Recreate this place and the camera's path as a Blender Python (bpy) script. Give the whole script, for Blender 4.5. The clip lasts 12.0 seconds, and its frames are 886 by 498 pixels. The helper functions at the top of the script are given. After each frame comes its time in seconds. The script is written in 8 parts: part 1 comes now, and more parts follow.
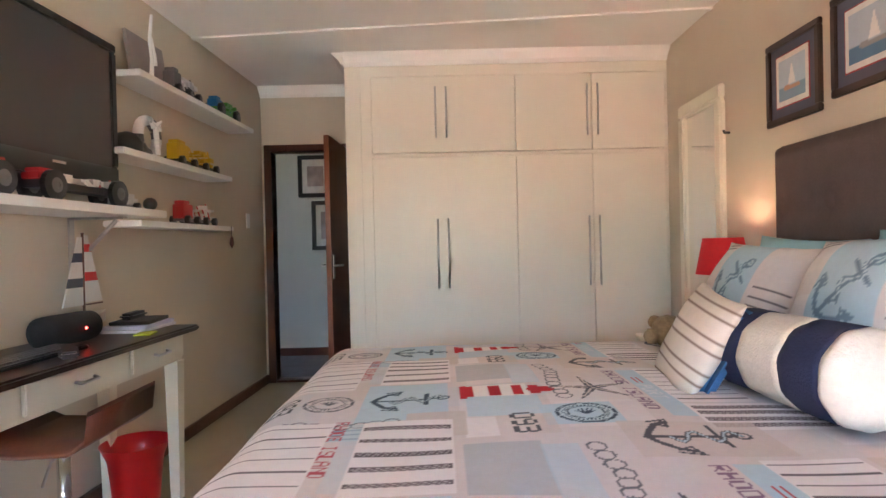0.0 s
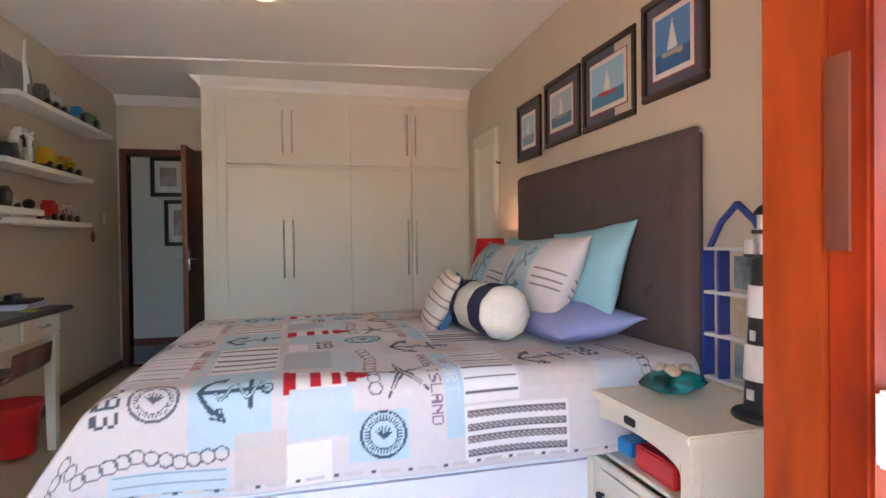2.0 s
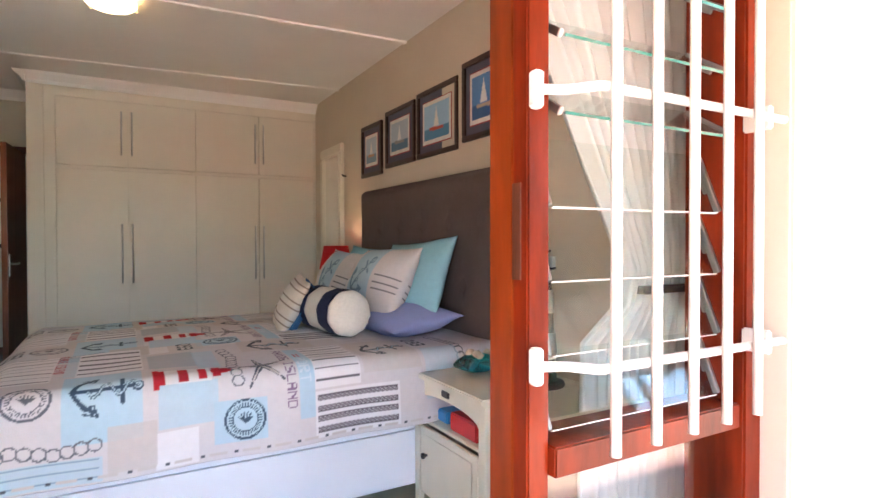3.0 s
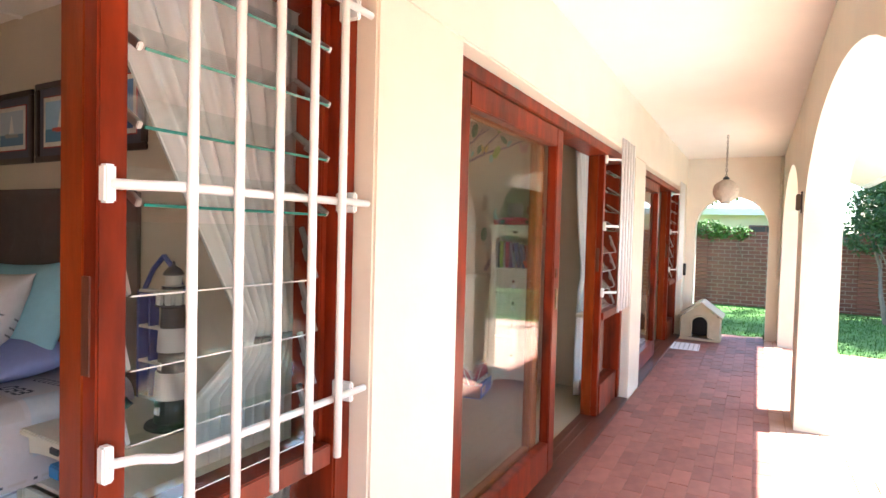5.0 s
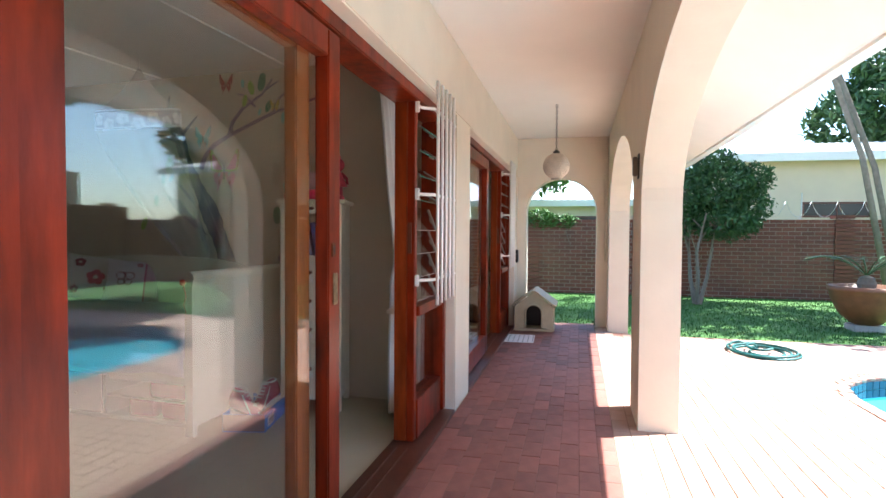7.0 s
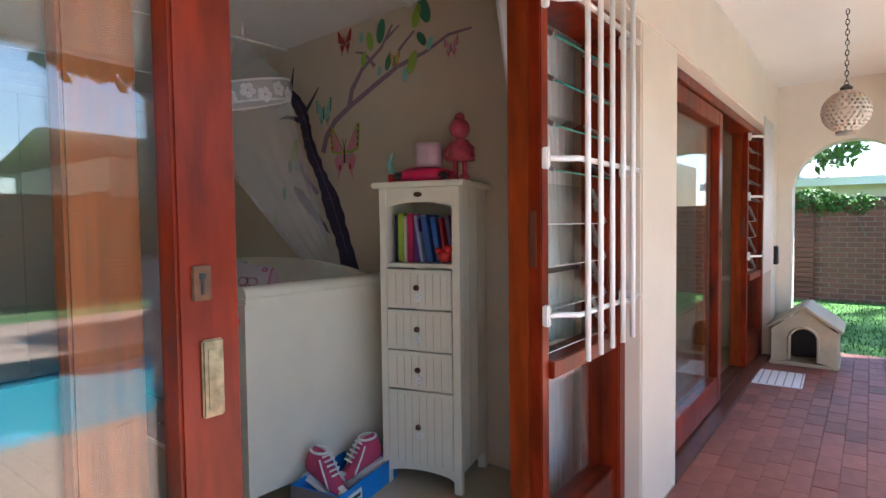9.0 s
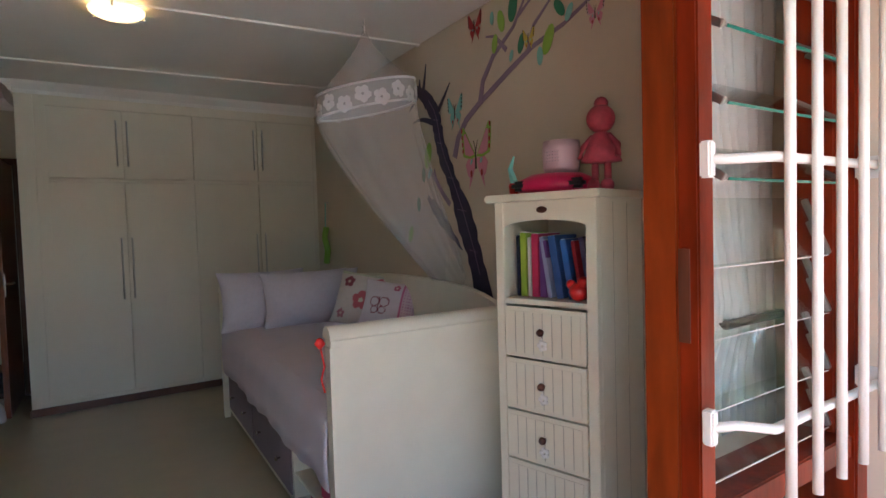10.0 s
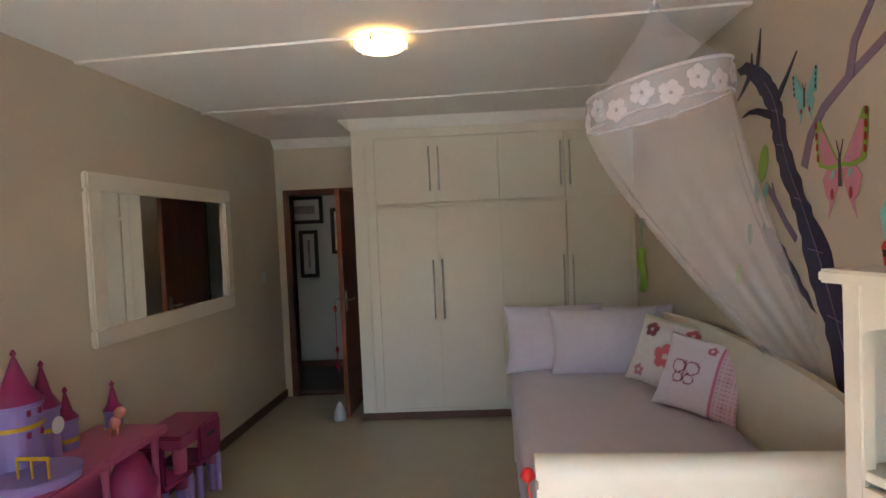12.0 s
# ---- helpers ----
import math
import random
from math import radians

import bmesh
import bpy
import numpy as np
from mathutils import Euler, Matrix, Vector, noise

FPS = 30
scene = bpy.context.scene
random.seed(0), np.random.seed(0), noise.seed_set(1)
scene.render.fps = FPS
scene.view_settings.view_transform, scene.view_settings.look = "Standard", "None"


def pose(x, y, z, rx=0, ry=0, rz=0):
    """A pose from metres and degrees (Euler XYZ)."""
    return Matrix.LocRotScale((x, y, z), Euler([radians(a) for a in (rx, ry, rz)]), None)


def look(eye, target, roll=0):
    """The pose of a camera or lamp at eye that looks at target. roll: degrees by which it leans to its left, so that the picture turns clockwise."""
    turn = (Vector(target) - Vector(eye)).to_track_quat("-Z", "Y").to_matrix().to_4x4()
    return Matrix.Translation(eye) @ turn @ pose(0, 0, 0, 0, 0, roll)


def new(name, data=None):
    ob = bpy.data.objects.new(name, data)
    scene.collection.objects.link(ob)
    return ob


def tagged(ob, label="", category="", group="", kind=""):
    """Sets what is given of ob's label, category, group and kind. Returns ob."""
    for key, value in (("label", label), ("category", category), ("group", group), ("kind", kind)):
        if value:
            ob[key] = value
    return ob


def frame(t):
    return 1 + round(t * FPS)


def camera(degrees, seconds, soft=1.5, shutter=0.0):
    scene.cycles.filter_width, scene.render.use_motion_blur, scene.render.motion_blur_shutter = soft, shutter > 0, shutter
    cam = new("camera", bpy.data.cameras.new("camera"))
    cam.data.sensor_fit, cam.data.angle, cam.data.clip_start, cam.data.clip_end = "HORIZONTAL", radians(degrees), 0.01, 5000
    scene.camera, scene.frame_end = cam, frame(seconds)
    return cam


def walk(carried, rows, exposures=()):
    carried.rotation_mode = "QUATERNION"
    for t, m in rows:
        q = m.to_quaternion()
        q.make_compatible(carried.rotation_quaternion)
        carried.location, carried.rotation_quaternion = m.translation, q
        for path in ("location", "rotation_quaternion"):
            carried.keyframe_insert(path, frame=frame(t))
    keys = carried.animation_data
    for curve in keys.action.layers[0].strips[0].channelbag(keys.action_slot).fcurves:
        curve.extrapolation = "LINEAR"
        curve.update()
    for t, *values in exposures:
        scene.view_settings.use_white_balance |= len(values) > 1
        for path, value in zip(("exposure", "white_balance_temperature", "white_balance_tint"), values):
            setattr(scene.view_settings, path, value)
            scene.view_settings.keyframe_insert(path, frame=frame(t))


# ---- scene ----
cam = camera(76.4, 12.0)
METRES, EYE, TILT, LEAN, TURN = 6.1, 1.2, 0.0, 0.0, 2.3
PATH = [
    (0, (0.766, 0.604, 1.191), (0.768, 2.604, 1.175), -1.3),
    (0.5, (0.805, 0.381, 1.179), (0.878, 2.38, 1.167), -1.0),
    (1, (0.82, 0.128, 1.181), (1.006, 2.119, 1.171), -0.9),
    (1.5, (0.878, -0.162, 1.175), (1.205, 1.811, 1.155), -0.7),
    (2, (0.864, -0.407, 1.173), (1.359, 1.531, 1.147), -0.7),
    (2.5, (0.765, -0.646, 1.185), (1.504, 1.212, 1.154), -0.4),
    (3, (0.698, -0.844, 1.236), (1.7, 0.888, 1.205), -0.1),
    (3.2, (0.685, -0.892, 1.243), (1.782, 0.78, 1.21), -0.5),
    (4.8, (0.743, -1.047, 1.438), (2.433, 0.021, 1.373), 1.4),
    (5, (0.778, -1.053, 1.445), (2.524, -0.081, 1.381), 1.5),
    (5.5, (0.942, -1.038, 1.416), (2.813, -0.333, 1.363), 1.7),
    (6, (1.171, -1.007, 1.328), (3.109, -0.514, 1.287), 1.4),
    (6.5, (1.58, -1.007, 1.299), (3.528, -0.556, 1.249), 0.6),
    (6.7, (1.729, -0.99, 1.294), (3.677, -0.542, 1.24), 0.5),
    (8.3, (2.98, -0.887, 1.238), (4.788, -0.032, 1.178), -0.4),
    (8.5, (3.13, -0.89, 1.259), (4.888, 0.062, 1.196), -0.5),
    (9, (3.51, -0.868, 1.302), (5.099, 0.343, 1.217), -0.7),
    (9.5, (3.864, -0.771, 1.337), (5.253, 0.665, 1.249), -1.3),
    (10, (4.158, -0.635, 1.405), (5.267, 1.027, 1.321), -1.7),
    (10.5, (4.349, -0.49, 1.467), (5.164, 1.335, 1.383), -2.1),
    (11, (4.515, -0.323, 1.537), (5.029, 1.608, 1.456), -2.3),
    (11.5, (4.646, -0.19, 1.592), (4.864, 1.796, 1.513), -2.4),
    (12, (4.797, -0.072, 1.628), (4.726, 1.925, 1.562), -2.5),
]
# stops, white balance (kelvin, tint) as the clip's camera adapts
EXPOSURES = [(0.0, 4.9, 5800, 9), (0.5, 4.8, 5800, 9), (1.0, 4.58, 5800, 9), (1.5, 4.48, 5800, 9), (2.0, 4.3, 5750, 8), (2.5, 4.25, 5800, 6), (3.0, 4.08, 5900, 5), (5.0, 3.25, 6000, 5), (6.0, 2.55, 5800, 5), (6.7, 2.38, 5700, 5), (8.5, 2.35, 5700, 6), (9.0, 2.58, 5600, 7), (9.5, 2.72, 5700, 8), (10.5, 3.18, 5850, 9), (11.5, 3.5, 6000, 10), (12.0, 3.8, 6100, 11)]
walk(cam, [(t, look(eye, target, roll)) for t, eye, target, roll in PATH], EXPOSURES)

# ---- world, sun, exposure ----
world = bpy.data.worlds.new("sky")
scene.world = world
world.use_nodes = True
_sky = world.node_tree.nodes.new("ShaderNodeTexSky")
_sky.sky_type = "NISHITA"
_sky.sun_disc = False
_sky.sun_elevation = radians(57.6)
_sky.sun_rotation = radians(158)
world.node_tree.links.new(_sky.outputs[0], world.node_tree.nodes["Background"].inputs[0])
world.node_tree.nodes["Background"].inputs[1].default_value = 0.11
_sun = new("sun", bpy.data.lights.new("sun", "SUN"))
_sun.data.energy, _sun.data.angle, _sun.data.color = 5.0, radians(0.5), (1.0, 0.95, 0.87)
_sun.matrix_world = look((0, 0, 10), (-0.4, 1.0, 10 - 1.70))

# ---- materials ----


def mat(name, color, rough=0.6, metal=0.0, var=0.08, scale=8.0, bump=0.0, bscale=60.0, spec=0.5, coat=0.0, rand=0.0, stretch=None, stain=0.0):
    """Painted, wooden, cloth or stone surface: two scales of colour variation and a fine relief."""
    m = bpy.data.materials.new(name)
    m.use_nodes = True
    n, l = m.node_tree.nodes, m.node_tree.links
    b = n["Principled BSDF"]
    b.inputs["Roughness"].default_value, b.inputs["Metallic"].default_value = rough, metal
    b.inputs["Specular IOR Level"].default_value = spec
    b.inputs["Coat Weight"].default_value = coat
    tc = n.new("ShaderNodeTexCoord")
    mp = n.new("ShaderNodeMapping")
    l.new(tc.outputs["Object"], mp.inputs[0])
    if stretch:
        mp.inputs["Scale"].default_value = stretch
    n1, n2 = n.new("ShaderNodeTexNoise"), n.new("ShaderNodeTexNoise")
    n1.inputs["Scale"].default_value, n1.inputs["Detail"].default_value = scale, 4
    n2.inputs["Scale"].default_value, n2.inputs["Detail"].default_value = scale * 0.12 + 0.4, 3
    l.new(mp.outputs[0], n1.inputs["Vector"]), l.new(mp.outputs[0], n2.inputs["Vector"])
    add = n.new("ShaderNodeMath")
    add.operation = "ADD"
    l.new(n1.outputs[0], add.inputs[0]), l.new(n2.outputs[0], add.inputs[1])
    last = add
    if rand:
        oi = n.new("ShaderNodeObjectInfo")
        geo = n.new("ShaderNodeNewGeometry")
        for out in (oi.outputs["Random"], geo.outputs["Random Per Island"]):
            r = n.new("ShaderNodeMath")
            r.operation = "MULTIPLY_ADD"
            r.inputs[1].default_value = rand
            l.new(out, r.inputs[0]), l.new(last.outputs[0], r.inputs[2])
            last = r
    mr = n.new("ShaderNodeMapRange")
    mr.inputs["From Min"].default_value, mr.inputs["From Max"].default_value = 0.6, 1.4 + 2 * rand
    mr.inputs["To Min"].default_value, mr.inputs["To Max"].default_value = 1 - var, 1 + var
    l.new(last.outputs[0], mr.inputs[0])
    mix = n.new("ShaderNodeVectorMath")
    mix.operation = "MULTIPLY"
    mix.inputs[0].default_value = color
    l.new(mr.outputs[0], mix.inputs[1])
    l.new(mix.outputs[0], b.inputs["Base Color"])
    if bump:
        n3, bp = n.new("ShaderNodeTexNoise"), n.new("ShaderNodeBump")
        n3.inputs["Scale"].default_value, n3.inputs["Detail"].default_value = bscale, 5
        l.new(mp.outputs[0], n3.inputs["Vector"])
        bp.inputs["Strength"].default_value, bp.inputs["Distance"].default_value = bump, 0.004
        l.new(n3.outputs[0], bp.inputs["Height"]), l.new(bp.outputs[0], b.inputs["Normal"])
    return m


def painted_cloth(name, rough=0.9):
    """Printed cloth: the print is stored in the mesh's colour attribute."""
    m = mat(name, (1, 1, 1), rough, var=0.05, scale=40, bump=0.25, bscale=220, spec=0.2)
    n, l = m.node_tree.nodes, m.node_tree.links
    at = n.new("ShaderNodeVertexColor")
    at.layer_name = "print"
    l.new(at.outputs[0], n["Vector Math"].inputs[0])
    return m


def glass_mat(name, tint=(0.93, 0.97, 0.96), rough=0.0):
    m = bpy.data.materials.new(name)
    m.use_nodes = True
    b = m.node_tree.nodes["Principled BSDF"]
    b.inputs["Base Color"].default_value = (*tint, 1)
    b.inputs["Transmission Weight"].default_value, b.inputs["Roughness"].default_value = 1.0, rough
    b.inputs["IOR"].default_value = 1.5
    return m


def pane_mat(name, tint, gloss=0.04):
    """Thin flat window glass: clear straight through, with mirror gloss that grows towards grazing views."""
    m = bpy.data.materials.new(name)
    m.use_nodes = True
    n, l = m.node_tree.nodes, m.node_tree.links
    clear, shine, mixed, lw = n.new("ShaderNodeBsdfTransparent"), n.new("ShaderNodeBsdfGlossy"), n.new("ShaderNodeMixShader"), n.new("ShaderNodeLayerWeight")
    clear.inputs[0].default_value, shine.inputs["Roughness"].default_value = (*tint, 1), 0.0
    power, amount = n.new("ShaderNodeMath"), n.new("ShaderNodeMath")
    power.operation, amount.operation = "POWER", "MULTIPLY_ADD"
    power.inputs[1].default_value, amount.inputs[1].default_value, amount.inputs[2].default_value = 5.0, 0.85, gloss
    l.new(lw.outputs["Facing"], power.inputs[0]), l.new(power.outputs[0], amount.inputs[0]), l.new(amount.outputs[0], mixed.inputs[0])
    l.new(clear.outputs[0], mixed.inputs[1]), l.new(shine.outputs[0], mixed.inputs[2])
    l.new(mixed.outputs[0], n["Material Output"].inputs[0])
    return m


def glow(name, color, strength):
    m = bpy.data.materials.new(name)
    m.use_nodes = True
    b = m.node_tree.nodes["Principled BSDF"]
    b.inputs["Base Color"].default_value = (*color, 1)
    b.inputs["Emission Color"].default_value, b.inputs["Emission Strength"].default_value = (*color, 1), strength
    return m


WALL = mat("beige_wall_paint", (0.60, 0.52, 0.40), 0.75, var=0.05, scale=3, bump=0.12, bscale=35)
OUTWALL = mat("cream_outside_plaster", (0.72, 0.645, 0.525), 0.8, var=0.06, scale=4, bump=0.3, bscale=25)
WHITECEIL = mat("white_ceiling_paint", (0.86, 0.83, 0.78), 0.85, var=0.03, scale=3, bump=0.08, bscale=40)
CEILOUT = mat("veranda_ceiling_paint", (0.80, 0.76, 0.70), 0.85, var=0.03, scale=3, bump=0.1, bscale=40)
CUPB = mat("ivory_cupboard_paint", (0.76, 0.70, 0.58), 0.42, var=0.03, scale=5, bump=0.05, bscale=30)
FURN = mat("ivory_furniture_paint", (0.74, 0.69, 0.55), 0.4, var=0.05, scale=9, bump=0.06, bscale=50)
REDWOOD = mat("varnished_red_hardwood", (0.155, 0.0165, 0.0035), 0.30, var=0.85, scale=6, bump=0.12, bscale=24, coat=0.0, spec=0.22, stretch=(3, 3, 0.7))
JAMBWOOD = mat("varnished_orange_hardwood", (0.165, 0.027, 0.0045), 0.32, var=0.75, scale=6, bump=0.12, bscale=24, coat=0.0, spec=0.22, stretch=(3, 3, 0.7))
HONEYWOOD = mat("honey_varnished_hardwood", (0.27, 0.078, 0.015), 0.40, var=0.4, scale=11, bump=0.16, bscale=30, coat=0.04, spec=0.3, stretch=(6, 6, 0.5))
DARKWOOD = mat("dark_stained_wood", (0.10, 0.032, 0.017), 0.35, var=0.35, scale=14, bump=0.1, bscale=30, stretch=(6, 6, 0.6))
SKIRT = mat("dark_skirting_wood", (0.11, 0.042, 0.022), 0.4, var=0.3, scale=16, bump=0.1, stretch=(4, 0.5, 4))
LEAF = mat("door_leaf_wood", (0.20, 0.06, 0.025), 0.32, var=0.35, scale=14, bump=0.1, bscale=30, stretch=(6, 6, 0.6))
FLOORM = mat("cream_vinyl_floor", (0.44, 0.38, 0.26), 0.28, var=0.08, scale=5, bump=0.04, bscale=80)
HALLWALL = mat("hall_pale_wall_paint", (0.56, 0.56, 0.50), 0.75, var=0.04, scale=3, bump=0.1)
HALLFLOOR = mat("hall_dark_carpet", (0.10, 0.09, 0.08), 0.95, var=0.2, scale=60, bump=0.4, bscale=200)
WHITEMETAL = mat("white_enamel_metal", (0.82, 0.81, 0.78), 0.35, var=0.04, scale=20, bump=0.05)
STEEL = mat("brushed_steel", (0.55, 0.53, 0.50), 0.3, metal=1.0, var=0.08, scale=60)
CHROME = mat("chrome", (0.8, 0.8, 0.8), 0.08, metal=1.0, var=0.02)
ALU = mat("dull_aluminium", (0.45, 0.44, 0.42), 0.4, metal=1.0, var=0.1, scale=30)
GLASS = pane_mat("clear_glass", (0.93, 0.95, 0.94), 0.055)
LOUVREGLASS = pane_mat("green_edged_glass", (0.95, 0.98, 0.97))
MIRROR = mat("mirror", (0.86, 0.87, 0.86), 0.01, metal=1.0, var=0.0)
BLACK = mat("black_plastic", (0.012, 0.012, 0.013), 0.3, var=0.1)
SCREEN = mat("dark_tv_screen", (0.045, 0.039, 0.037), 0.2, var=0.02)
HEADB = mat("taupe_upholstery", (0.10, 0.072, 0.062), 0.95, var=0.15, scale=120, bump=0.35, bscale=260)
WHITECLOTH = mat("white_cloth", (0.76, 0.74, 0.76), 0.9, var=0.04, scale=6, bump=0.25, bscale=12)
SHEER = mat("white_curtain_cloth", (0.88, 0.87, 0.85), 0.9, var=0.05, scale=8, bump=0.2, bscale=20)
_tr, _ms = SHEER.node_tree.nodes.new("ShaderNodeBsdfTranslucent"), SHEER.node_tree.nodes.new("ShaderNodeMixShader")
_tr.inputs[0].default_value = (0.85, 0.84, 0.80, 1)
_ms.inputs[0].default_value = 0.32
SHEER.node_tree.links.new(SHEER.node_tree.nodes["Principled BSDF"].outputs[0], _ms.inputs[1])
SHEER.node_tree.links.new(_tr.outputs[0], _ms.inputs[2])
SHEER.node_tree.links.new(_ms.outputs[0], SHEER.node_tree.nodes["Material Output"].inputs[0])
LILAC = mat("lilac_bed_cloth", (0.66, 0.60, 0.66), 0.9, var=0.05, scale=5, bump=0.2, bscale=10)
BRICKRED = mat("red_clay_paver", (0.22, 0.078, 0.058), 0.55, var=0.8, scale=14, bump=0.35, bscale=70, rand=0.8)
# pale terrace clay; on the veranda's outer courses it stands for sunlight
PAVEOUT = mat("pale_sunlit_clay_paver", (0.42, 0.27, 0.205), 0.8, var=0.2, scale=14, bump=0.3, bscale=60, rand=0.5)
MORTAR = mat("reddish_grey_mortar", (0.25, 0.12, 0.09), 0.9, var=0.15, scale=30, bump=0.4, bscale=90)
FACEBRICK = mat("red_face_brick", (0.17, 0.058, 0.035), 0.85, var=0.6, scale=20, bump=0.4, bscale=70, rand=0.9)
WALLMORTAR = mat("pale_wall_mortar", (0.36, 0.28, 0.22), 0.9, var=0.15, scale=30, bump=0.3)
GRASS = mat("lawn_green", (0.05, 0.125, 0.018), 0.9, var=0.4, scale=25, bump=0.5, bscale=60)
LEAFG = mat("leaf_green", (0.04, 0.095, 0.02), 0.5, var=0.3, scale=6, rand=0.5)
LEAFG2 = mat("bright_leaf_green", (0.07, 0.15, 0.02), 0.5, var=0.3, scale=6, rand=0.5)
BARK = mat("grey_bark", (0.22, 0.18, 0.14), 0.9, var=0.3, scale=14, bump=0.6, bscale=30)

# ---- building helpers ----


def box(bm, x0, x1, y0, y1, z0, z1, bevel=0.0):
    v = [bm.verts.new((x, y, z)) for z in (z0, z1) for x, y in ((x0, y0), (x1, y0), (x1, y1), (x0, y1))]
    fs = [bm.faces.new([v[i] for i in q]) for q in ((3, 2, 1, 0), (4, 5, 6, 7), (0, 1, 5, 4), (1, 2, 6, 5), (2, 3, 7, 6), (3, 0, 4, 7))]
    if bevel:
        es = {e for f in fs for e in f.edges}
        bmesh.ops.bevel(bm, geom=list(es), offset=bevel, segments=2, affect="EDGES")
    return bm


def boxes(*rows, bevel=0.0):
    bm = bmesh.new()
    for r in rows:
        box(bm, *r, bevel=bevel)
    return bm


def prism(bm, pts, z0, z1):
    """An upright prism over a plan outline."""
    lo = [bm.verts.new((x, y, z0)) for x, y in pts]
    hi = [bm.verts.new((x, y, z1)) for x, y in pts]
    bm.faces.new(lo[::-1]), bm.faces.new(hi)
    for i in range(len(pts)):
        j = (i + 1) % len(pts)
        bm.faces.new((lo[i], lo[j], hi[j], hi[i]))
    bmesh.ops.recalc_face_normals(bm, faces=bm.faces)
    return bm


def lathe(bm, profile, seg=24, at=(0, 0, 0), cap=True):
    """Turns (radius, height) pairs round the upright axis."""
    rings = []
    for r, z in profile:
        rings.append([bm.verts.new((at[0] + r * math.cos(2 * math.pi * i / seg), at[1] + r * math.sin(2 * math.pi * i / seg), at[2] + z)) for i in range(seg)])
    for a, b in zip(rings, rings[1:]):
        for i in range(seg):
            j = (i + 1) % seg
            bm.faces.new((a[i], a[j], b[j], b[i]))
    if cap:
        bm.faces.new(rings[0][::-1]), bm.faces.new(rings[-1])
    return bm


def tube(bm, pts, r, seg=8, r1=None):
    """A round bar along a line of points, tapering to r1 if given."""
    pts = [Vector(p) for p in pts]
    rings = []
    for k, p in enumerate(pts):
        d = (pts[min(k + 1, len(pts) - 1)] - pts[max(k - 1, 0)]).normalized()
        up = Vector((0, 0, 1)) if abs(d.z) < 0.9 else Vector((1, 0, 0))
        u = d.cross(up).normalized()
        w = u.cross(d)
        rr = r if r1 is None else r + (r1 - r) * k / (len(pts) - 1)
        rings.append([bm.verts.new(p + rr * (math.cos(2 * math.pi * i / seg) * u + math.sin(2 * math.pi * i / seg) * w)) for i in range(seg)])
    for a, b in zip(rings, rings[1:]):
        for i in range(seg):
            j = (i + 1) % seg
            bm.faces.new((a[i], a[j], b[j], b[i]))
    bm.faces.new(rings[0][::-1]), bm.faces.new(rings[-1])
    bmesh.ops.recalc_face_normals(bm, faces=bm.faces)
    return bm


def mesh_of(name, bm, material, smooth=False):
    me = bpy.data.meshes.new(name)
    bm.to_mesh(me)
    bm.free()
    me.materials.append(material)
    if smooth:
        me.shade_smooth()
    return me


def part(name, bm, material, parent=None, label="", smooth=False, m=None):
    ob = new(name, mesh_of(name, bm, material, smooth))
    ob.parent = parent
    if m is not None:
        ob.matrix_basis = m
    if label:
        ob["label"] = label
    return ob


def thing(name, m, label, category, group=""):
    ob = new(name)
    ob.empty_display_size = 0.1
    ob.matrix_basis = m
    return tagged(ob, label, category, group, "thing")


def structure(name, bm, material, label, category="wall"):
    return tagged(part(name, bm, material), label, category, kind="structure")


def smooth_edges(ob, angle=35):
    ob.data.shade_smooth()
    ob.data.set_sharp_from_angle(angle=radians(angle))
    return ob


# ---- the house: plan in metres ----
P = 3.8            # one room and its wall
CEIL = 2.60
BACK = 5.58        # back wall of the bedrooms
HEAD = 2.13        # top of the outside door frames
UNITS = (-1.28, 2.52, 6.32)   # where each glazed front begins
FRONT0, FRONT1 = -0.11, 0.15  # outside wall, outer and inner face

structure("floor", boxes((-4.0, 9.9, -0.11, 8.0, -0.15, 0.0)), FLOORM, "cream smooth floor of the bedrooms", "floor")
structure("hall_floor", boxes((-3.9, 9.9, BACK + 0.12, 6.8, 0.0, 0.006)), HALLFLOOR, "dark carpet of the passage", "floor")

# ceilings with their cover strips in one mesh
def bedroom_ceiling(name, x0, x1, strips, shift):
    bm = boxes((x0, x1, FRONT1, BACK, CEIL, CEIL + 0.1))
    for ya, yb in strips:
        prism(bm, [(x0 + 0.1, ya - 0.02), (x1 - 0.1, yb - 0.02), (x1 - 0.1, yb + 0.02), (x0 + 0.1, ya + 0.02)], CEIL - 0.012, CEIL)
    return structure(name, bm, WHITECEIL, "white board ceiling with raised cover strips", "ceiling")


bedroom_ceiling("ceiling_1", -1.2, 2.6, ((4.38, 4.05), (2.85, 2.65), (1.45, 1.3)), 0)
bedroom_ceiling("ceiling_2", 2.6, 6.45, ((4.19, 3.9), (2.88, 2.55), (1.5, 1.3)), P)
structure("ceiling_3", boxes((6.45, 10.0, FRONT1, BACK, CEIL, CEIL + 0.1), (-4.0, 10.0, BACK, 8.0, CEIL, CEIL + 0.1), (-4.0, -1.2, FRONT1, BACK, CEIL, CEIL + 0.1)), WHITECEIL, "white ceiling of the next rooms and passage", "ceiling")
structure("veranda_ceiling", boxes((-4.0, 10.25, -1.62, FRONT1, 2.62, 2.72)), CEILOUT, "white plastered veranda ceiling", "ceiling")

# side walls of the rooms
def side_wall(name, xa, xb, ya, yb, w, label):
    return structure(name, prism(bmesh.new(), [(xa[0], ya), (xb[0], ya), (xb[1], yb), (xa[1], yb)], 0, CEIL), WALL, label)


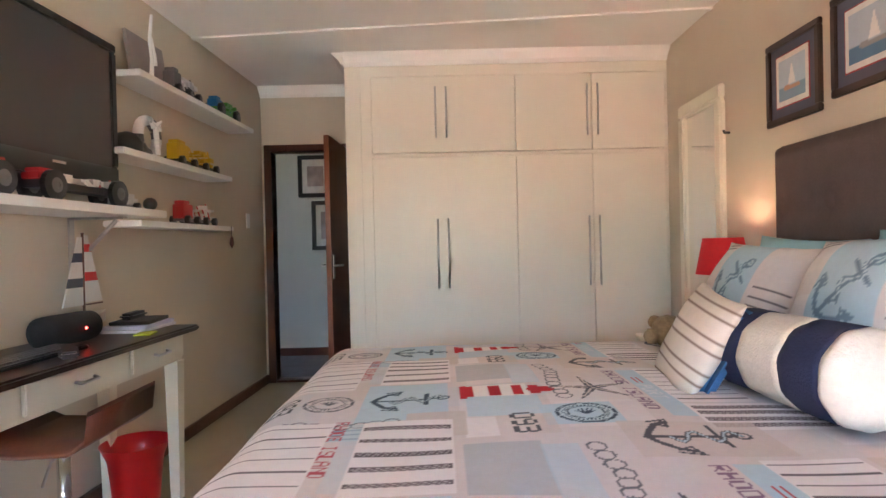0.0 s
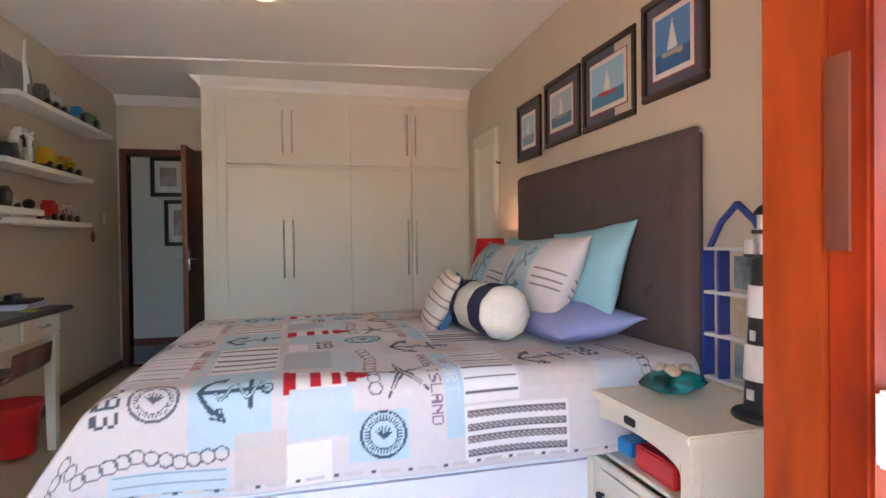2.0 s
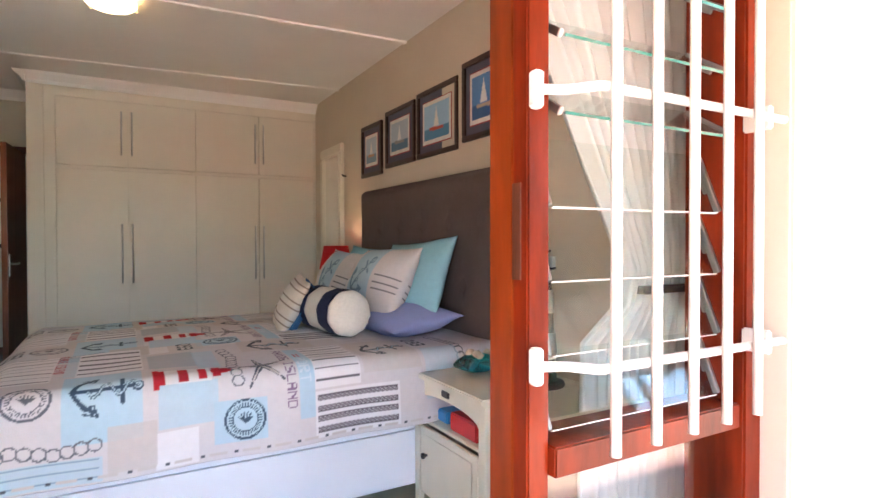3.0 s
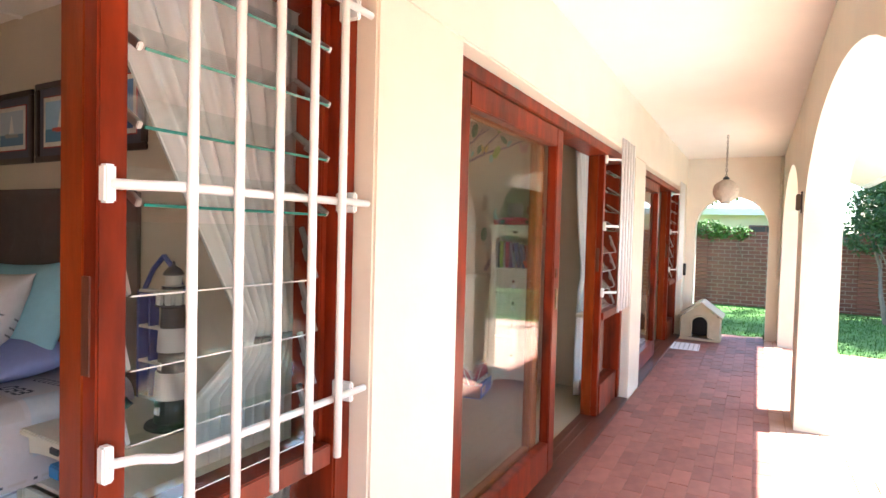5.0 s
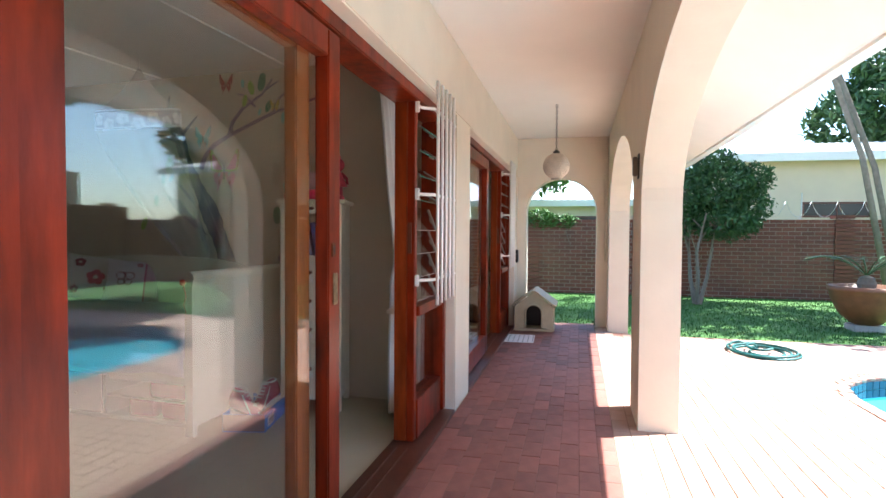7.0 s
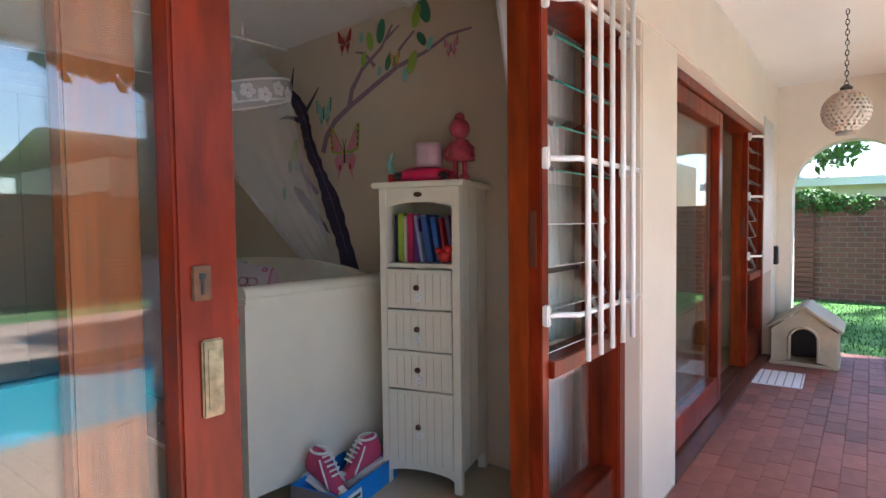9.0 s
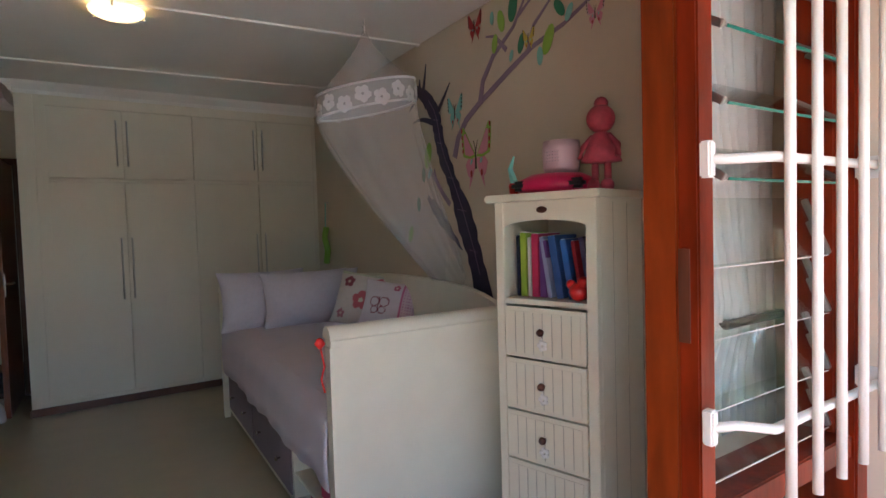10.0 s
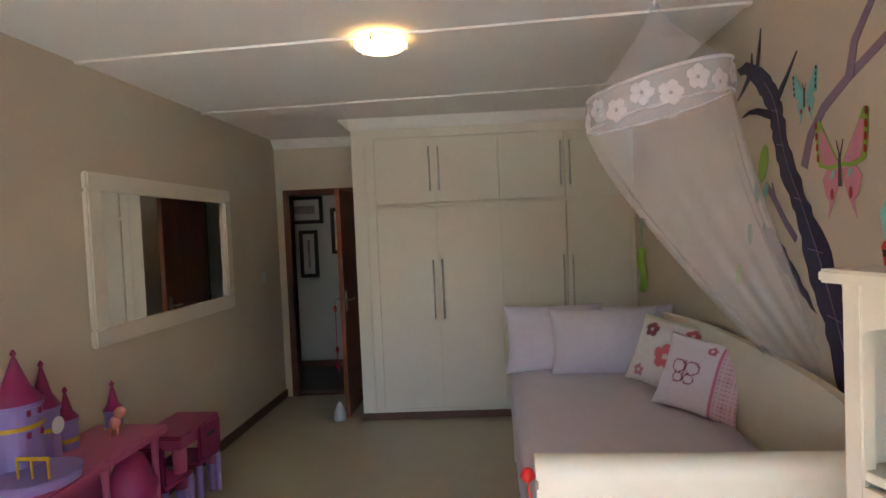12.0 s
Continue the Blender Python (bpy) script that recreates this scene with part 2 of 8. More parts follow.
side_wall("wall_west", (-1.25, -1.02), (-1.05, -0.81), FRONT1, BACK, 0.2, "beige painted bedroom side wall")
side_wall("wall_party_1", (2.40, 2.46), (2.66, 2.93), FRONT1, BACK, 0.3, "beige painted wall between the bedrooms")
side_wall("wall_party_2", (6.02, 6.31), (6.46, 6.60), FRONT1, BACK, 0.3, "beige painted bedroom wall with a tree sticker")
structure("wall_room_3_end", boxes((9.9, 10.0, FRONT1, BACK, 0, CEIL)), WALL, "beige wall of the last room")

# back wall with two door openings
DOORX = ((-0.725, -0.02), (3.065, 3.79))
rows = [(-4.0, DOORX[0][0], BACK, BACK + 0.12, 0, CEIL), (DOORX[0][1], DOORX[1][0], BACK, BACK + 0.12, 0, CEIL), (DOORX[1][1], 10.0, BACK, BACK + 0.12, 0, CEIL)]
rows += [(a, b, BACK, BACK + 0.12, 2.04, CEIL) for a, b in DOORX]
structure("wall_back", boxes(*rows), WALL, "beige painted back wall with two doorways")
structure("wall_hall", boxes((-4.0, 10.0, 6.8, 6.95, 0, CEIL)), HALLWALL, "pale grey-blue passage wall")
structure("wall_hall_end", boxes((9.9, 10.0, BACK + 0.12, 6.8, 0, CEIL)), HALLWALL, "pale passage end wall")
structure("hall_skirting", boxes((-3.9, 9.9, 6.785, 6.8, 0.006, 0.09)), SKIRT, "dark wooden skirting of the passage", "skirting")

# cornices and skirtings
def cornice(name, pts, z, size=0.07):
    bm = bmesh.new()
    for (xa, ya), (xb, yb), (nx, ny) in pts:
        prof = ((0, 0), (size, 0), (size * 0.8, -size * 0.25), (size * 0.3, -size * 0.7), (0.012, -size), (0, -size))
        a = [bm.verts.new((xa + nx * p, ya + ny * p, z + q)) for p, q in prof]
        b = [bm.verts.new((xb + nx * p, yb + ny * p, z + q)) for p, q in prof]
        for i in range(len(prof)):
            j = (i + 1) % len(prof)
            bm.faces.new((a[i], a[j], b[j], b[i]))
        bm.faces.new(a[::-1]), bm.faces.new(b)
    bmesh.ops.recalc_face_normals(bm, faces=bm.faces)
    return structure(name, bm, WHITECEIL, "white plaster cornice", "cornice")


for k, (xl, xr) in enumerate(((-0.81, 2.46), (2.93, 6.27))):
    px = 0.07 + k * 3.79
    cornice(f"cornice_{k + 1}", [((xl, BACK), (px, BACK), (0, -1)), ((px - 0.0, 4.77), (xr, 4.77), (0, -1)), ((px, BACK), (px, 4.70), (-1, 0))], CEIL, 0.085)
    xs = (-1.05, -0.81) if k == 0 else (2.66, 2.93)
    bm = prism(bmesh.new(), [(xs[0], FRONT1), (xs[0] + 0.018, FRONT1), (xs[1] + 0.018, BACK), (xs[1], BACK)], 0, 0.075)
    box(bm, px, xr, 4.752, 4.768, 0.0, 0.06)
    structure(f"skirting_{k + 1}", bm, SKIRT, "dark wooden skirting board", "skirting")

# outside wall: piers beside the glazed fronts and the beam over them
rows = [(u + 3.35, u + P + 0.071, FRONT0, FRONT1, 0, HEAD) for u in UNITS] + [(-4.0, UNITS[0] + 0.071, FRONT0, FRONT1, 0, HEAD)]
rows = [(a, min(b, 10.0), c, d, e, f) for a, b, c, d, e, f in rows] + [(-4.0, 10.0, FRONT0, FRONT1, HEAD, 2.62)]
structure("wall_front", boxes(*rows, bevel=0.008), OUTWALL, "cream plastered house front with square piers")

# arcade: wall with wide elliptical arches
A0, A1 = -1.60, -1.35


def arch_strip(bm, u0, u1, v0, v1, spring, rise, top, along_x, n=28):
    """The wall over an arch that spans u0 to u1, between the faces v0 and v1."""
    c, h = (u0 + u1) / 2, (u1 - u0) / 2
    us = [c - h * math.cos(math.pi * i / n) for i in range(n + 1)]
    zs = [spring + rise * math.sqrt(max(0, 1 - ((u - c) / h) ** 2)) for u in us]
    f = (lambda u, v, z: (u, v, z)) if along_x else (lambda u, v, z: (v, u, z))
    g = [[bm.verts.new(f(u, v, z)) for v, z in ((v0, a), (v1, a), (v1, top), (v0, top))] for u, a in zip(us, zs)]
    for a, b in zip(g, g[1:]):
        for i in range(4):
            j = (i + 1) % 4
            bm.faces.new((a[i], a[j], b[j], b[i]))
    bmesh.ops.recalc_face_normals(bm, faces=bm.faces)


bm = bmesh.new()
edges = [(-2.05, -1.53), (1.75, 2.27), (5.80, 6.35), (9.62, 10.25)]
for a, b in edges:
    box(bm, a, b, A0, A1, -0.02, 2.62)
box(bm, -4.0, -3.6, A0, A1, -0.02, 2.62)
for (a, b), (c, d) in zip([(-4.0, -3.6)] + edges, edges):
    arch_strip(bm, b, c, A0, A1, 1.50, 0.74, 2.62, True)
structure("arcade_wall", bm, OUTWALL, "cream plastered arcade with wide arches", "wall")
bm = bmesh.new()
box(bm, 10.0, 10.25, -0.24, FRONT1, -0.02, 2.62), box(bm, 10.0, 10.25, A1, -1.20, -0.02, 2.62)
arch_strip(bm, -1.20, -0.24, 10.0, 10.25, 1.58, 0.48, 2.62, False)
structure("veranda_end_wall", bm, OUTWALL, "cream plastered veranda end wall with an arch", "wall")
structure("veranda_wall_west", boxes((-4.1, -4.0, A1, FRONT1, -0.02, 2.62)), OUTWALL, "cream plastered veranda end wall")
structure("wall_west_end", boxes((-4.1, -4.0, FRONT1, 5.7, 0, CEIL)), WALL, "plain end wall of the house")

# roof: sloping tiled roof with soffit and eave
bm = bmesh.new()
prof = ((-2.30, 2.22), (-1.62, 2.52), (-1.62, 2.74), (3.5, 4.6), (8.2, 2.74), (8.2, 2.9), (3.5, 4.8), (-2.35, 2.36))
a = [bm.verts.new((-4.4, y, z)) for y, z in prof]
b = [bm.verts.new((10.6, y, z)) for y, z in prof]
for i in range(len(prof)):
    j = (i + 1) % len(prof)
    bm.faces.new((a[i], a[j], b[j], b[i]))
bm.faces.new(a[::-1]), bm.faces.new(b)
bmesh.ops.recalc_face_normals(bm, faces=bm.faces)
structure("roof", bm, CEILOUT, "low roof with a white boarded eave over the veranda", "roof")
gut = thing("gutter", pose(0, 0, 0), "white eave gutter along the veranda roof", "gutter")
part("gutter_channel", boxes((-4.4, 10.6, -2.42, -2.30, 2.20, 2.32), bevel=0.02), WHITEMETAL, gut)

# ---- outside ground ----
structure("ground", boxes((-120, 160, -150, -11.2, -0.35, -0.06), (-120, -6, -11.2, 120, -0.35, -0.06), (15.2, 160, -11.2, 120, -0.35, -0.06), (-6, 15.2, 10, 120, -0.35, -0.06)), GRASS, "grassy ground beyond the garden walls", "ground")
structure("lawn", boxes((9.55, 15.2, -11.2, 10, -0.3, -0.03), (-6, 9.55, -11.2, -8.6, -0.3, -0.03)), GRASS, "sunlit mown lawn", "lawn")
structure("veranda_floor", boxes((-4.0, 10.25, A1, FRONT0, -0.3, -0.004)), MORTAR, "mortar bed of the veranda paving", "floor")

# ---- glazed fronts ----
BRONZE = mat("worn_bronze", (0.11, 0.055, 0.03), 0.5, metal=0.7, var=0.5, scale=40, bump=0.3)
BRASS = mat("worn_pale_brass", (0.29, 0.23, 0.14), 0.42, metal=0.8, var=0.7, scale=45, bump=0.4)


def glazed_front(n, u):
    """Hardwood sliding doors with a louvre window beside them; u: where the frame begins."""
    root = thing(f"door_{n}", pose(u, 0, 0), "red hardwood sliding glass doors with a louvre window", "sliding door")
    root["kind"] = "structure"
    part("outer_frame", boxes((0.072, 0.188, -0.05, 0.13, 0.03, 2.06), (0.072, 3.35, -0.04, 0.13, 2.06, HEAD - 0.003), (3.28, 3.35, -0.04, 0.13, 0.03, 2.06), bevel=0.006), REDWOOD, root)
    part("sill_track", boxes((0.072, 3.349, -0.113, 0.13, -0.02, 0.022), (0.09, 2.54, -0.01, 0.0, 0.025, 0.036), (0.09, 2.54, 0.055, 0.065, 0.025, 0.036), bevel=0.004), DARKWOOD, root)

    def leaf(x0, x1, ya, yb, wood):
        s = 0.105
        p = part("sliding_panel", boxes((x0, x0 + s, ya, yb, 0.036, 2.055), (x1 - s, x1, ya, yb, 0.036, 2.055), (x0 + s, x1 - s, ya, yb, 0.036, 0.22), (x0 + s, x1 - s, ya, yb, 1.95, 2.055), bevel=0.005), wood, root)
        g = part("pane", boxes((x0 + s - 0.005, x1 - s + 0.005, yb - 0.016, yb - 0.010, 0.215, 1.955)), GLASS, p)
        g.visible_shadow = False
        return p
    a = leaf(0.19, 1.527, -0.03, 0.028, REDWOOD)
    leaf(0.20, 1.405, 0.040, 0.09, HONEYWOOD)
    # lock plate and sunk pull on the closing stile
    part("lock_plate", boxes((1.444, 1.476, -0.036, -0.030, 1.188, 1.243), bevel=0.002), BRONZE, a, "worn bronze keyhole plate")
    part("pull_plate", boxes((1.456, 1.493, -0.037, -0.030, 1.0, 1.125), bevel=0.003), BRASS, a, "worn brass sunk pull")
    part("pull_recess", boxes((1.465, 1.484, -0.0385, -0.0372, 1.015, 1.11)), BRASS, a)
    part("keyhole", boxes((1.4575, 1.4625, -0.0375, -0.036, 1.198, 1.222), (1.455, 1.465, -0.0375, -0.036, 1.222, 1.232)), BLACK, a)
    # post between the doorway and the louvres
    part("post", boxes((2.642, 2.695, 0.034, 0.114, 0.03, 2.06), bevel=0.004), JAMBWOOD, root)
    part("post_face", boxes((2.642, 2.695, -0.012, 0.033, 0.03, 2.06), bevel=0.004), REDWOOD, root)
    part("latch_slot", boxes((2.638, 2.6415, 0.006, 0.030, 1.16, 1.345)), DARKWOOD, root)
    # louvre window over a lower pane and a panel
    part("louvre_frame", boxes((2.695, 3.28, -0.03, 0.10, 0.78, 0.84), (2.695, 3.28, -0.02, 0.09, 0.03, 0.27), (2.695, 2.706, 0.0, 0.09, 0.84, 2.06), (3.255, 3.28, 0.0, 0.09, 0.84, 2.06), bevel=0.004), REDWOOD, root)
    part("inner_sill", boxes((2.86, 3.30, 0.10, 0.24, 0.76, 0.79), bevel=0.006), CUPB, root)
    g = part("pane", boxes((2.692, 3.285, 0.03, 0.036, 0.265, 0.785)), GLASS, root)
    g.visible_shadow = False
    ang = radians(58)
    EDGEM = bpy.data.materials.get("green_glass_edge") or mat("green_glass_edge", (0.02, 0.17, 0.13), 0.2)
    for i in range(8):
        zc = 0.93 + 0.148 * i
        bm = bmesh.new()
        box(bm, 2.720, 3.243, -0.003, 0.003, -0.078, 0.078)
        bmesh.ops.rotate(bm, verts=bm.verts, matrix=Matrix.Rotation(-ang if i > 3 else radians(-22), 3, "X"))
        bmesh.ops.translate(bm, verts=bm.verts, vec=(0, 0.04, zc))
        s = part("glass_slat", bm, LOUVREGLASS, root)
        for xx in (2.707, 3.2435):
            bm = boxes((xx, xx + 0.012, -0.008, 0.008, -0.076, 0.076), (xx + 0.003, xx + 0.009, 0.008, 0.02, -0.02, 0.02), bevel=0.002)
            bmesh.ops.rotate(bm, verts=bm.verts, matrix=Matrix.Rotation(-ang if i > 3 else radians(-22), 3, "X"))
            bmesh.ops.translate(bm, verts=bm.verts, vec=(0, 0.04, zc))
            part("blade_clip", bm, ALU, s, "grey metal blade clip")
        s.visible_shadow = False
        bm = boxes((2.721, 3.242, -0.0032, 0.0032, -0.0803, -0.0782))
        bmesh.ops.rotate(bm, verts=bm.verts, matrix=Matrix.Rotation(-ang if i > 3 else radians(-22), 3, "X"))
        bmesh.ops.translate(bm, verts=bm.verts, vec=(0, 0.04, zc))
        part("ground_edge", bm, EDGEM if i > 3 else WHITEMETAL, s, "green ground glass edge" if i > 3 else "pale ground glass edge")
    # white burglar bars
    gr = thing(f"burglar_grille", pose(u, 0, 0), "white painted steel burglar bars over the louvres", "burglar bars", "burglar bars")
    for i in range(5):
        xx = 2.754 + 0.109 * i
        part("upright_bar", tube(bmesh.new(), [(xx, -0.125, 0.845 + 0.002 * i), (xx, -0.125, 2.20)], 0.0105, 8), WHITEMETAL, gr, smooth=True)
    for z in (1.0, 1.515, 2.03):
        part("cross_bar", tube(bmesh.new(), [(2.655, -0.030, z), (2.70, -0.05, z), (2.735, -0.104, z), (3.325, -0.104, z)], 0.010, 8), WHITEMETAL, gr, smooth=True)
        part("fixing_plate", boxes((2.642, 2.664, -0.036, -0.0125, z - 0.035, z + 0.035), bevel=0.004), WHITEMETAL, gr)
        part("fixing_plate", boxes((3.262, 3.277, -0.108, -0.0405, z - 0.027, z + 0.027), bevel=0.004), WHITEMETAL, gr)
    return root


for n, u in enumerate(UNITS):
    glazed_front(n + 1, u)

# ---- built-in wardrobes ----


def wardrobe(n, x):
    """Floor-to-ceiling cupboards; x: the shift of the room."""
    root = thing("built_in_wardrobe", pose(x, 4.77, 0), "ivory painted built-in wardrobe with long steel handles", "wardrobe", "built-in wardrobes")
    part("side_panel", boxes((0.07, 0.185, 0.0, 0.808, 0.0, CEIL - 0.001), bevel=0.003), CUPB, root)
    xs = (0.268, 0.782, 1.325, 1.888, 2.43)
    part("carcass", boxes((0.187, 2.46, 0.02, 0.805, 0.06, CEIL - 0.002)), CUPB, root)
    part("face_frame", boxes((0.187, xs[0] - 0.004, 0.0, 0.02, 0.06, CEIL - 0.002), (xs[4] + 0.004, 2.47, 0.0, 0.02, 0.06, CEIL - 0.002), (xs[0] - 0.004, xs[4] + 0.004, 0.0, 0.02, 2.435, CEIL - 0.002), (xs[0] - 0.004, xs[4] + 0.004, 0.0, 0.02, 1.84, 1.866), (xs[0] - 0.004, xs[4] + 0.004, 0.0, 0.02, 0.06, 0.09)), CUPB, root)
    hx = (0.737, 0.815, 1.848, 1.925)
    for i in range(4):
        for z0, z1, ha, hb in ((0.095, 1.835, 0.87, 1.38), (1.871, 2.430, 1.97, 2.345)):
            y = 0.0
            d = part("door", boxes((xs[i] + 0.0025, xs[i + 1] - 0.0025, y - 0.012, 0.02, z0, z1), bevel=0.0025), CUPB, root)
            h = bmesh.new()
            tube(h, [(hx[i], -0.045, ha), (hx[i], -0.045, hb)], 0.007, 8)
            for z in (ha + 0.05, hb - 0.05):
                tube(h, [(hx[i], -0.045, z), (hx[i], -0.010, z)], 0.005, 6)
            part("handle", h, STEEL, d, "brushed steel bar handle", smooth=True)
    return root


wardrobe(1, 0.0)
wardrobe(2, 3.80)

# ---- room doors ----


def room_door(n, x0, x1, tilt):
    root = thing(f"door_{n}", pose(0, BACK, 0), "dark brown wooden door standing open in its frame", "door")
    root["kind"] = "structure"
    part("door_frame", boxes((x0 - 0.065, x0, -0.012, 0.132, 0, 2.04), (x1, x1 + 0.04, -0.012, 0.132, 0, 2.04), (x0 - 0.065, x1 + 0.04, -0.012, 0.132, 2.04, 2.10), bevel=0.004), DARKWOOD, root)
    part("threshold", boxes((x0, x1, 0.0, 0.12, 0.001, 0.022), bevel=0.004), DARKWOOD, root)
    lf = part("door_leaf", boxes((-0.04, 0.0, -0.755, 0.0, 0.012, 2.03), bevel=0.003), LEAF, root, m=pose(x1 - 0.005, -0.014, 0, 0, 0, tilt))
    hb = bmesh.new()
    for s in (-0.085, 0.045):
        tube(hb, [(-0.02 + (0.02 if s > 0 else -0.02), -0.69, 1.05), (s, -0.69, 1.05), (s, -0.58, 1.05)], 0.009, 8)
    part("door_handle", hb, STEEL, lf, "steel lever handle", smooth=True)
    part("lock_plate", boxes((-0.046, -0.0405, -0.715, -0.665, 0.95, 1.13), (0.0005, 0.006, -0.715, -0.665, 0.95, 1.13), bevel=0.002), STEEL, lf)
    return lf


room_door(4, *DOORX[0], -3.0)
room_door(5, *DOORX[1], -3.5)

# ---- printed cloth ----
FONT = {"0": "01110 10001 10001 10001 10001 10001 01110", "9": "01110 10001 10001 01111 00001 00001 01110", "3": "11110 00001 00001 01110 00001 00001 11110",
        "R": "11110 10001 10001 11110 10100 10010 10001", "H": "10001 10001 10001 11111 10001 10001 10001", "O": "01110 10001 10001 10001 10001 10001 01110",
        "D": "11110 10001 10001 10001 10001 10001 11110", "E": "11111 10000 10000 11110 10000 10000 11111", "I": "01110 00100 00100 00100 00100 00100 01110",
        "S": "01111 10000 10000 01110 00001 00001 11110", "L": "10000 10000 10000 10000 10000 10000 11111", "A": "01110 10001 10001 11111 10001 10001 10001",
        "N": "10001 11001 10101 10011 10001 10001 10001", "P": "11110 10001 10001 11110 10000 10000 10000", "T": "11111 00100 00100 00100 00100 00100 00100"}
BEIGE, PALEBLUE, CLOTHW, INK, NAVY, RED, BLUEINK = (0.55, 0.49, 0.45), (0.44, 0.57, 0.64), (0.72, 0.69, 0.69), (0.09, 0.095, 0.11), (0.018, 0.022, 0.06), (0.45, 0.02, 0.03), (0.055, 0.085, 0.125)


class Print:
    """A colour picture on cloth, in metres; a across, b up."""

    def __init__(self, a0, a1, b0, b1, step, ground):
        self.na, self.nb = int((a1 - a0) / step) + 1, int((b1 - b0) / step) + 1
        self.a, self.b = np.meshgrid(np.linspace(a0, a1, self.na), np.linspace(b0, b1, self.nb), indexing="ij")
        self.c = np.empty((self.na, self.nb, 3))
        self.c[:] = ground

    def put(self, where, col, k=1.0):
        self.c[where] = self.c[where] * (1 - k) + np.array(col) * k

    def rect(self, a0, a1, b0, b1, col, k=1.0):
        self.put((self.a >= a0) & (self.a <= a1) & (self.b >= b0) & (self.b <= b1), col, k)

    def line(self, pts, w, col):
        for (xa, ya), (xb, yb) in zip(pts, pts[1:]):
            dx, dy = xb - xa, yb - ya
            t = np.clip(((self.a - xa) * dx + (self.b - ya) * dy) / (dx * dx + dy * dy + 1e-9), 0, 1)
            self.put((self.a - xa - t * dx) ** 2 + (self.b - ya - t * dy) ** 2 < (w / 2) ** 2, col)

    def ring(self, a, b, r, w, col):
        self.put(np.abs(np.hypot(self.a - a, self.b - b) - r) < w / 2, col)

    def disc(self, a, b, r, col, k=1.0):
        self.put(np.hypot(self.a - a, self.b - b) < r, col, k)

    def text(self, s, a, b, h, col, turn=0):
        """Letters of height h from (a, b); turn: quarter turns clockwise."""
        px = h / 7
        ca, sa = round(math.cos(turn * math.pi / 2)), round(math.sin(turn * math.pi / 2))
        for n, ch in enumerate(s):
            for j, row in enumerate(FONT.get(ch, "").split()):
                for i, bit in enumerate(row):
                    if bit == "1":
                        u, v = (n * 6 + i) * px, (6 - j) * px
                        aa, bb = a + u * ca + v * sa, b - u * sa + v * ca
                        self.rect(aa - px * 0.6, aa + px * 0.6, bb - px * 0.6, bb + px * 0.6, col)

    def anchor(self, a, b, s, col, ang=0.0):
        ca, sa = math.cos(ang), math.sin(ang)
        f = lambda u, v: (a + s * (u * ca - v * sa), b + s * (u * sa + v * ca))
        self.line([f(-0.44, 0), f(0.38, 0)], s * 0.062, col)
        self.line([f(0.23, -0.25), f(0.22, 0), f(0.23, 0.25)], s * 0.055, col)
        self.line([f(-0.18, 0.34), f(-0.30, 0.27), f(-0.41, 0.12), f(-0.47, 0), f(-0.41, -0.12), f(-0.30, -0.27), f(-0.18, -0.34)], s * 0.068, col)
        for v in (-1, 1):
            self.line([f(-0.32, v * 0.36), f(-0.12, v * 0.42), f(-0.17, v * 0.24), f(-0.30, v * 0.30)], s * 0.035, col)
        self.ring(*f(0.45, 0), s * 0.075, s * 0.035, col)
        rope = [f(0.45 - 0.07 * k, 0.13 * math.sin(1.25 * k)) for k in range(11)]
        self.line(rope, s * 0.055, col)
        self.line(rope, s * 0.022, PALEBLUE)

    def medal(self, a, b, r, col):
        for k, w in ((1.0, 0.005), (0.93, 0.004), (0.62, 0.004)):
            self.ring(a, b, r * k, w, col)
        for i in range(36):
            t = i * 2 * math.pi / 36
            self.line([(a + r * 0.69 * math.cos(t), b + r * 0.69 * math.sin(t)), (a + r * 0.8 * math.cos(t), b + r * 0.8 * math.sin(t))], 0.004, col)
        for i in range(5):
            t = 0.5 + i * 0.45
            self.line([(a - r * 0.4 * math.cos(t), b + r * 0.35 * math.sin(t)), (a, b - r * 0.2), (a + r * 0.4 * math.cos(t), b + r * 0.1)], 0.005, col)

    def chain(self, pts, col):
        for (xa, ya), (xb, yb) in zip(pts, pts[1:]):
            n = max(2, int(math.hypot(xb - xa, yb - ya) / 0.035))
            for i in range(n):
                self.ring(xa + (xb - xa) * i / n, ya + (yb - ya) * i / n, 0.021, 0.0055, col)

    def ropes(self, a0, a1, b0, b1, n, col):
        for i in range(n):
            m = b0 + (b1 - b0) * (i + 0.5) / n
            self.rect(a0, a1, m - 0.012, m + 0.012, col)
            self.put((self.a > a0) & (self.a < a1) & (np.abs(self.b - m) < 0.010) & (np.mod(self.a + self.b * 1.5, 0.02) < 0.007), CLOTHW, 0.55)

    def thin(self, a0, a1, b0, b1, n, col):
        for i in range(n):
            m = b0 + (b1 - b0) * (i + 0.5) / n
            self.rect(a0, a1, m - 0.0035, m + 0.0035, col)

    def star(self, a, b, r, col):
        for i in range(5):
            t = 0.45 + i * 2 * math.pi / 5
            for q, w in ((0.35, 0.024), (0.7, 0.016), (1.0, 0.009)):
                self.line([(a, b), (a + q * r * math.cos(t), b + q * r * math.sin(t))], w, col)
            self.line([(a, b), (a + 0.8 * r * math.cos(t), b + 0.8 * r * math.sin(t))], 0.006, BEIGE)

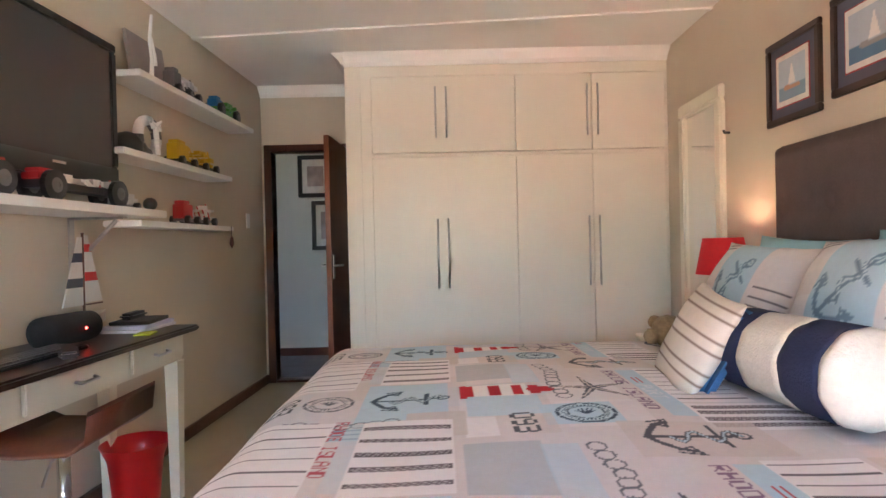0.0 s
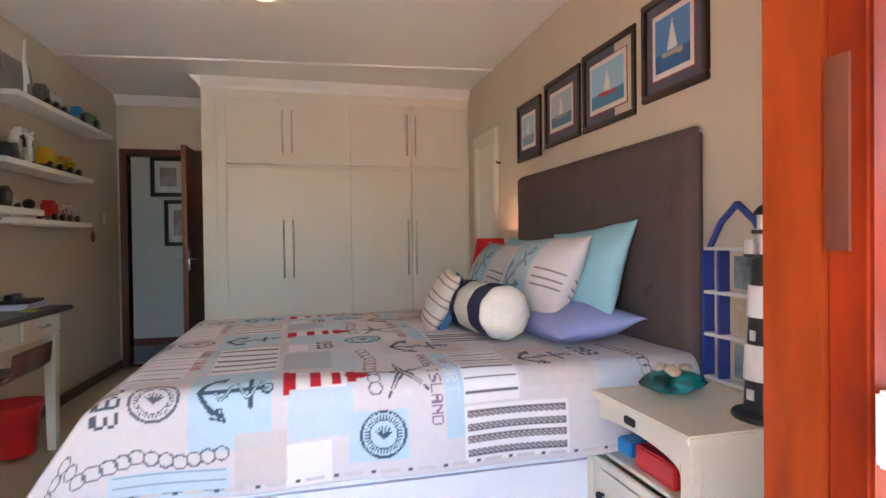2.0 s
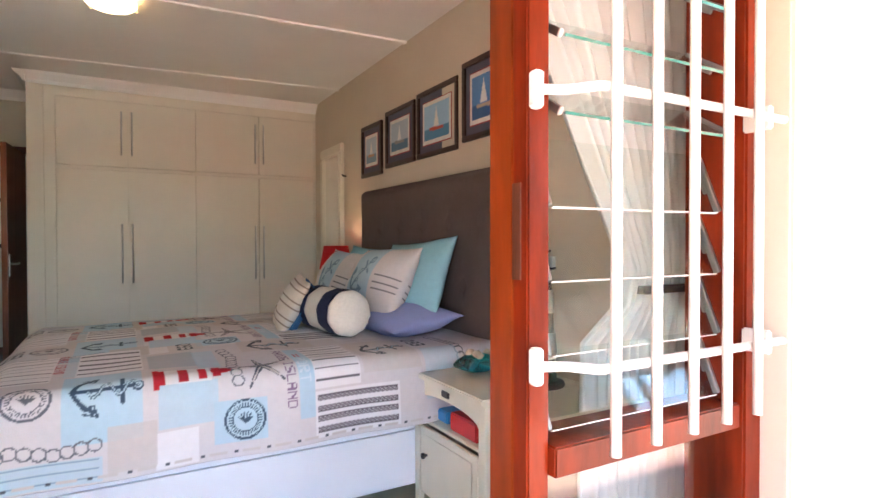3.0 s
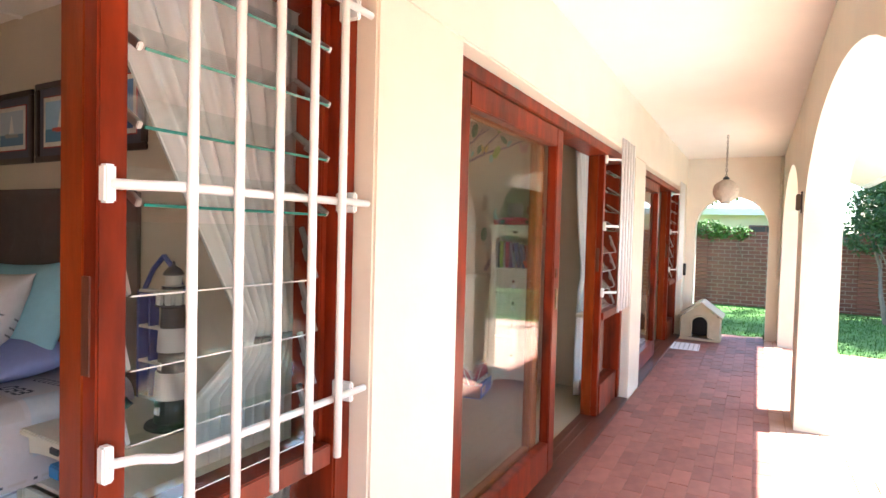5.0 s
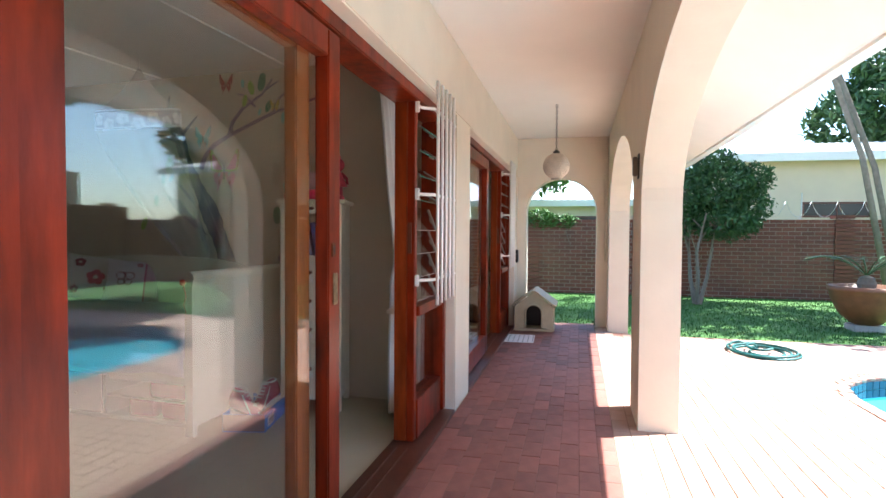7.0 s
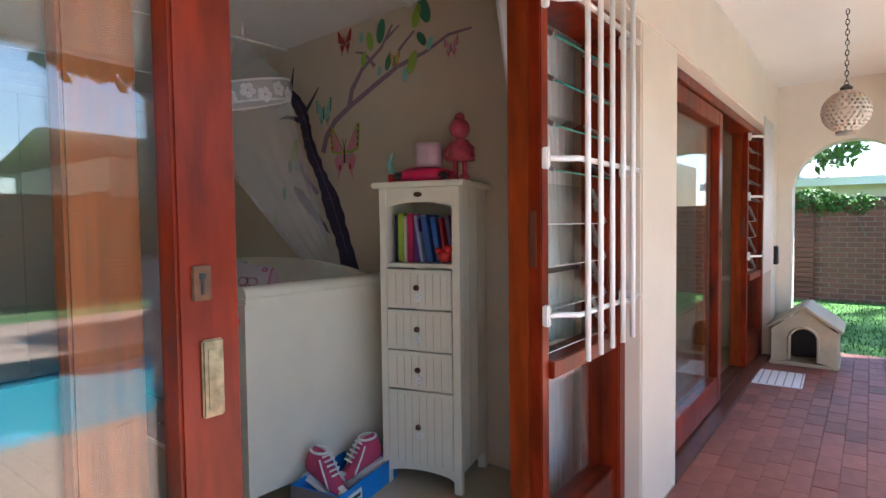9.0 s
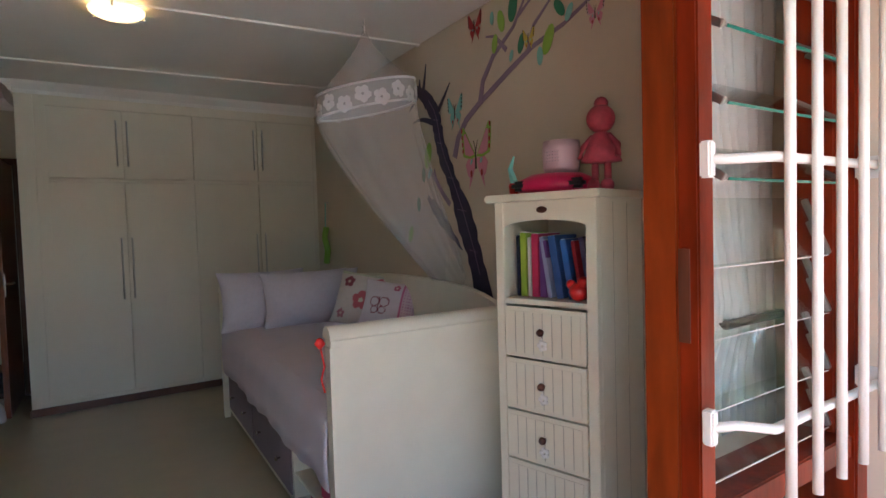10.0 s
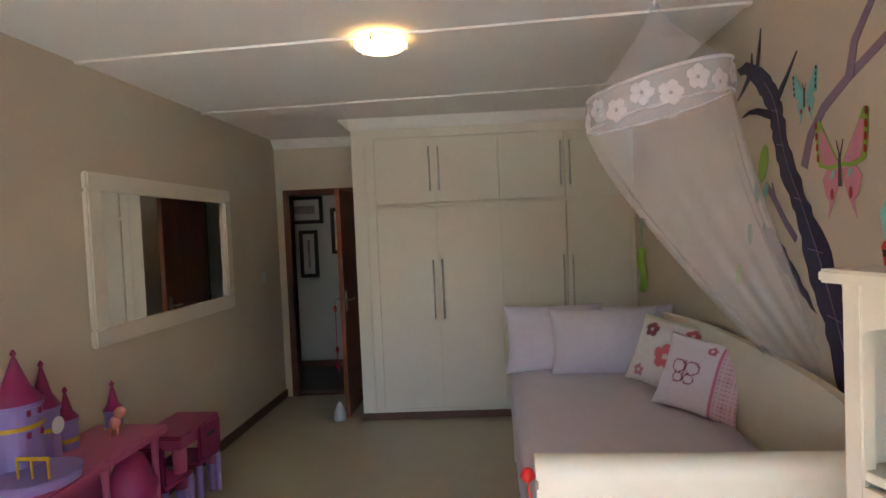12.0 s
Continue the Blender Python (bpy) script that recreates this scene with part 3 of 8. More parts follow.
    def lighthouse(self, a0, a1, b, h):
        """A red and white striped tower lying along a."""
        self.rect(a0, a1 - 0.05, b - h * 0.5, b + h * 0.5, (0.74, 0.70, 0.68))
        w = a1 - a0
        for k in (0.0, 0.32, 0.60, 0.80):
            self.rect(a0 + w * k, a0 + w * (k + 0.13), b - h * (0.5 - 0.18 * k), b + h * (0.5 - 0.18 * k), RED)
        self.line([(a0 + w * 0.88, b), (a1, b)], h * 0.45, RED)
        self.rect(a0 - 0.006, a0 + 0.012, b - h * 0.62, b + h * 0.62, RED)

    def mesh(self, name, place, material, thick=0.0):
        """The cloth as a mesh; place(a, b) gives arrays of x, y, z."""
        x, y, z = place(self.a, self.b)
        co = np.stack([x, y, z], -1).reshape(-1, 3)
        i = np.arange(self.na * self.nb).reshape(self.na, self.nb)
        q = np.stack([i[:-1, :-1], i[1:, :-1], i[1:, 1:], i[:-1, 1:]], -1).reshape(-1, 4)
        me = bpy.data.meshes.new(name)
        me.vertices.add(len(co)), me.loops.add(q.size), me.polygons.add(len(q))
        me.vertices.foreach_set("co", co.ravel())
        me.loops.foreach_set("vertex_index", q.ravel().astype(np.int32))
        me.polygons.foreach_set("loop_start", np.arange(0, q.size, 4, dtype=np.int32))
        me.update(calc_edges=True)
        at = me.color_attributes.new("print", "FLOAT_COLOR", "POINT")
        at.data.foreach_set("color", np.concatenate([self.c.reshape(-1, 3), np.ones((len(co), 1))], 1).ravel())
        me.materials.append(material)
        me.shade_smooth()
        return me


def wave(x, y, k, seed=0.0):
    """Soft cloth folds."""
    return np.sin(k * x + 1.7 * np.sin(0.6 * k * y + seed) + seed) * np.cos(0.8 * k * y + 1.3 * np.sin(0.5 * k * x) + 2 * seed)


PRINTED = painted_cloth("printed_cotton")


def draw_quilt(pr, bo):
    """One repeat of the nautical patchwork; bo: its shift along b."""
    R, T = pr.rect, pr.text
    maroon, rope, grey = (0.40, 0.08, 0.11), (0.13, 0.11, 0.12), (0.40, 0.44, 0.47)
    R(0.14, 0.48, bo + 0.14, bo + 0.60, CLOTHW), pr.thin(0.15, 0.475, bo + 0.13, bo + 0.60, 7, (0.16, 0.15, 0.16))
    R(0.515, 0.55, bo + 0.2, bo + 0.58, PALEBLUE, 0.4), T("RHODE ISLAND", 0.482, bo + 0.60, 0.033, maroon, 1)
    R(0.525, 0.765, bo - 0.17, bo + 0.17, PALEBLUE), pr.anchor(0.655, bo + 0.01, 0.22, BLUEINK)
    R(0.555, 0.775, bo + 0.18, bo + 0.585, CLOTHW), pr.ropes(0.56, 0.77, bo + 0.19, bo + 0.575, 5, rope)
    R(0.80, 0.97, bo + 0.17, bo + 0.42, grey, 0.8), R(0.97, 1.05, bo + 0.12, bo + 0.40, PALEBLUE, 0.6)
    R(0.82, 1.02, bo - 0.16, bo + 0.0, PALEBLUE, 0.8)
    pr.lighthouse(0.81, 1.055, bo + 0.05, 0.115)
    R(0.81, 0.95, bo - 0.30, bo - 0.17, CLOTHW), R(0.89, 1.03, bo + 0.46, bo + 0.60, BEIGE, 0.6)
    R(1.01, 1.20, bo - 0.25, bo - 0.09, PALEBLUE), pr.medal(1.12, bo - 0.17, 0.075, BLUEINK)
    pr.medal(0.425, bo + 0.0, 0.070, (0.13, 0.13, 0.15)), T("093", 0.93, bo + 0.61, 0.06, INK, 1)
    R(0.31, 0.64, bo - 0.30, bo - 0.215, PALEBLUE, 0.8), pr.thin(0.32, 0.63, bo - 0.30, bo - 0.21, 3, (0.25, 0.33, 0.4)), R(0.66, 0.81, bo - 0.28, bo - 0.12, BEIGE, 0.8)
    pr.chain([(0.10, bo - 0.21), (0.20, bo - 0.13), (0.24, bo - 0.21), (0.38, bo - 0.17), (0.50, bo - 0.195), (0.66, bo - 0.17)], (0.14, 0.14, 0.16)), T("093", 0.275, bo + 0.07, 0.062, INK, 1)
    pr.chain([(1.09, bo + 0.38), (1.11, bo + 0.25), (1.09, bo + 0.10), (1.10, bo - 0.06)], (0.15, 0.15, 0.17))
    pr.star(1.195, bo + 0.05, 0.115, (0.10, 0.10, 0.12))
    R(1.172, 1.50, bo + 0.32, bo + 0.52, BEIGE, 0.7), pr.anchor(1.33, bo + 0.43, 0.24, INK, 0.05)
    T("RHODE ISLAND", 1.285, bo + 0.27, 0.042, (0.22, 0.14, 0.22), 1)
    R(1.335, 1.395, bo - 0.20, bo + 0.28, PALEBLUE), T("PORT", 1.342, bo + 0.09, 0.045, (0.60, 0.66, 0.70), 1), R(1.352, 1.356, bo + 0.12, bo + 0.18, RED), R(1.37, 1.374, bo + 0.12, bo + 0.18, RED)
    R(1.40, 1.60, bo - 0.09, bo + 0.30, CLOTHW), pr.thin(1.405, 1.595, bo - 0.08, bo + 0.30, 8, (0.13, 0.12, 0.13))
    R(1.40, 1.78, bo - 0.29, bo - 0.10, CLOTHW), pr.ropes(1.41, 1.77, bo - 0.28, bo - 0.11, 4, rope)
    R(1.62, 1.90, bo - 0.05, bo + 0.30, BEIGE, 0.7), pr.anchor(1.76, bo + 0.13, 0.22, INK, 0.12)
    T("093", 1.93, bo + 0.28, 0.07, INK, 1), pr.chain([(2.10, bo + 0.3), (2.12, bo - 0.1)], INK)
    R(1.92, 2.10, bo - 0.2, bo + 0.06, PALEBLUE, 0.5)


# ---- bedroom with the nautical bed ----
bed = thing("double_bed", pose(0, 0, 0), "double bed with taupe buttoned headboard and white base", "bed")
hb = bmesh.new()
box(hb, 2.345, 2.410, 1.465, 3.29, 0.0, 1.615, bevel=0.028)
part("headboard", hb, HEADB, bed, "taupe upholstered buttoned headboard")
BUTTONS = [(1.62 + 0.318 * i, 1.335) for i in range(6)] + [(1.78 + 0.318 * i, 0.99) for i in range(5)]
gy, gz = np.meshgrid(np.linspace(1.469, 3.286, 150), np.linspace(0.50, 1.611, 92), indexing="ij")
dip = sum(0.028 * np.exp(-np.hypot(gy - y, gz - z) / 0.034) for y, z in BUTTONS)
dip += sum(0.006 * np.exp(-(((gy - y) / 0.012) ** 2)) * np.exp(-np.abs(gz - z) / 0.07) for y, z in BUTTONS)
rim = np.minimum(np.minimum(gy - 1.469, 3.286 - gy), np.minimum(1.611 - gz, 1.0))
front = 2.334 + dip + 0.040 * np.clip(1 - rim / 0.05, 0, 1) ** 2
tuft = bmesh.new()
vs = [[tuft.verts.new((front[a, b], gy[a, b], gz[a, b])) for b in range(92)] for a in range(150)]
for a in range(149):
    for b in range(91):
        tuft.faces.new((vs[a][b], vs[a][b + 1], vs[a + 1][b + 1], vs[a + 1][b]))
part("padded_front", tuft, HEADB, bed, "taupe buttoned padding", smooth=True)
for y, z in BUTTONS:
    bm = lathe(bmesh.new(), [(0.003, -0.004), (0.014, 0.0), (0.011, 0.006), (0.003, 0.008)], 12)
    part("button", bm, HEADB, bed, m=pose(2.355, y, z, 0, -90, 0))
part("bed_base", boxes((0.34, 2.34, 1.52, 3.20, 0.075, 0.36), bevel=0.02), WHITECLOTH, bed, "white cloth-covered bed base")
part("mattress", boxes((0.33, 2.34, 1.51, 3.21, 0.362, 0.66), bevel=0.05), WHITECLOTH, bed)
for x in (0.5, 2.2):
    for y in (1.6, 3.1):
        part("foot", lathe(bmesh.new(), [(0.025, 0.0), (0.035, 0.01), (0.035, 0.05), (0.022, 0.075)], 14, (x, y, 0)), WHITEMETAL, bed)

pr = Print(-0.22, 2.34, -0.31, 2.05, 0.0050, (0.60, 0.555, 0.55))
rng = np.random.default_rng(4)
for i in range(60):
    a, b = rng.uniform(0, 2.2), rng.uniform(0.3, 2.0)
    pr.rect(a, a + 0.22, b, b + 0.2, (BEIGE, CLOTHW, (0.50, 0.56, 0.60))[i % 3], 0.4)
for bo in (1.52, 0.76, 0.0):
    draw_quilt(pr, bo)
for i in range(16):
    a = 0.36 + 0.12 * i
    pr.rect(a, a + 0.012, -0.292, -0.280, INK), pr.rect(a + 0.03, a + 0.09, -0.29, -0.283, BEIGE)


def quilt_place(a, b):
    """Lays the quilt over the mattress: foot drop where a < 0.28, side drops at both ends of b."""
    top, r = 0.725, 0.07

    def fold(d):
        # d > 0: on top, that far from the edge; d < 0: hanging. Gives the way in from the edge and the drop
        t = np.clip((r * 0.785 - d) / (r * 1.57), 0, 1)
        inn = np.where(d > r * 0.785, d + r * 0.215, r * (1 - np.sin(t * np.pi / 2)))
        drop = np.where(d < -r * 0.785, -d + r * 0.215, r * (1 - np.cos(t * np.pi / 2)))
        return np.where(d > r * 0.785, d + r * 0.21, inn), np.where(d > r * 0.785, 0.0, drop)
    ia, da = fold((a - 0.28) * np.where(a < 0.28, 1.25, 1.0))
    ib, db = fold(b)
    ic, dc = fold(1.75 - b)
    x = 0.27 + ia
    y = np.where(b < 0.9, 1.44 + ib, 3.23 - ic)
    d = np.sqrt(da ** 2 + np.maximum(db, dc) ** 2)
    d = np.minimum(d, 0.60)
    z = top - d + 0.004 * wave(a, b, 9) * np.clip(1 - d / 0.1, 0.2, 1)
    # the cloth swings outwards as it hangs, more at the foot corners
    x -= 0.66 * np.clip(da, 0, 0.5) + 0.012 * np.clip(da / 0.2, 0, 1) * np.sin(9 * b)
    y = y - np.where(b < 0.9, 1, -1) * (0.06 * np.clip(np.maximum(db, dc), 0, 0.4) + 0.012 * np.clip(db / 0.2, 0, 1) * np.sin(11 * a))
    z += 0.035 * np.exp(-((a - 1.1) / 0.7) ** 2 - ((b - 0.9) / 0.6) ** 2)
    return x, y, z


quilt = new("quilt", pr.mesh("quilt", quilt_place, PRINTED))
sol = quilt.modifiers.new("thickness", "SOLIDIFY")
sol.thickness, sol.offset = 0.006, -1
tagged(quilt, "nautical printed patchwork quilt draped over the double bed", "quilt", kind="thing")


def pillow_mesh(name, w, h, t, paint, material, step=0.012, sag=0.0, seed=0.0, flange=0.0):
    """A filled cushion, w by h, lying in its own x-z plane, front towards -y. Two printed sides."""
    pr = Print(-w / 2, w / 2, -h / 2, h / 2, step, (0.7, 0.7, 0.7))
    paint(pr)

    def side(sgn):
        def f(a, b):
            u, v = np.abs(2 * a / w), np.abs(2 * b / h)
            puff = np.clip(1 - u ** 2.2, 0, 1) ** 0.6 * np.clip(1 - v ** 2.2, 0, 1) ** 0.6
            x = a * (1 - 0.06 * (1 - v ** 2) * 0 - 0.05 * (v - v ** 3))
            x = a * (1 - 0.09 * (1 - v ** 2) * u ** 3)
            z = b * (1 - 0.07 * (1 - u ** 2) * v ** 3) - sag * (1 - v) * 0.0
            y = sgn * (t / 2 * puff) + 0.006 * wave(a, b, 16, seed) * (puff > 0.02)
            return x, y, z
        return f
    a = pr.mesh(name, side(-1), material)
    b = pr.mesh(name + "_back", side(1), material)
    bm = bmesh.new()
    bm.from_mesh(a), bm.from_mesh(b)
    a2 = bpy.data.meshes.new(name)
    bmesh.ops.remove_doubles(bm, verts=bm.verts, dist=0.0005)
    bmesh.ops.recalc_face_normals(bm, faces=bm.faces)
    bm.to_mesh(a2)
    bm.free()
    a2.materials.append(material)
    a2.shade_smooth()
    return a2


def pillow(name, w, h, t, paint, m, label, seed=0.0, material=None):
    ob = new(name, pillow_mesh(name, w, h, t, paint, material or PRINTED, step=0.007, seed=seed))
    ob.matrix_basis = m
    return tagged(ob, label, "pillow", "pillows on the beds", "thing")


def plain(col):
    return lambda p: p.rect(-9, 9, -9, 9, col)


def sea_print(p):
    p.rect(-9, 9, -9, 9, (0.62, 0.56, 0.53))
    p.rect(-0.14, 0.12, -9, 9, (0.40, 0.52, 0.58)), p.anchor(-0.01, 0.0, 0.26, (0.16, 0.23, 0.30), 0.9)
    p.rect(-9, -0.14, -9, -0.03, (0.68, 0.64, 0.63)), p.thin(0.15, 0.33, -0.1, 0.02, 3, (0.1, 0.09, 0.1))
    p.chain([(-0.33, -0.13), (-0.05, -0.15)], (0.2, 0.17, 0.18)), p.thin(-0.30, -0.16, 0.16, 0.22, 3, (0.1, 0.09, 0.1))
    p.rect(0.2, 0.3, -0.24, -0.2, RED)


TURQ = (0.30, 0.52, 0.58)
pillow("euro_pillow", 0.78, 0.50, 0.20, plain(TURQ), pose(2.20, 2.13, 1.00, -20, -4, -88), "plain turquoise square pillow leaning on the headboard", 1)
pillow("euro_pillow", 0.68, 0.46, 0.17, plain(TURQ), pose(2.20, 2.92, 0.97, -18, 2, -90), "plain turquoise square pillow leaning on the headboard", 2)
pillow("printed_pillow", 0.68, 0.44, 0.25, sea_print, pose(2.03, 2.22, 0.99, -28, -2, -86), "nautical printed pillow with anchors", 3)
pillow("printed_pillow", 0.68, 0.42, 0.20, sea_print, pose(2.04, 2.93, 0.97, -26, 2, -90), "nautical printed pillow with anchors", 4)
pillow("bed_pillow", 0.62, 0.42, 0.17, plain((0.30, 0.33, 0.58)), pose(2.07, 1.98, 0.805, -82, 0, -88), "periwinkle blue pillow lying flat on the quilt", 5)


def stripe_print(p):
    p.rect(-9, 9, -9, 9, (0.64, 0.56, 0.47))
    for i in range(13):
        p.rect(-9, 9, -0.2 + 0.033 * i, -0.195 + 0.033 * i, (0.20, 0.13, 0.10))


pillow("striped_cushion", 0.36, 0.34, 0.12, stripe_print, pose(1.55, 2.36, 0.875, -28, 6, -98), "cream cushion with thin brown stripes and blue back", 6)
bm = boxes((-0.168, 0.168, 0.012, 0.068, -0.158, 0.158), bevel=0.025)
part("blue_back", bm, mat("denim_blue_cloth", (0.05, 0.13, 0.26), 0.9, var=0.1, scale=60, bump=0.2), bpy.data.objects["striped_cushion"])


def bolster():
    """A drawstring bolster with navy and beige bands; it lies along y."""
    root = thing("bolster_cushion", pose(1.72, 1.80, 0.865, 0, 0, 6), "navy and beige banded bolster with gathered cream ends", "bolster cushion")
    L, r = 0.62, 0.118
    cols = (((0.72, 0.67, 0.58), 0.0, 0.07), (NAVY, 0.07, 0.20), ((0.62, 0.57, 0.48), 0.20, 0.36), (NAVY, 0.36, 0.48), ((0.62, 0.57, 0.48), 0.48, 0.55), (NAVY, 0.55, 0.62))
    for i, (c, a, b) in enumerate(cols):
        bm = bmesh.new()
        prof = []
        for k in range(7):
            s = a + (b - a) * k / 6
            e = min(s, L - s) / 0.07
            prof.append((max(0.004, r * math.sqrt(max(0.0, 1 - max(0, 1 - e) ** 2))), s))
        lathe(bm, prof, 40)
        for v in bm.verts:
            ang = math.atan2(v.co.y, v.co.x)
            k = 1 + 0.018 * math.sin(9 * ang + 14 * v.co.z) + (0.03 * math.sin(16 * ang) if v.co.z < 0.05 else 0)
            v.co.x, v.co.y = v.co.x * k, v.co.y * k
        bmesh.ops.rotate(bm, verts=bm.verts, matrix=Matrix.Rotation(radians(-90), 3, "X"))
        part("band", bm, mat(f"bolster_cloth_{i}", c, 0.95, var=0.08, scale=70, bump=0.5, bscale=140), root, smooth=True)


bolster()
# small plush thing lying at the far side of the pillows
bm = bmesh.new()
for x, y, z, r in ((0, 0, 0, 0.07), (0.05, 0.06, 0.0, 0.055), (-0.03, 0.07, 0.03, 0.03), (0.06, -0.05, 0.0, 0.045), (-0.07, 0.0, -0.02, 0.035)):
    bmesh.ops.create_icosphere(bm, subdivisions=2, radius=r, matrix=Matrix.Translation((x, y, z)))
tagged(part("plush_toy", bm, mat("sand_plush", (0.30, 0.22, 0.12), 1.0, var=0.3, scale=60, bump=0.8, bscale=120), m=pose(1.72, 3.0, 0.80), smooth=True), "sand-coloured plush toy lying on the quilt", "plush toy", kind="thing")

# ---- bedside pedestals and what stands on them ----


def pedestal(m, label):
    """A white cottage bedside cabinet, front towards -x; 0.5 deep, 0.6 wide, open bay under the drawer line."""
    root = thing("bedside_cabinet", m, label, "bedside cabinet", "bedside cabinets")
    part("top", boxes((-0.27, 0.25, -0.32, 0.32, 0.605, 0.632), bevel=0.006), FURN, root)
    for sy in (-1, 1):
        y0, y1 = sorted((sy * 0.295, sy * 0.245))
        part("front_stile", boxes((-0.24, -0.215, y0, y1, 0.0, 0.604), bevel=0.003), FURN, root)
        y0, y1 = sorted((sy * 0.295, sy * 0.275))
        part("side_panel", boxes((-0.215, 0.24, y0, y1, 0.06, 0.604), bevel=0.003), FURN, root)
    part("back_panel", boxes((0.22, 0.24, -0.275, 0.275, 0.06, 0.604), bevel=0.003), FURN, root)
    for z in (0.385, 0.062):
        part("shelf", boxes((-0.213, 0.22, -0.275, 0.275, z, z + 0.016), bevel=0.003), FURN, root)
    bm = bmesh.new()
    arch_strip(bm, -0.245, 0.245, -0.24, -0.222, 0.50, 0.045, 0.604, False, 16)
    part("arched_rail", bm, FURN, root)
    d = part("door", boxes((-0.238, -0.22, -0.24, 0.24, 0.07, 0.380), (-0.243, -0.237, -0.20, 0.20, 0.11, 0.35), bevel=0.003), FURN, root)
    kn = lathe(bmesh.new(), [(0.006, 0.0), (0.007, 0.012), (0.014, 0.02), (0.012, 0.03), (0.003, 0.033)], 12)
    part("knob", kn, BLACK, d, "small dark knob", smooth=True, m=pose(-0.24, 0.17, 0.26, 0, -90, 0))
    bm = boxes((-0.250, -0.240, -0.03, 0.03, 0.562, 0.59), bevel=0.004)
    part("cup_pull", bm, BLACK, root, "dark cup pull")
    return root


pedestal(pose(2.15, 1.225, 0), "ivory bedside cabinet with arched open shelf and dark pull")
pedestal(pose(2.18, 3.66, 0), "ivory bedside cabinet behind the bed")
RD = mat("red_gloss", (0.55, 0.012, 0.012), 0.35, var=0.08)
SKYB = mat("sky_blue_plastic", (0.04, 0.25, 0.55), 0.4)
tagged(part("red_tin_box", boxes((1.96, 2.10, 1.07, 1.28, 0.401, 0.48), bevel=0.006), RD), "small red box in the bedside shelf", "box", kind="thing")
tagged(part("blue_box", boxes((1.98, 2.08, 1.34, 1.43, 0.401, 0.455), bevel=0.006), SKYB), "small blue box in the bedside shelf", "box", kind="thing")

# bedside lamp with a red shade
lamp = thing("bedside_lamp", pose(2.24, 3.56, 0.633), "bedside lamp with red tapered shade, switched on", "lamp")
part("base", lathe(bmesh.new(), [(0.07, 0.0), (0.07, 0.012), (0.02, 0.03), (0.016, 0.34), (0.01, 0.36)], 20), WHITEMETAL, lamp, smooth=True)
bm = lathe(bmesh.new(), [(0.135, 0.37), (0.098, 0.56), (0.096, 0.56), (0.132, 0.37)], 32, cap=False)
part("shade", bm, mat("red_lamp_cloth", (0.60, 0.012, 0.016), 0.8, var=0.06, scale=80), lamp, "red fabric shade", smooth=True)
part("bulb", lathe(bmesh.new(), [(0.006, 0.44), (0.03, 0.48), (0.02, 0.51), (0.003, 0.52)], 14), glow("warm_bulb", (1.0, 0.70, 0.40), 7), lamp, smooth=True)

# glass sea creature, lighthouse and boat-shaped shelf on the cabinet
bm = bmesh.new()
bmesh.ops.create_icosphere(bm, subdivisions=3, radius=0.085)
for v in bm.verts:
    k = 1 + 0.22 * math.sin(7 * math.atan2(v.co.y, v.co.x)) * (1 - abs(v.co.z) / 0.09) + 0.08 * noise.noise(v.co * 30)
    v.co = Vector((v.co.x * k * 1.25, v.co.y * k * 0.9, v.co.z * 0.5 + 0.045))
tq = thing("glass_shell_dish", pose(2.12, 1.29, 0.633), "turquoise glass dish filled with sea shells", "ornament")
part("dish", bm, glass_mat("turquoise_glass", (0.04, 0.45, 0.50), 0.15), tq, smooth=True)
shellm = mat("sea_shell", (0.55, 0.44, 0.30), 0.5, var=0.3, scale=30, bump=0.4)
for i in range(7):
    bm = bmesh.new()
    bmesh.ops.create_icosphere(bm, subdivisions=1, radius=0.022 + 0.004 * (i % 3), matrix=Matrix.Diagonal((1.2, 0.8, 0.7, 1)))
    part("shell", bm, shellm, tq, smooth=True, m=pose(0.05 * math.cos(i * 2.1), 0.035 * math.sin(i * 2.1), 0.088, 20 * i, 0, 50 * i))

lh = thing("lighthouse_ornament", pose(2.22, 0.98, 0.633), "black and white wooden lighthouse ornament", "ornament")
LHW, LHB = mat("worn_white_paint", (0.72, 0.69, 0.64), 0.6, var=0.15, scale=20, bump=0.2), mat("worn_black_paint", (0.02, 0.02, 0.022), 0.5, var=0.3, scale=20, bump=0.2)
for a, b, white in ((0.022, 0.117, 0), (0.117, 0.222, 1), (0.222, 0.304, 0), (0.304, 0.398, 1), (0.398, 0.478, 0)):
    swell = 0.006 if white else 0.0
    part("band", lathe(bmesh.new(), [(0.070 - 0.055 * a + swell, a), (0.070 - 0.055 * b + swell, b)], 24), LHW if white else LHB, lh, smooth=False)
part("base_ring", lathe(bmesh.new(), [(0.100, 0), (0.104, 0.006), (0.100, 0.016), (0.066, 0.022)], 24), LHB, lh)
part("gallery_floor", lathe(bmesh.new(), [(0.045, 0.478), (0.066, 0.484), (0.066, 0.492), (0.02, 0.492)], 24), LHB, lh)
for k in range(10):
    q = 2 * math.pi * k / 10
    part("railing_post", boxes((-0.006, 0.006, -0.010, 0.010, 0.492, 0.535)), LHW, lh, m=pose(0.058 * math.cos(q), 0.058 * math.sin(q), 0, 0, 0, math.degrees(q)))
part("lantern_room", lathe(bmesh.new(), [(0.034, 0.492), (0.034, 0.55), (0.040, 0.552), (0.040, 0.566), (0.030, 0.568), (0.030, 0.61)], 18), LHW, lh)
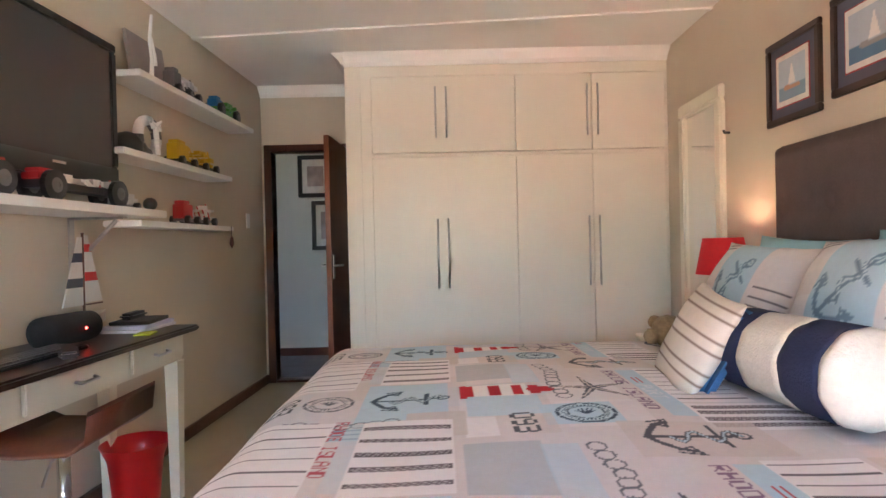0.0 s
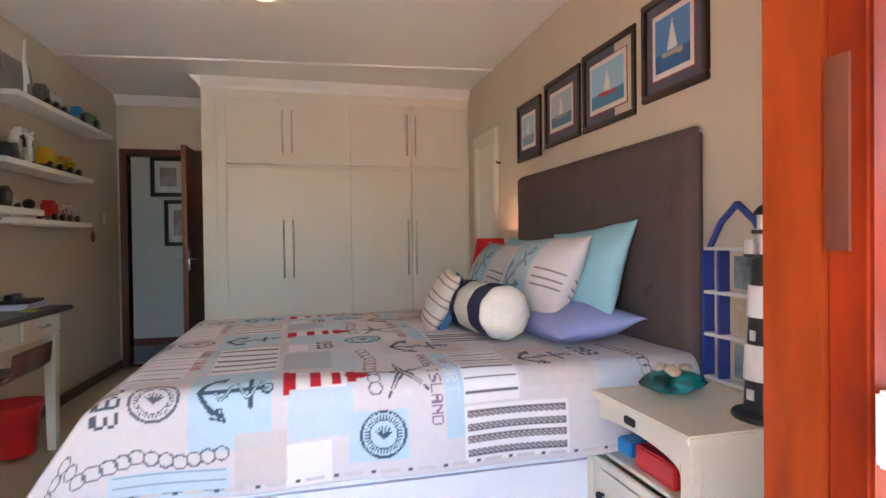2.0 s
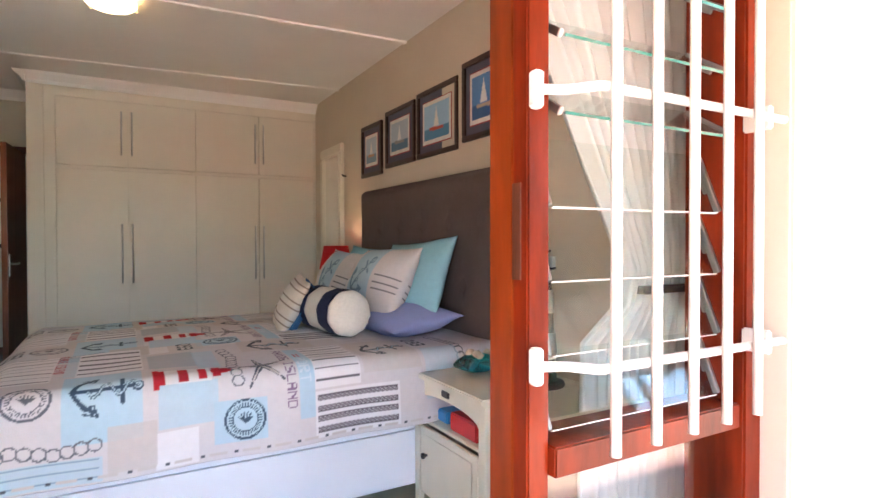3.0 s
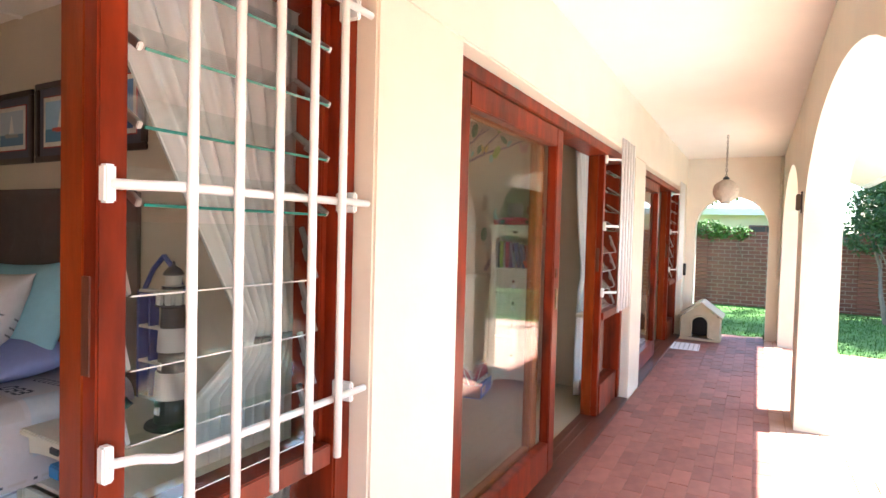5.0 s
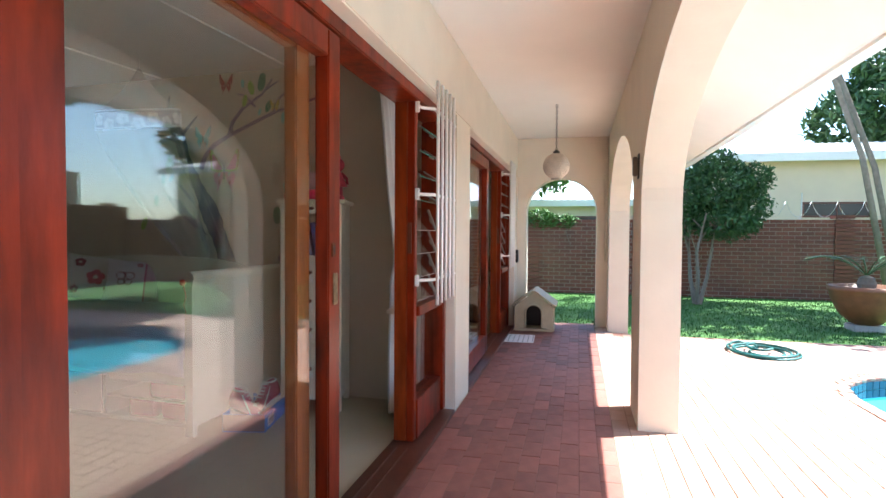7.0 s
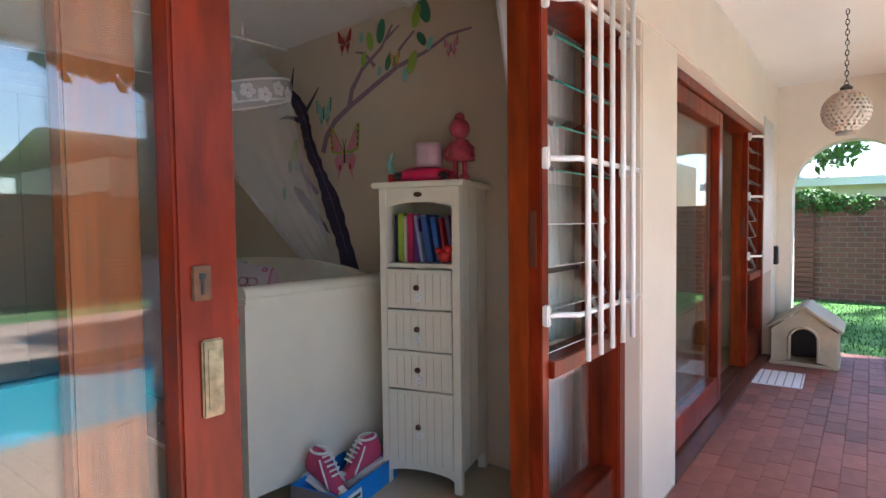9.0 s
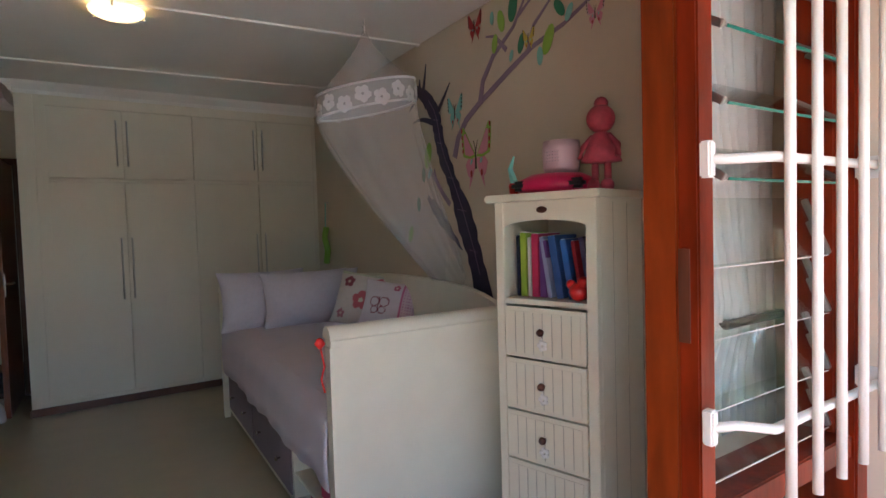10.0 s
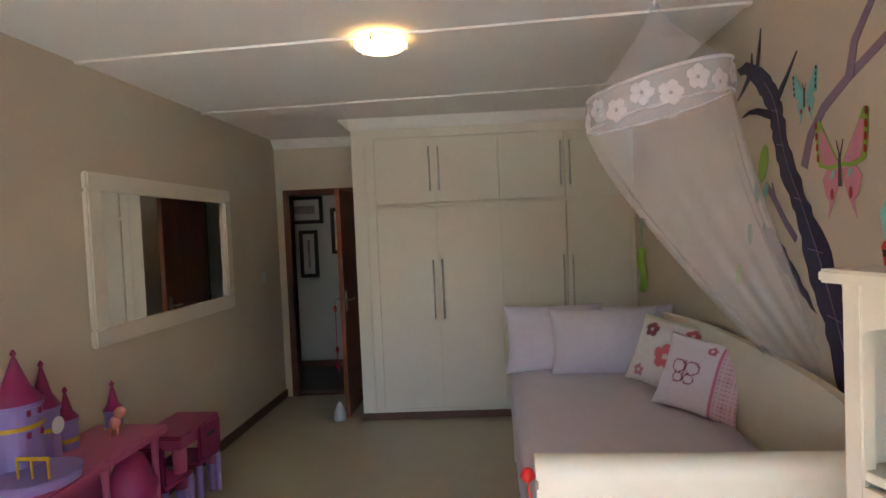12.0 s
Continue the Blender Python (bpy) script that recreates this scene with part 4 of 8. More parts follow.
part("lantern_ring", lathe(bmesh.new(), [(0.044, 0.552), (0.044, 0.564)], 18), LHB, lh)
part("dome", lathe(bmesh.new(), [(0.040, 0.608), (0.038, 0.618), (0.026, 0.634), (0.008, 0.645), (0.003, 0.665)], 18), LHB, lh, smooth=True)
for z, w in ((0.06, 0.012), (0.235, 0.009)):
    part("window", boxes((-0.0735 + 0.055 * z, -0.064 + 0.055 * z, -w, w, z, z + 0.03)), LHW, lh)

NVY = mat("blue_painted_wood", (0.025, 0.05, 0.26), 0.5, var=0.15, scale=20, bump=0.1)
bs = thing("boat_shelf", pose(2.398, 1.30, 0.633), "blue boat-shaped display shelf with small sea pictures", "display shelf")
for s in (-1, 1):
    part("side", prism(bmesh.new(), [(-0.03, s * 0.145 - 0.008), (0.03, s * 0.145 - 0.008), (0.03, s * 0.145 + 0.008), (-0.03, s * 0.145 + 0.008)], 0.0, 0.50), NVY, bs)
    bm = bmesh.new()
    tube(bm, [(0, s * 0.145, 0.50), (0, s * 0.08, 0.60), (0, 0.0, 0.665)], 0.012, 6)
    part("bow", bm, NVY, bs)
part("back", boxes((0.018, 0.026, -0.14, 0.14, 0.005, 0.50), bevel=0.001), mat("grey_blue_board", (0.16, 0.18, 0.22), 0.7, var=0.3, scale=10), bs)
part("upright", boxes((-0.03, 0.017, 0.055, 0.068, 0.005, 0.50)), NVY, bs)
for z in (0.005, 0.17, 0.33, 0.495):
    part("shelf", boxes((-0.032, 0.017, -0.136, 0.136, z, z + 0.012)), LHW, bs)
for i, z in enumerate((0.02, 0.185, 0.345)):
    part("picture", boxes((0.010, 0.0175, -0.115, 0.03, z + 0.01, z + 0.13), bevel=0.001), shellm if i % 2 else mat(f"sea_card_{i}", (0.25, 0.32, 0.36), 0.6, var=0.6, scale=25), bs)
    part("picture", boxes((0.010, 0.0175, 0.08, 0.125, z + 0.01, z + 0.12), bevel=0.001), shellm, bs)

# ---- framed prints over the bed ----
PRINTS = []


def framed_print(name, m, w, h, sky, sea, hull, label, group, border=(0.10, 0.10, 0.14)):
    """A dark frame with a grey mount, a white inner mount and a small picture; hangs facing -y in its own axes."""
    root = thing(name, m, label, "picture", group)
    f = 0.032
    part("frame", boxes((-w / 2, w / 2, -0.022, 0, h / 2 - f, h / 2), (-w / 2, w / 2, -0.022, 0, -h / 2, -h / 2 + f), (-w / 2, -w / 2 + f, -0.022, 0, -h / 2 + f, h / 2 - f), (w / 2 - f, w / 2, -0.022, 0, -h / 2 + f, h / 2 - f), bevel=0.004), DARKFRAME, root, "dark brown wooden frame")
    part("mount", boxes((-w / 2 + f, w / 2 - f, -0.010, 0, -h / 2 + f, h / 2 - f)), mat("grey_mount_card", border, 0.8, var=0.05, scale=30), root)
    a, b = w / 2 - f - 0.05, h / 2 - f - 0.05
    part("red_line", boxes((-a - 0.006, a + 0.006, -0.0125, -0.0102, -b - 0.006, b + 0.006)), REDCARD, root)
    part("inner_mount", boxes((-a, a, -0.0145, -0.0127, -b, b)), LHW, root)
    a, b = a - 0.02, b - 0.024
    if a > 0.02:
        pr = Print(-a, a, -b, b, 0.006, sky)
        pr.rect(-9, 9, -9, -b * 0.35, sea)
        pr.line([(-a * 0.5, -b * 0.4), (a * 0.5, -b * 0.45)], 0.02, hull)
        pr.put((np.abs(pr.a) < (b * 0.8 - pr.b) * 0.28) & (pr.b > -b * 0.3) & (pr.b < b * 0.8), (0.75, 0.74, 0.72))
        ob = new("sea_picture", pr.mesh("sea_picture", lambda x, z: (x, 0 * x - 0.0150, z), PAPER))
        ob.parent = root
    return root


DARKFRAME = mat("dark_frame_wood", (0.035, 0.016, 0.012), 0.35, var=0.3, scale=20, bump=0.08)
REDCARD = mat("red_card", (0.35, 0.05, 0.05), 0.7)
PAPER = painted_cloth("printed_paper", 0.6)
for (ya, yb, za, zb), (sky, sea, hull) in zip(((3.445, 3.04, 2.14, 1.735), (2.975, 2.50, 2.175, 1.765), (2.470, 1.95, 2.195, 1.765), (1.885, 1.45, 2.235, 1.79)),
        (((0.45, 0.55, 0.62), (0.22, 0.32, 0.42), (0.5, 0.3, 0.2)), ((0.45, 0.52, 0.58), (0.12, 0.22, 0.34), (0.3, 0.3, 0.3)), ((0.35, 0.55, 0.72), (0.10, 0.25, 0.42), (0.5, 0.1, 0.08)), ((0.12, 0.27, 0.55), (0.06, 0.14, 0.32), (0.5, 0.4, 0.3)))):
    framed_print("framed_sea_print", pose(2.4325 if yb > 1.6 else 2.419, (ya + yb) / 2, (za + zb) / 2, 0, 0, -90.4), ya - yb, za - zb, sky, sea, hull, "dark framed print of a sailing boat with grey mount", "framed sea prints")

# white-framed mirror leaning in the corner by the wardrobe
mi = thing("wall_mirror", pose(2.452, 4.20, 1.45, 0, 0, -90.6), "tall white-framed mirror on the wall by the wardrobe", "mirror")
part("frame", boxes((-0.30, 0.30, -0.045, 0, 0.56, 0.65), (-0.30, 0.30, -0.045, 0, -0.95, -0.86), (-0.30, -0.22, -0.045, 0, -0.86, 0.56), (0.22, 0.30, -0.045, 0, -0.86, 0.56), bevel=0.012), FURN, mi, "white moulded frame")
part("mirror_glass", boxes((-0.22, 0.22, -0.012, -0.004, -0.86, 0.56)), MIRROR, mi)
tagged(part("wall_hook", tube(bmesh.new(), [(2.44, 3.86, 1.80), (2.41, 3.86, 1.80), (2.405, 3.86, 1.815)], 0.008, 8), BLACK), "small dark wall hook", "hook", kind="thing")

# ---- wall with the television and toy shelves ----
# this wall runs slightly askew: LX(y) is its face
def LX(y):
    return -1.05 + (y - FRONT1) * 0.0442


SKEW = -2.53


def wall_shelf(y0, y1, z, depth, thick, label):
    yc = (y0 + y1) / 2
    root = thing("wall_shelf", pose(LX(yc) + 0.001, yc, z, 0, 0, SKEW), label, "shelf", "wall shelves")
    part("board", boxes((0, depth, -(y1 - y0) / 2, (y1 - y0) / 2, -thick, 0), bevel=0.004), LHW2, root)
    return root


LHW2 = mat("white_shelf_board", (0.78, 0.76, 0.72), 0.45, var=0.03, scale=6)
wall_shelf(3.40, 4.88, 2.095, 0.20, 0.032, "white floating shelf with toy models")
wall_shelf(3.25, 4.47, 1.685, 0.20, 0.032, "white floating shelf with toy models")
wall_shelf(3.38, 4.47, 1.345, 0.20, 0.030, "white floating shelf with toy trucks")
tvs = wall_shelf(1.7, 3.36, 1.385, 0.34, 0.035, "deep white shelf under the television on metal brackets")
for y in (-0.5, 0.62):
    part("bracket", boxes((0.002, 0.012, y - 0.015, y + 0.015, -0.30, -0.036), (0.002, 0.26, y - 0.015, y + 0.015, -0.046, -0.036)), ALU, tvs, "grey steel shelf bracket")
    part("brace", tube(bmesh.new(), [(0.012, y, -0.26), (0.22, y, -0.05)], 0.009, 6), ALU, tvs)

tv = thing("television", pose(LX(2.75) + 0.10, 2.75, 1.83, 0, 0, 90 + SKEW), "large flat black television hung on the wall", "television")
part("bezel", boxes((-0.53, 0.53, -0.055, 0.0, 0.295, 0.335), (-0.53, 0.53, -0.055, 0.0, -0.335, -0.245), (-0.53, -0.49, -0.055, 0.0, -0.245, 0.295), (0.49, 0.53, -0.055, 0.0, -0.245, 0.295), bevel=0.006), BLACK, tv)
part("screen", boxes((-0.49, 0.49, -0.047, -0.03, -0.245, 0.295)), SCREEN, tv)
part("maker_plate", boxes((0.10, 0.17, -0.0585, -0.055, -0.275, -0.265)), STEEL, tv)
part("rear_case", boxes((-0.40, 0.40, -0.03, 0.05, -0.28, 0.24), bevel=0.01), BLACK, tv)
part("wall_bracket", boxes((-0.15, 0.15, 0.05, 0.097, -0.12, 0.12)), BLACK, tv)
part("sound_strip", boxes((-0.53, 0.53, -0.057, -0.0, -0.385, -0.337), bevel=0.006), BLACK, tv)

# toy models
TOYM = {k: mat("toy_" + k, c, 0.35, var=0.1, scale=30) for k, c in dict(red=(0.42, 0.02, 0.02), yellow=(0.60, 0.36, 0.01), blue=(0.02, 0.16, 0.42), green=(0.10, 0.30, 0.06), white=(0.68, 0.66, 0.63), grey=(0.14, 0.13, 0.13), black=(0.018, 0.017, 0.018)).items()}


def toy_vehicle(y, z, depth, L, h, cols, label, seed, wheels=2, wr=0.035):
    """A brick-built toy truck: chassis, cab, girders and wheels with tyres."""
    r = random.Random(seed)
    root = thing("toy_vehicle", pose(LX(y) + depth, y, z, 0, 0, 90 + SKEW), label, "toy vehicle", "toy vehicles")
    part("chassis", boxes((-L / 2, L / 2, -0.035, 0.035, wr * 0.8, wr * 1.3), bevel=0.003), TOYM[cols[1]], root)
    part("cab", boxes((-L / 2, -L / 2 + L * 0.27, -0.035, 0.035, wr * 1.3, h * 0.85), (-L / 2 + 0.01, -L / 2 + L * 0.2, -0.03, 0.03, h * 0.85, h), bevel=0.004), TOYM[cols[0]], root)
    rows = []
    for i in range(14):
        x, zz = r.uniform(-L / 2 + L * 0.25, L / 2 - 0.03), r.uniform(wr * 1.2, h * 0.75)
        rows.append((x, x + r.uniform(0.015, 0.06), r.uniform(-0.04, 0.0), r.uniform(0.005, 0.04), zz, zz + r.uniform(0.008, 0.03)))
    for row in rows:
        part("toy_brick", boxes(row), TOYM[cols[2]], root)
    bm = bmesh.new()
    for i in range(5):
        x = -L / 2 + L * (0.25 + 0.15 * i)
        tube(bm, [(x, -0.03, wr), (x + L * 0.12, 0.02, h * (0.7 + 0.08 * i))], 0.005, 5)
    part("girder", bm, TOYM[cols[0]], root)
    for i in range(wheels):
        for s in (-1, 1):
            x = -L / 2 + wr + (L - 2 * wr) * i / max(1, wheels - 1)
            bm = lathe(bmesh.new(), [(wr * 0.55, -0.014), (wr, -0.010), (wr, 0.010), (wr * 0.55, 0.014)], 18)
            w = part("wheel", bm, TOYM["black"], root, m=pose(x, s * 0.045, wr, 90, 0, 0))
            part("rim", lathe(bmesh.new(), [(wr * 0.5, -0.0145), (wr * 0.2, -0.017), (wr * 0.2, 0.017), (wr * 0.5, 0.0145)], 12), TOYM["grey"], w)
    return root


toy_vehicle(3.98, 2.095, 0.11, 0.30, 0.15, ("grey", "black", "white"), "grey brick-built toy vehicle on the top shelf", 1, 3, 0.03)
toy_vehicle(4.55, 2.095, 0.11, 0.34, 0.13, ("blue", "green", "green"), "blue and green toy racing car on the shelf", 2, 2, 0.045)
toy_vehicle(4.10, 1.685, 0.11, 0.50, 0.15, ("yellow", "black", "yellow"), "yellow brick-built toy truck on the shelf", 3, 4, 0.028)
toy_vehicle(4.10, 1.345, 0.11, 0.40, 0.14, ("red", "grey", "white"), "red and white toy fire truck on the shelf", 4, 4, 0.026)
toy_vehicle(2.88, 1.385, 0.23, 0.50, 0.12, ("red", "black", "white"), "red toy buggy with big black tyres", 5, 2, 0.058)
toy_vehicle(2.30, 1.385, 0.23, 0.42, 0.15, ("white", "red", "red"), "red and white toy buggy with black tyres", 6, 2, 0.058)
toy_vehicle(3.20, 1.385, 0.20, 0.16, 0.07, ("white", "grey", "white"), "small white toy car", 7, 2, 0.018)

# turbine-shaped white ornament, canvas, ring ornament, cap, ball on the shelves
tb = thing("white_figure_ornament", pose(LX(3.62) + 0.13, 3.62, 2.096), "slim white carved stick ornament", "ornament")
part("stem", tube(bmesh.new(), [(0, 0, 0), (0, 0.01, 0.12), (0, -0.01, 0.22), (0, 0.015, 0.36)], 0.012, 8, 0.008), LHW2, tb, smooth=True)
part("arm", tube(bmesh.new(), [(0, 0.0, 0.24), (0, 0.04, 0.15), (0, 0.05, 0.10)], 0.009, 8), LHW2, tb, smooth=True)
part("foot_block", boxes((-0.03, 0.03, -0.03, 0.03, 0, 0.02), bevel=0.004), LHW2, tb)
cv = tagged(part("leaning_board", boxes((0, 0.018, -0.18, 0.18, 0, 0.27), bevel=0.002), mat("grey_pink_board", (0.30, 0.26, 0.25), 0.7, var=0.15, scale=4), m=pose(LX(3.72) + 0.05, 3.74, 2.096, 0, -8, SKEW)), "grey board leaning on the wall on the shelf", "board", kind="thing")
rg = thing("ring_ornament", pose(LX(3.62) + 0.10, 3.62, 1.686, 0, 0, SKEW), "white and grey lifebuoy ring with white bow", "ornament")
bm = bmesh.new()
N = 28
for seg_i in range(4):
    pts = [(0.0, 0.088 * math.cos((seg_i + k / 7) * math.pi / 2), 0.115 + 0.088 * math.sin((seg_i + k / 7) * math.pi / 2)) for k in range(8)]
    part("ring_quarter", tube(bmesh.new(), pts, 0.027, 10), LHW2 if seg_i % 2 else TOYM["grey"], rg, smooth=True)
bm = bmesh.new()
for s in (-1, 1):
    tube(bm, [(0.04, 0, 0.17), (0.045, s * 0.05, 0.20), (0.05, s * 0.03, 0.16), (0.04, 0, 0.17)], 0.014, 6)
tube(bm, [(0.045, 0.0, 0.17), (0.05, 0.01, 0.02)], 0.014, 6)
part("bow", bm, LHW2, rg, smooth=True)
tagged(part("round_hat", lathe(bmesh.new(), [(0.075, 0), (0.072, 0.05), (0.05, 0.09), (0.01, 0.105)], 20), TOYM["black"], m=pose(LX(3.42) + 0.11, 3.42, 1.686), smooth=True), "black round cap on the shelf", "hat", kind="thing")
bm = bmesh.new()
bmesh.ops.create_icosphere(bm, subdivisions=3, radius=0.032)
tagged(part("black_ball", bm, TOYM["black"], m=pose(LX(3.33) + 0.27, 3.325, 1.418), smooth=True), "small black ball on the shelf", "ball", kind="thing")
ch = thing("hanging_charm", pose(LX(4.42) + 0.19, 4.42, 1.30), "small dark charm hanging from the shelf", "ornament")
part("cord", tube(bmesh.new(), [(0.011, 0, 0.045), (0.012, 0, -0.02)], 0.003, 5), TOYM["black"], ch)
part("pendant", lathe(bmesh.new(), [(0.004, -0.10), (0.016, -0.07), (0.010, -0.03), (0.004, -0.02)], 10, (0.012, 0, 0)), DARKWOOD, ch, smooth=True)
sw = thing("light_switch", pose(LX(5.2) + 0.001, 5.22, 1.42, 0, 0, SKEW), "white wall light switch", "switch", "light switches")
part("plate", boxes((0, 0.008, -0.036, 0.036, -0.06, 0.06), bevel=0.003), LHW2, sw)
part("rocker", boxes((0.008, 0.012, -0.012, 0.012, -0.02, 0.02), bevel=0.002), LHW2, sw)

# ---- desk ----
DESKTOP = mat("dark_desk_top", (0.035, 0.018, 0.015), 0.3, var=0.4, scale=12, bump=0.08, stretch=(4, 0.5, 4))
desk = thing("writing_desk", pose(LX(2.65) + 0.001, 2.62, 0, 0, 0, SKEW), "cream desk with dark top and two drawers", "desk")
part("top", boxes((0.0, 0.47, -0.80, 0.77, 0.80, 0.828), bevel=0.008), DESKTOP, desk, "dark stained wooden top")
part("apron", boxes((0.02, 0.40, -0.76, 0.73, 0.665, 0.799), bevel=0.003), FURN, desk)
for y0, y1 in ((-0.74, -0.28), (-0.26, 0.28), (0.30, 0.71)):
    d = part("drawer", boxes((0.40, 0.418, y0, y1, 0.685, 0.79), bevel=0.004), FURN, desk)
    ym = (y0 + y1) / 2
    part("handle", tube(bmesh.new(), [(0.418, ym - 0.05, 0.74), (0.44, ym - 0.045, 0.735), (0.44, ym + 0.045, 0.735), (0.418, ym + 0.05, 0.74)], 0.006, 8), STEEL, d, "silver bow handle", smooth=True)
for x in (0.04, 0.375):
    for y in (-0.73, 0.70):
        bm = bmesh.new()
        vs = [(0.032, 0.665), (0.022, 0.0)]
        for (a, z0), (b, z1) in zip(vs, vs[1:]):
            q0 = [bm.verts.new((x + sx * a, y + sy * a, z0)) for sx, sy in ((-1, -1), (1, -1), (1, 1), (-1, 1))]
            q1 = [bm.verts.new((x + sx * b, y + sy * b, z1)) for sx, sy in ((-1, -1), (1, -1), (1, 1), (-1, 1))]
            for i in range(4):
                j = (i + 1) % 4
                bm.faces.new((q0[j], q0[i], q1[i], q1[j]))
            bm.faces.new(q0), bm.faces.new(q1[::-1])
        part("leg", bm, FURN, desk)

# things on the desk
DX = LX(2.9)
bt = thing("sailing_boat_model", pose(DX + 0.10, 3.10, 0.829, 0, 0, 88), "model sailing boat with red-striped sails on the desk", "model boat")
bm = bmesh.new()
for k in range(9):
    s = -1 + k / 4
    w = 0.045 * (1 - abs(s) ** 2.2)
    for dx, z in ((-w, 0.085), (-w * 0.6, 0.045), (0, 0.03), (w * 0.6, 0.045), (w, 0.085)):
        bm.verts.new((s * 0.15, dx, z + 0.012 * s * s))
bm.verts.ensure_lookup_table()
for k in range(8):
    for i in range(4):
        q = [bm.verts[k * 5 + i], bm.verts[(k + 1) * 5 + i], bm.verts[(k + 1) * 5 + i + 1], bm.verts[k * 5 + i + 1]]
        bm.faces.new(q)
    bm.faces.new([bm.verts[k * 5], bm.verts[k * 5 + 4], bm.verts[k * 5 + 9], bm.verts[k * 5 + 5]])
bmesh.ops.recalc_face_normals(bm, faces=bm.faces)
part("hull", bm, LHW, bt, "white painted hull", smooth=False)
part("stand", boxes((-0.05, 0.05, -0.02, 0.02, 0.0, 0.036), bevel=0.004), LHW, bt)
part("mast", tube(bmesh.new(), [(0, 0, 0.08), (0, 0, 0.45)], 0.006, 8), DARKWOOD, bt)
part("boom", tube(bmesh.new(), [(0, 0, 0.13), (0.13, 0, 0.13)], 0.004, 6), DARKWOOD, bt)


def sail(name, pts, material):
    bm = bmesh.new()
    a = [bm.verts.new((x, -0.0035, z)) for x, z in pts]
    b = [bm.verts.new((x, 0.0035, z)) for x, z in pts]
    bm.faces.new(a), bm.faces.new(b[::-1])
    for i in range(len(pts)):
        j = (i + 1) % len(pts)
        bm.faces.new((a[j], a[i], b[i], b[j]))
    part(name, bm, material, bt)


SAILW, SAILN = mat("white_sail_cloth", (0.70, 0.67, 0.62), 0.8, var=0.06), mat("grey_navy_cloth", (0.06, 0.07, 0.10), 0.8)


def at_z(p, q, z):
    return p[0] + (q[0] - p[0]) * (z - p[1]) / (q[1] - p[1])


for side, foot, mats in ((1, 0.125, (SAILW, RD, SAILW, RD, SAILW)), (-1, -0.135, (SAILW, SAILN, SAILW, SAILN, SAILW))):
    zz = (0.14, 0.235, 0.275, 0.365, 0.40, 0.44) if side > 0 else (0.13, 0.21, 0.25, 0.32, 0.36, 0.43)
    for i in range(5):
        f0, f1 = at_z((foot, zz[0]), (side * 0.03, zz[-1]), zz[i]), at_z((foot, zz[0]), (side * 0.03, zz[-1]), zz[i + 1])
        sail("sail_strip", [(side * 0.008, zz[i]), (f0, zz[i]), (f1, zz[i + 1]), (side * 0.008, zz[i + 1])], mats[i])

sp = thing("bluetooth_speaker", pose(DX + 0.20, 2.83, 0.829 + 0.062, 0, 90, 82), "black round portable speaker on the desk", "speaker")
part("body", lathe(bmesh.new(), [(0.03, -0.135), (0.058, -0.125), (0.062, -0.09), (0.062, 0.09), (0.058, 0.125), (0.03, 0.135)], 24), mat("black_speaker_mesh", (0.015, 0.015, 0.016), 0.7, var=0.3, scale=90, bump=0.5, bscale=300), sp, smooth=True)
part("led", lathe(bmesh.new(), [(0.003, 0), (0.005, 0.001), (0.002, 0.003)], 8), glow("red_led", (1, 0.03, 0.02), 2), sp, m=pose(0.0, -0.062, 0.03, 90, 0, 0))
kb = thing("keyboard", pose(DX + 0.27, 2.52, 0.829, 0, 0, 88), "black computer keyboard on the desk", "keyboard")
part("case", boxes((-0.22, 0.22, -0.07, 0.07, 0, 0.014), bevel=0.004), BLACK, kb)
part("keys", boxes(*[(-0.205 + 0.0275 * i, -0.182 + 0.0275 * i, -0.055 + 0.028 * j, -0.032 + 0.028 * j, 0.014, 0.021) for i in range(15) for j in range(4)]), TOYM["grey"], kb)
tagged(part("phone_headset", boxes((-0.03, 0.03, -0.10, 0.10, 0, 0.025), bevel=0.008), BLACK, m=pose(DX + 0.36, 2.60, 0.829, 0, 0, 35)), "black handset lying on the desk", "phone", kind="thing")
for i, (c, w, d, h, lab) in enumerate((((0.62, 0.62, 0.68), 0.30, 0.21, 0.012, "stack of white papers"), ((0.50, 0.52, 0.66), 0.29, 0.20, 0.016, "pale blue writing pad"), ((0.03, 0.03, 0.035), 0.24, 0.17, 0.016, "black closed notebook"))):
    tagged(part("writing_pad" if i < 2 else "notebook", boxes((-d / 2, d / 2, -w / 2, w / 2, 0, h), bevel=0.002), mat(f"desk_paper_{i}", c, 0.7, var=0.05), m=pose(DX + 0.26, 3.24 + 0.01 * i, 0.829 + (0, 0.0125, 0.029)[i], 0, 0, SKEW + 4 * i)), lab + " on the desk", "paper", kind="thing")
tagged(part("pencil_case", boxes((-0.03, 0.03, -0.09, 0.09, 0, 0.03), bevel=0.012), BLACK, m=pose(DX + 0.22, 3.28, 0.829 + 0.0455, 0, 0, 6)), "black pencil case on the notebook", "pencil case", kind="thing")
tagged(part("sticky_notes", boxes((-0.035, 0.035, -0.05, 0.05, 0, 0.006), bevel=0.001), mat("lime_paper", (0.50, 0.58, 0.04), 0.7), m=pose(DX + 0.39, 3.06, 0.829, 0, 0, 12)), "lime green note pad on the desk", "note pad", kind="thing")

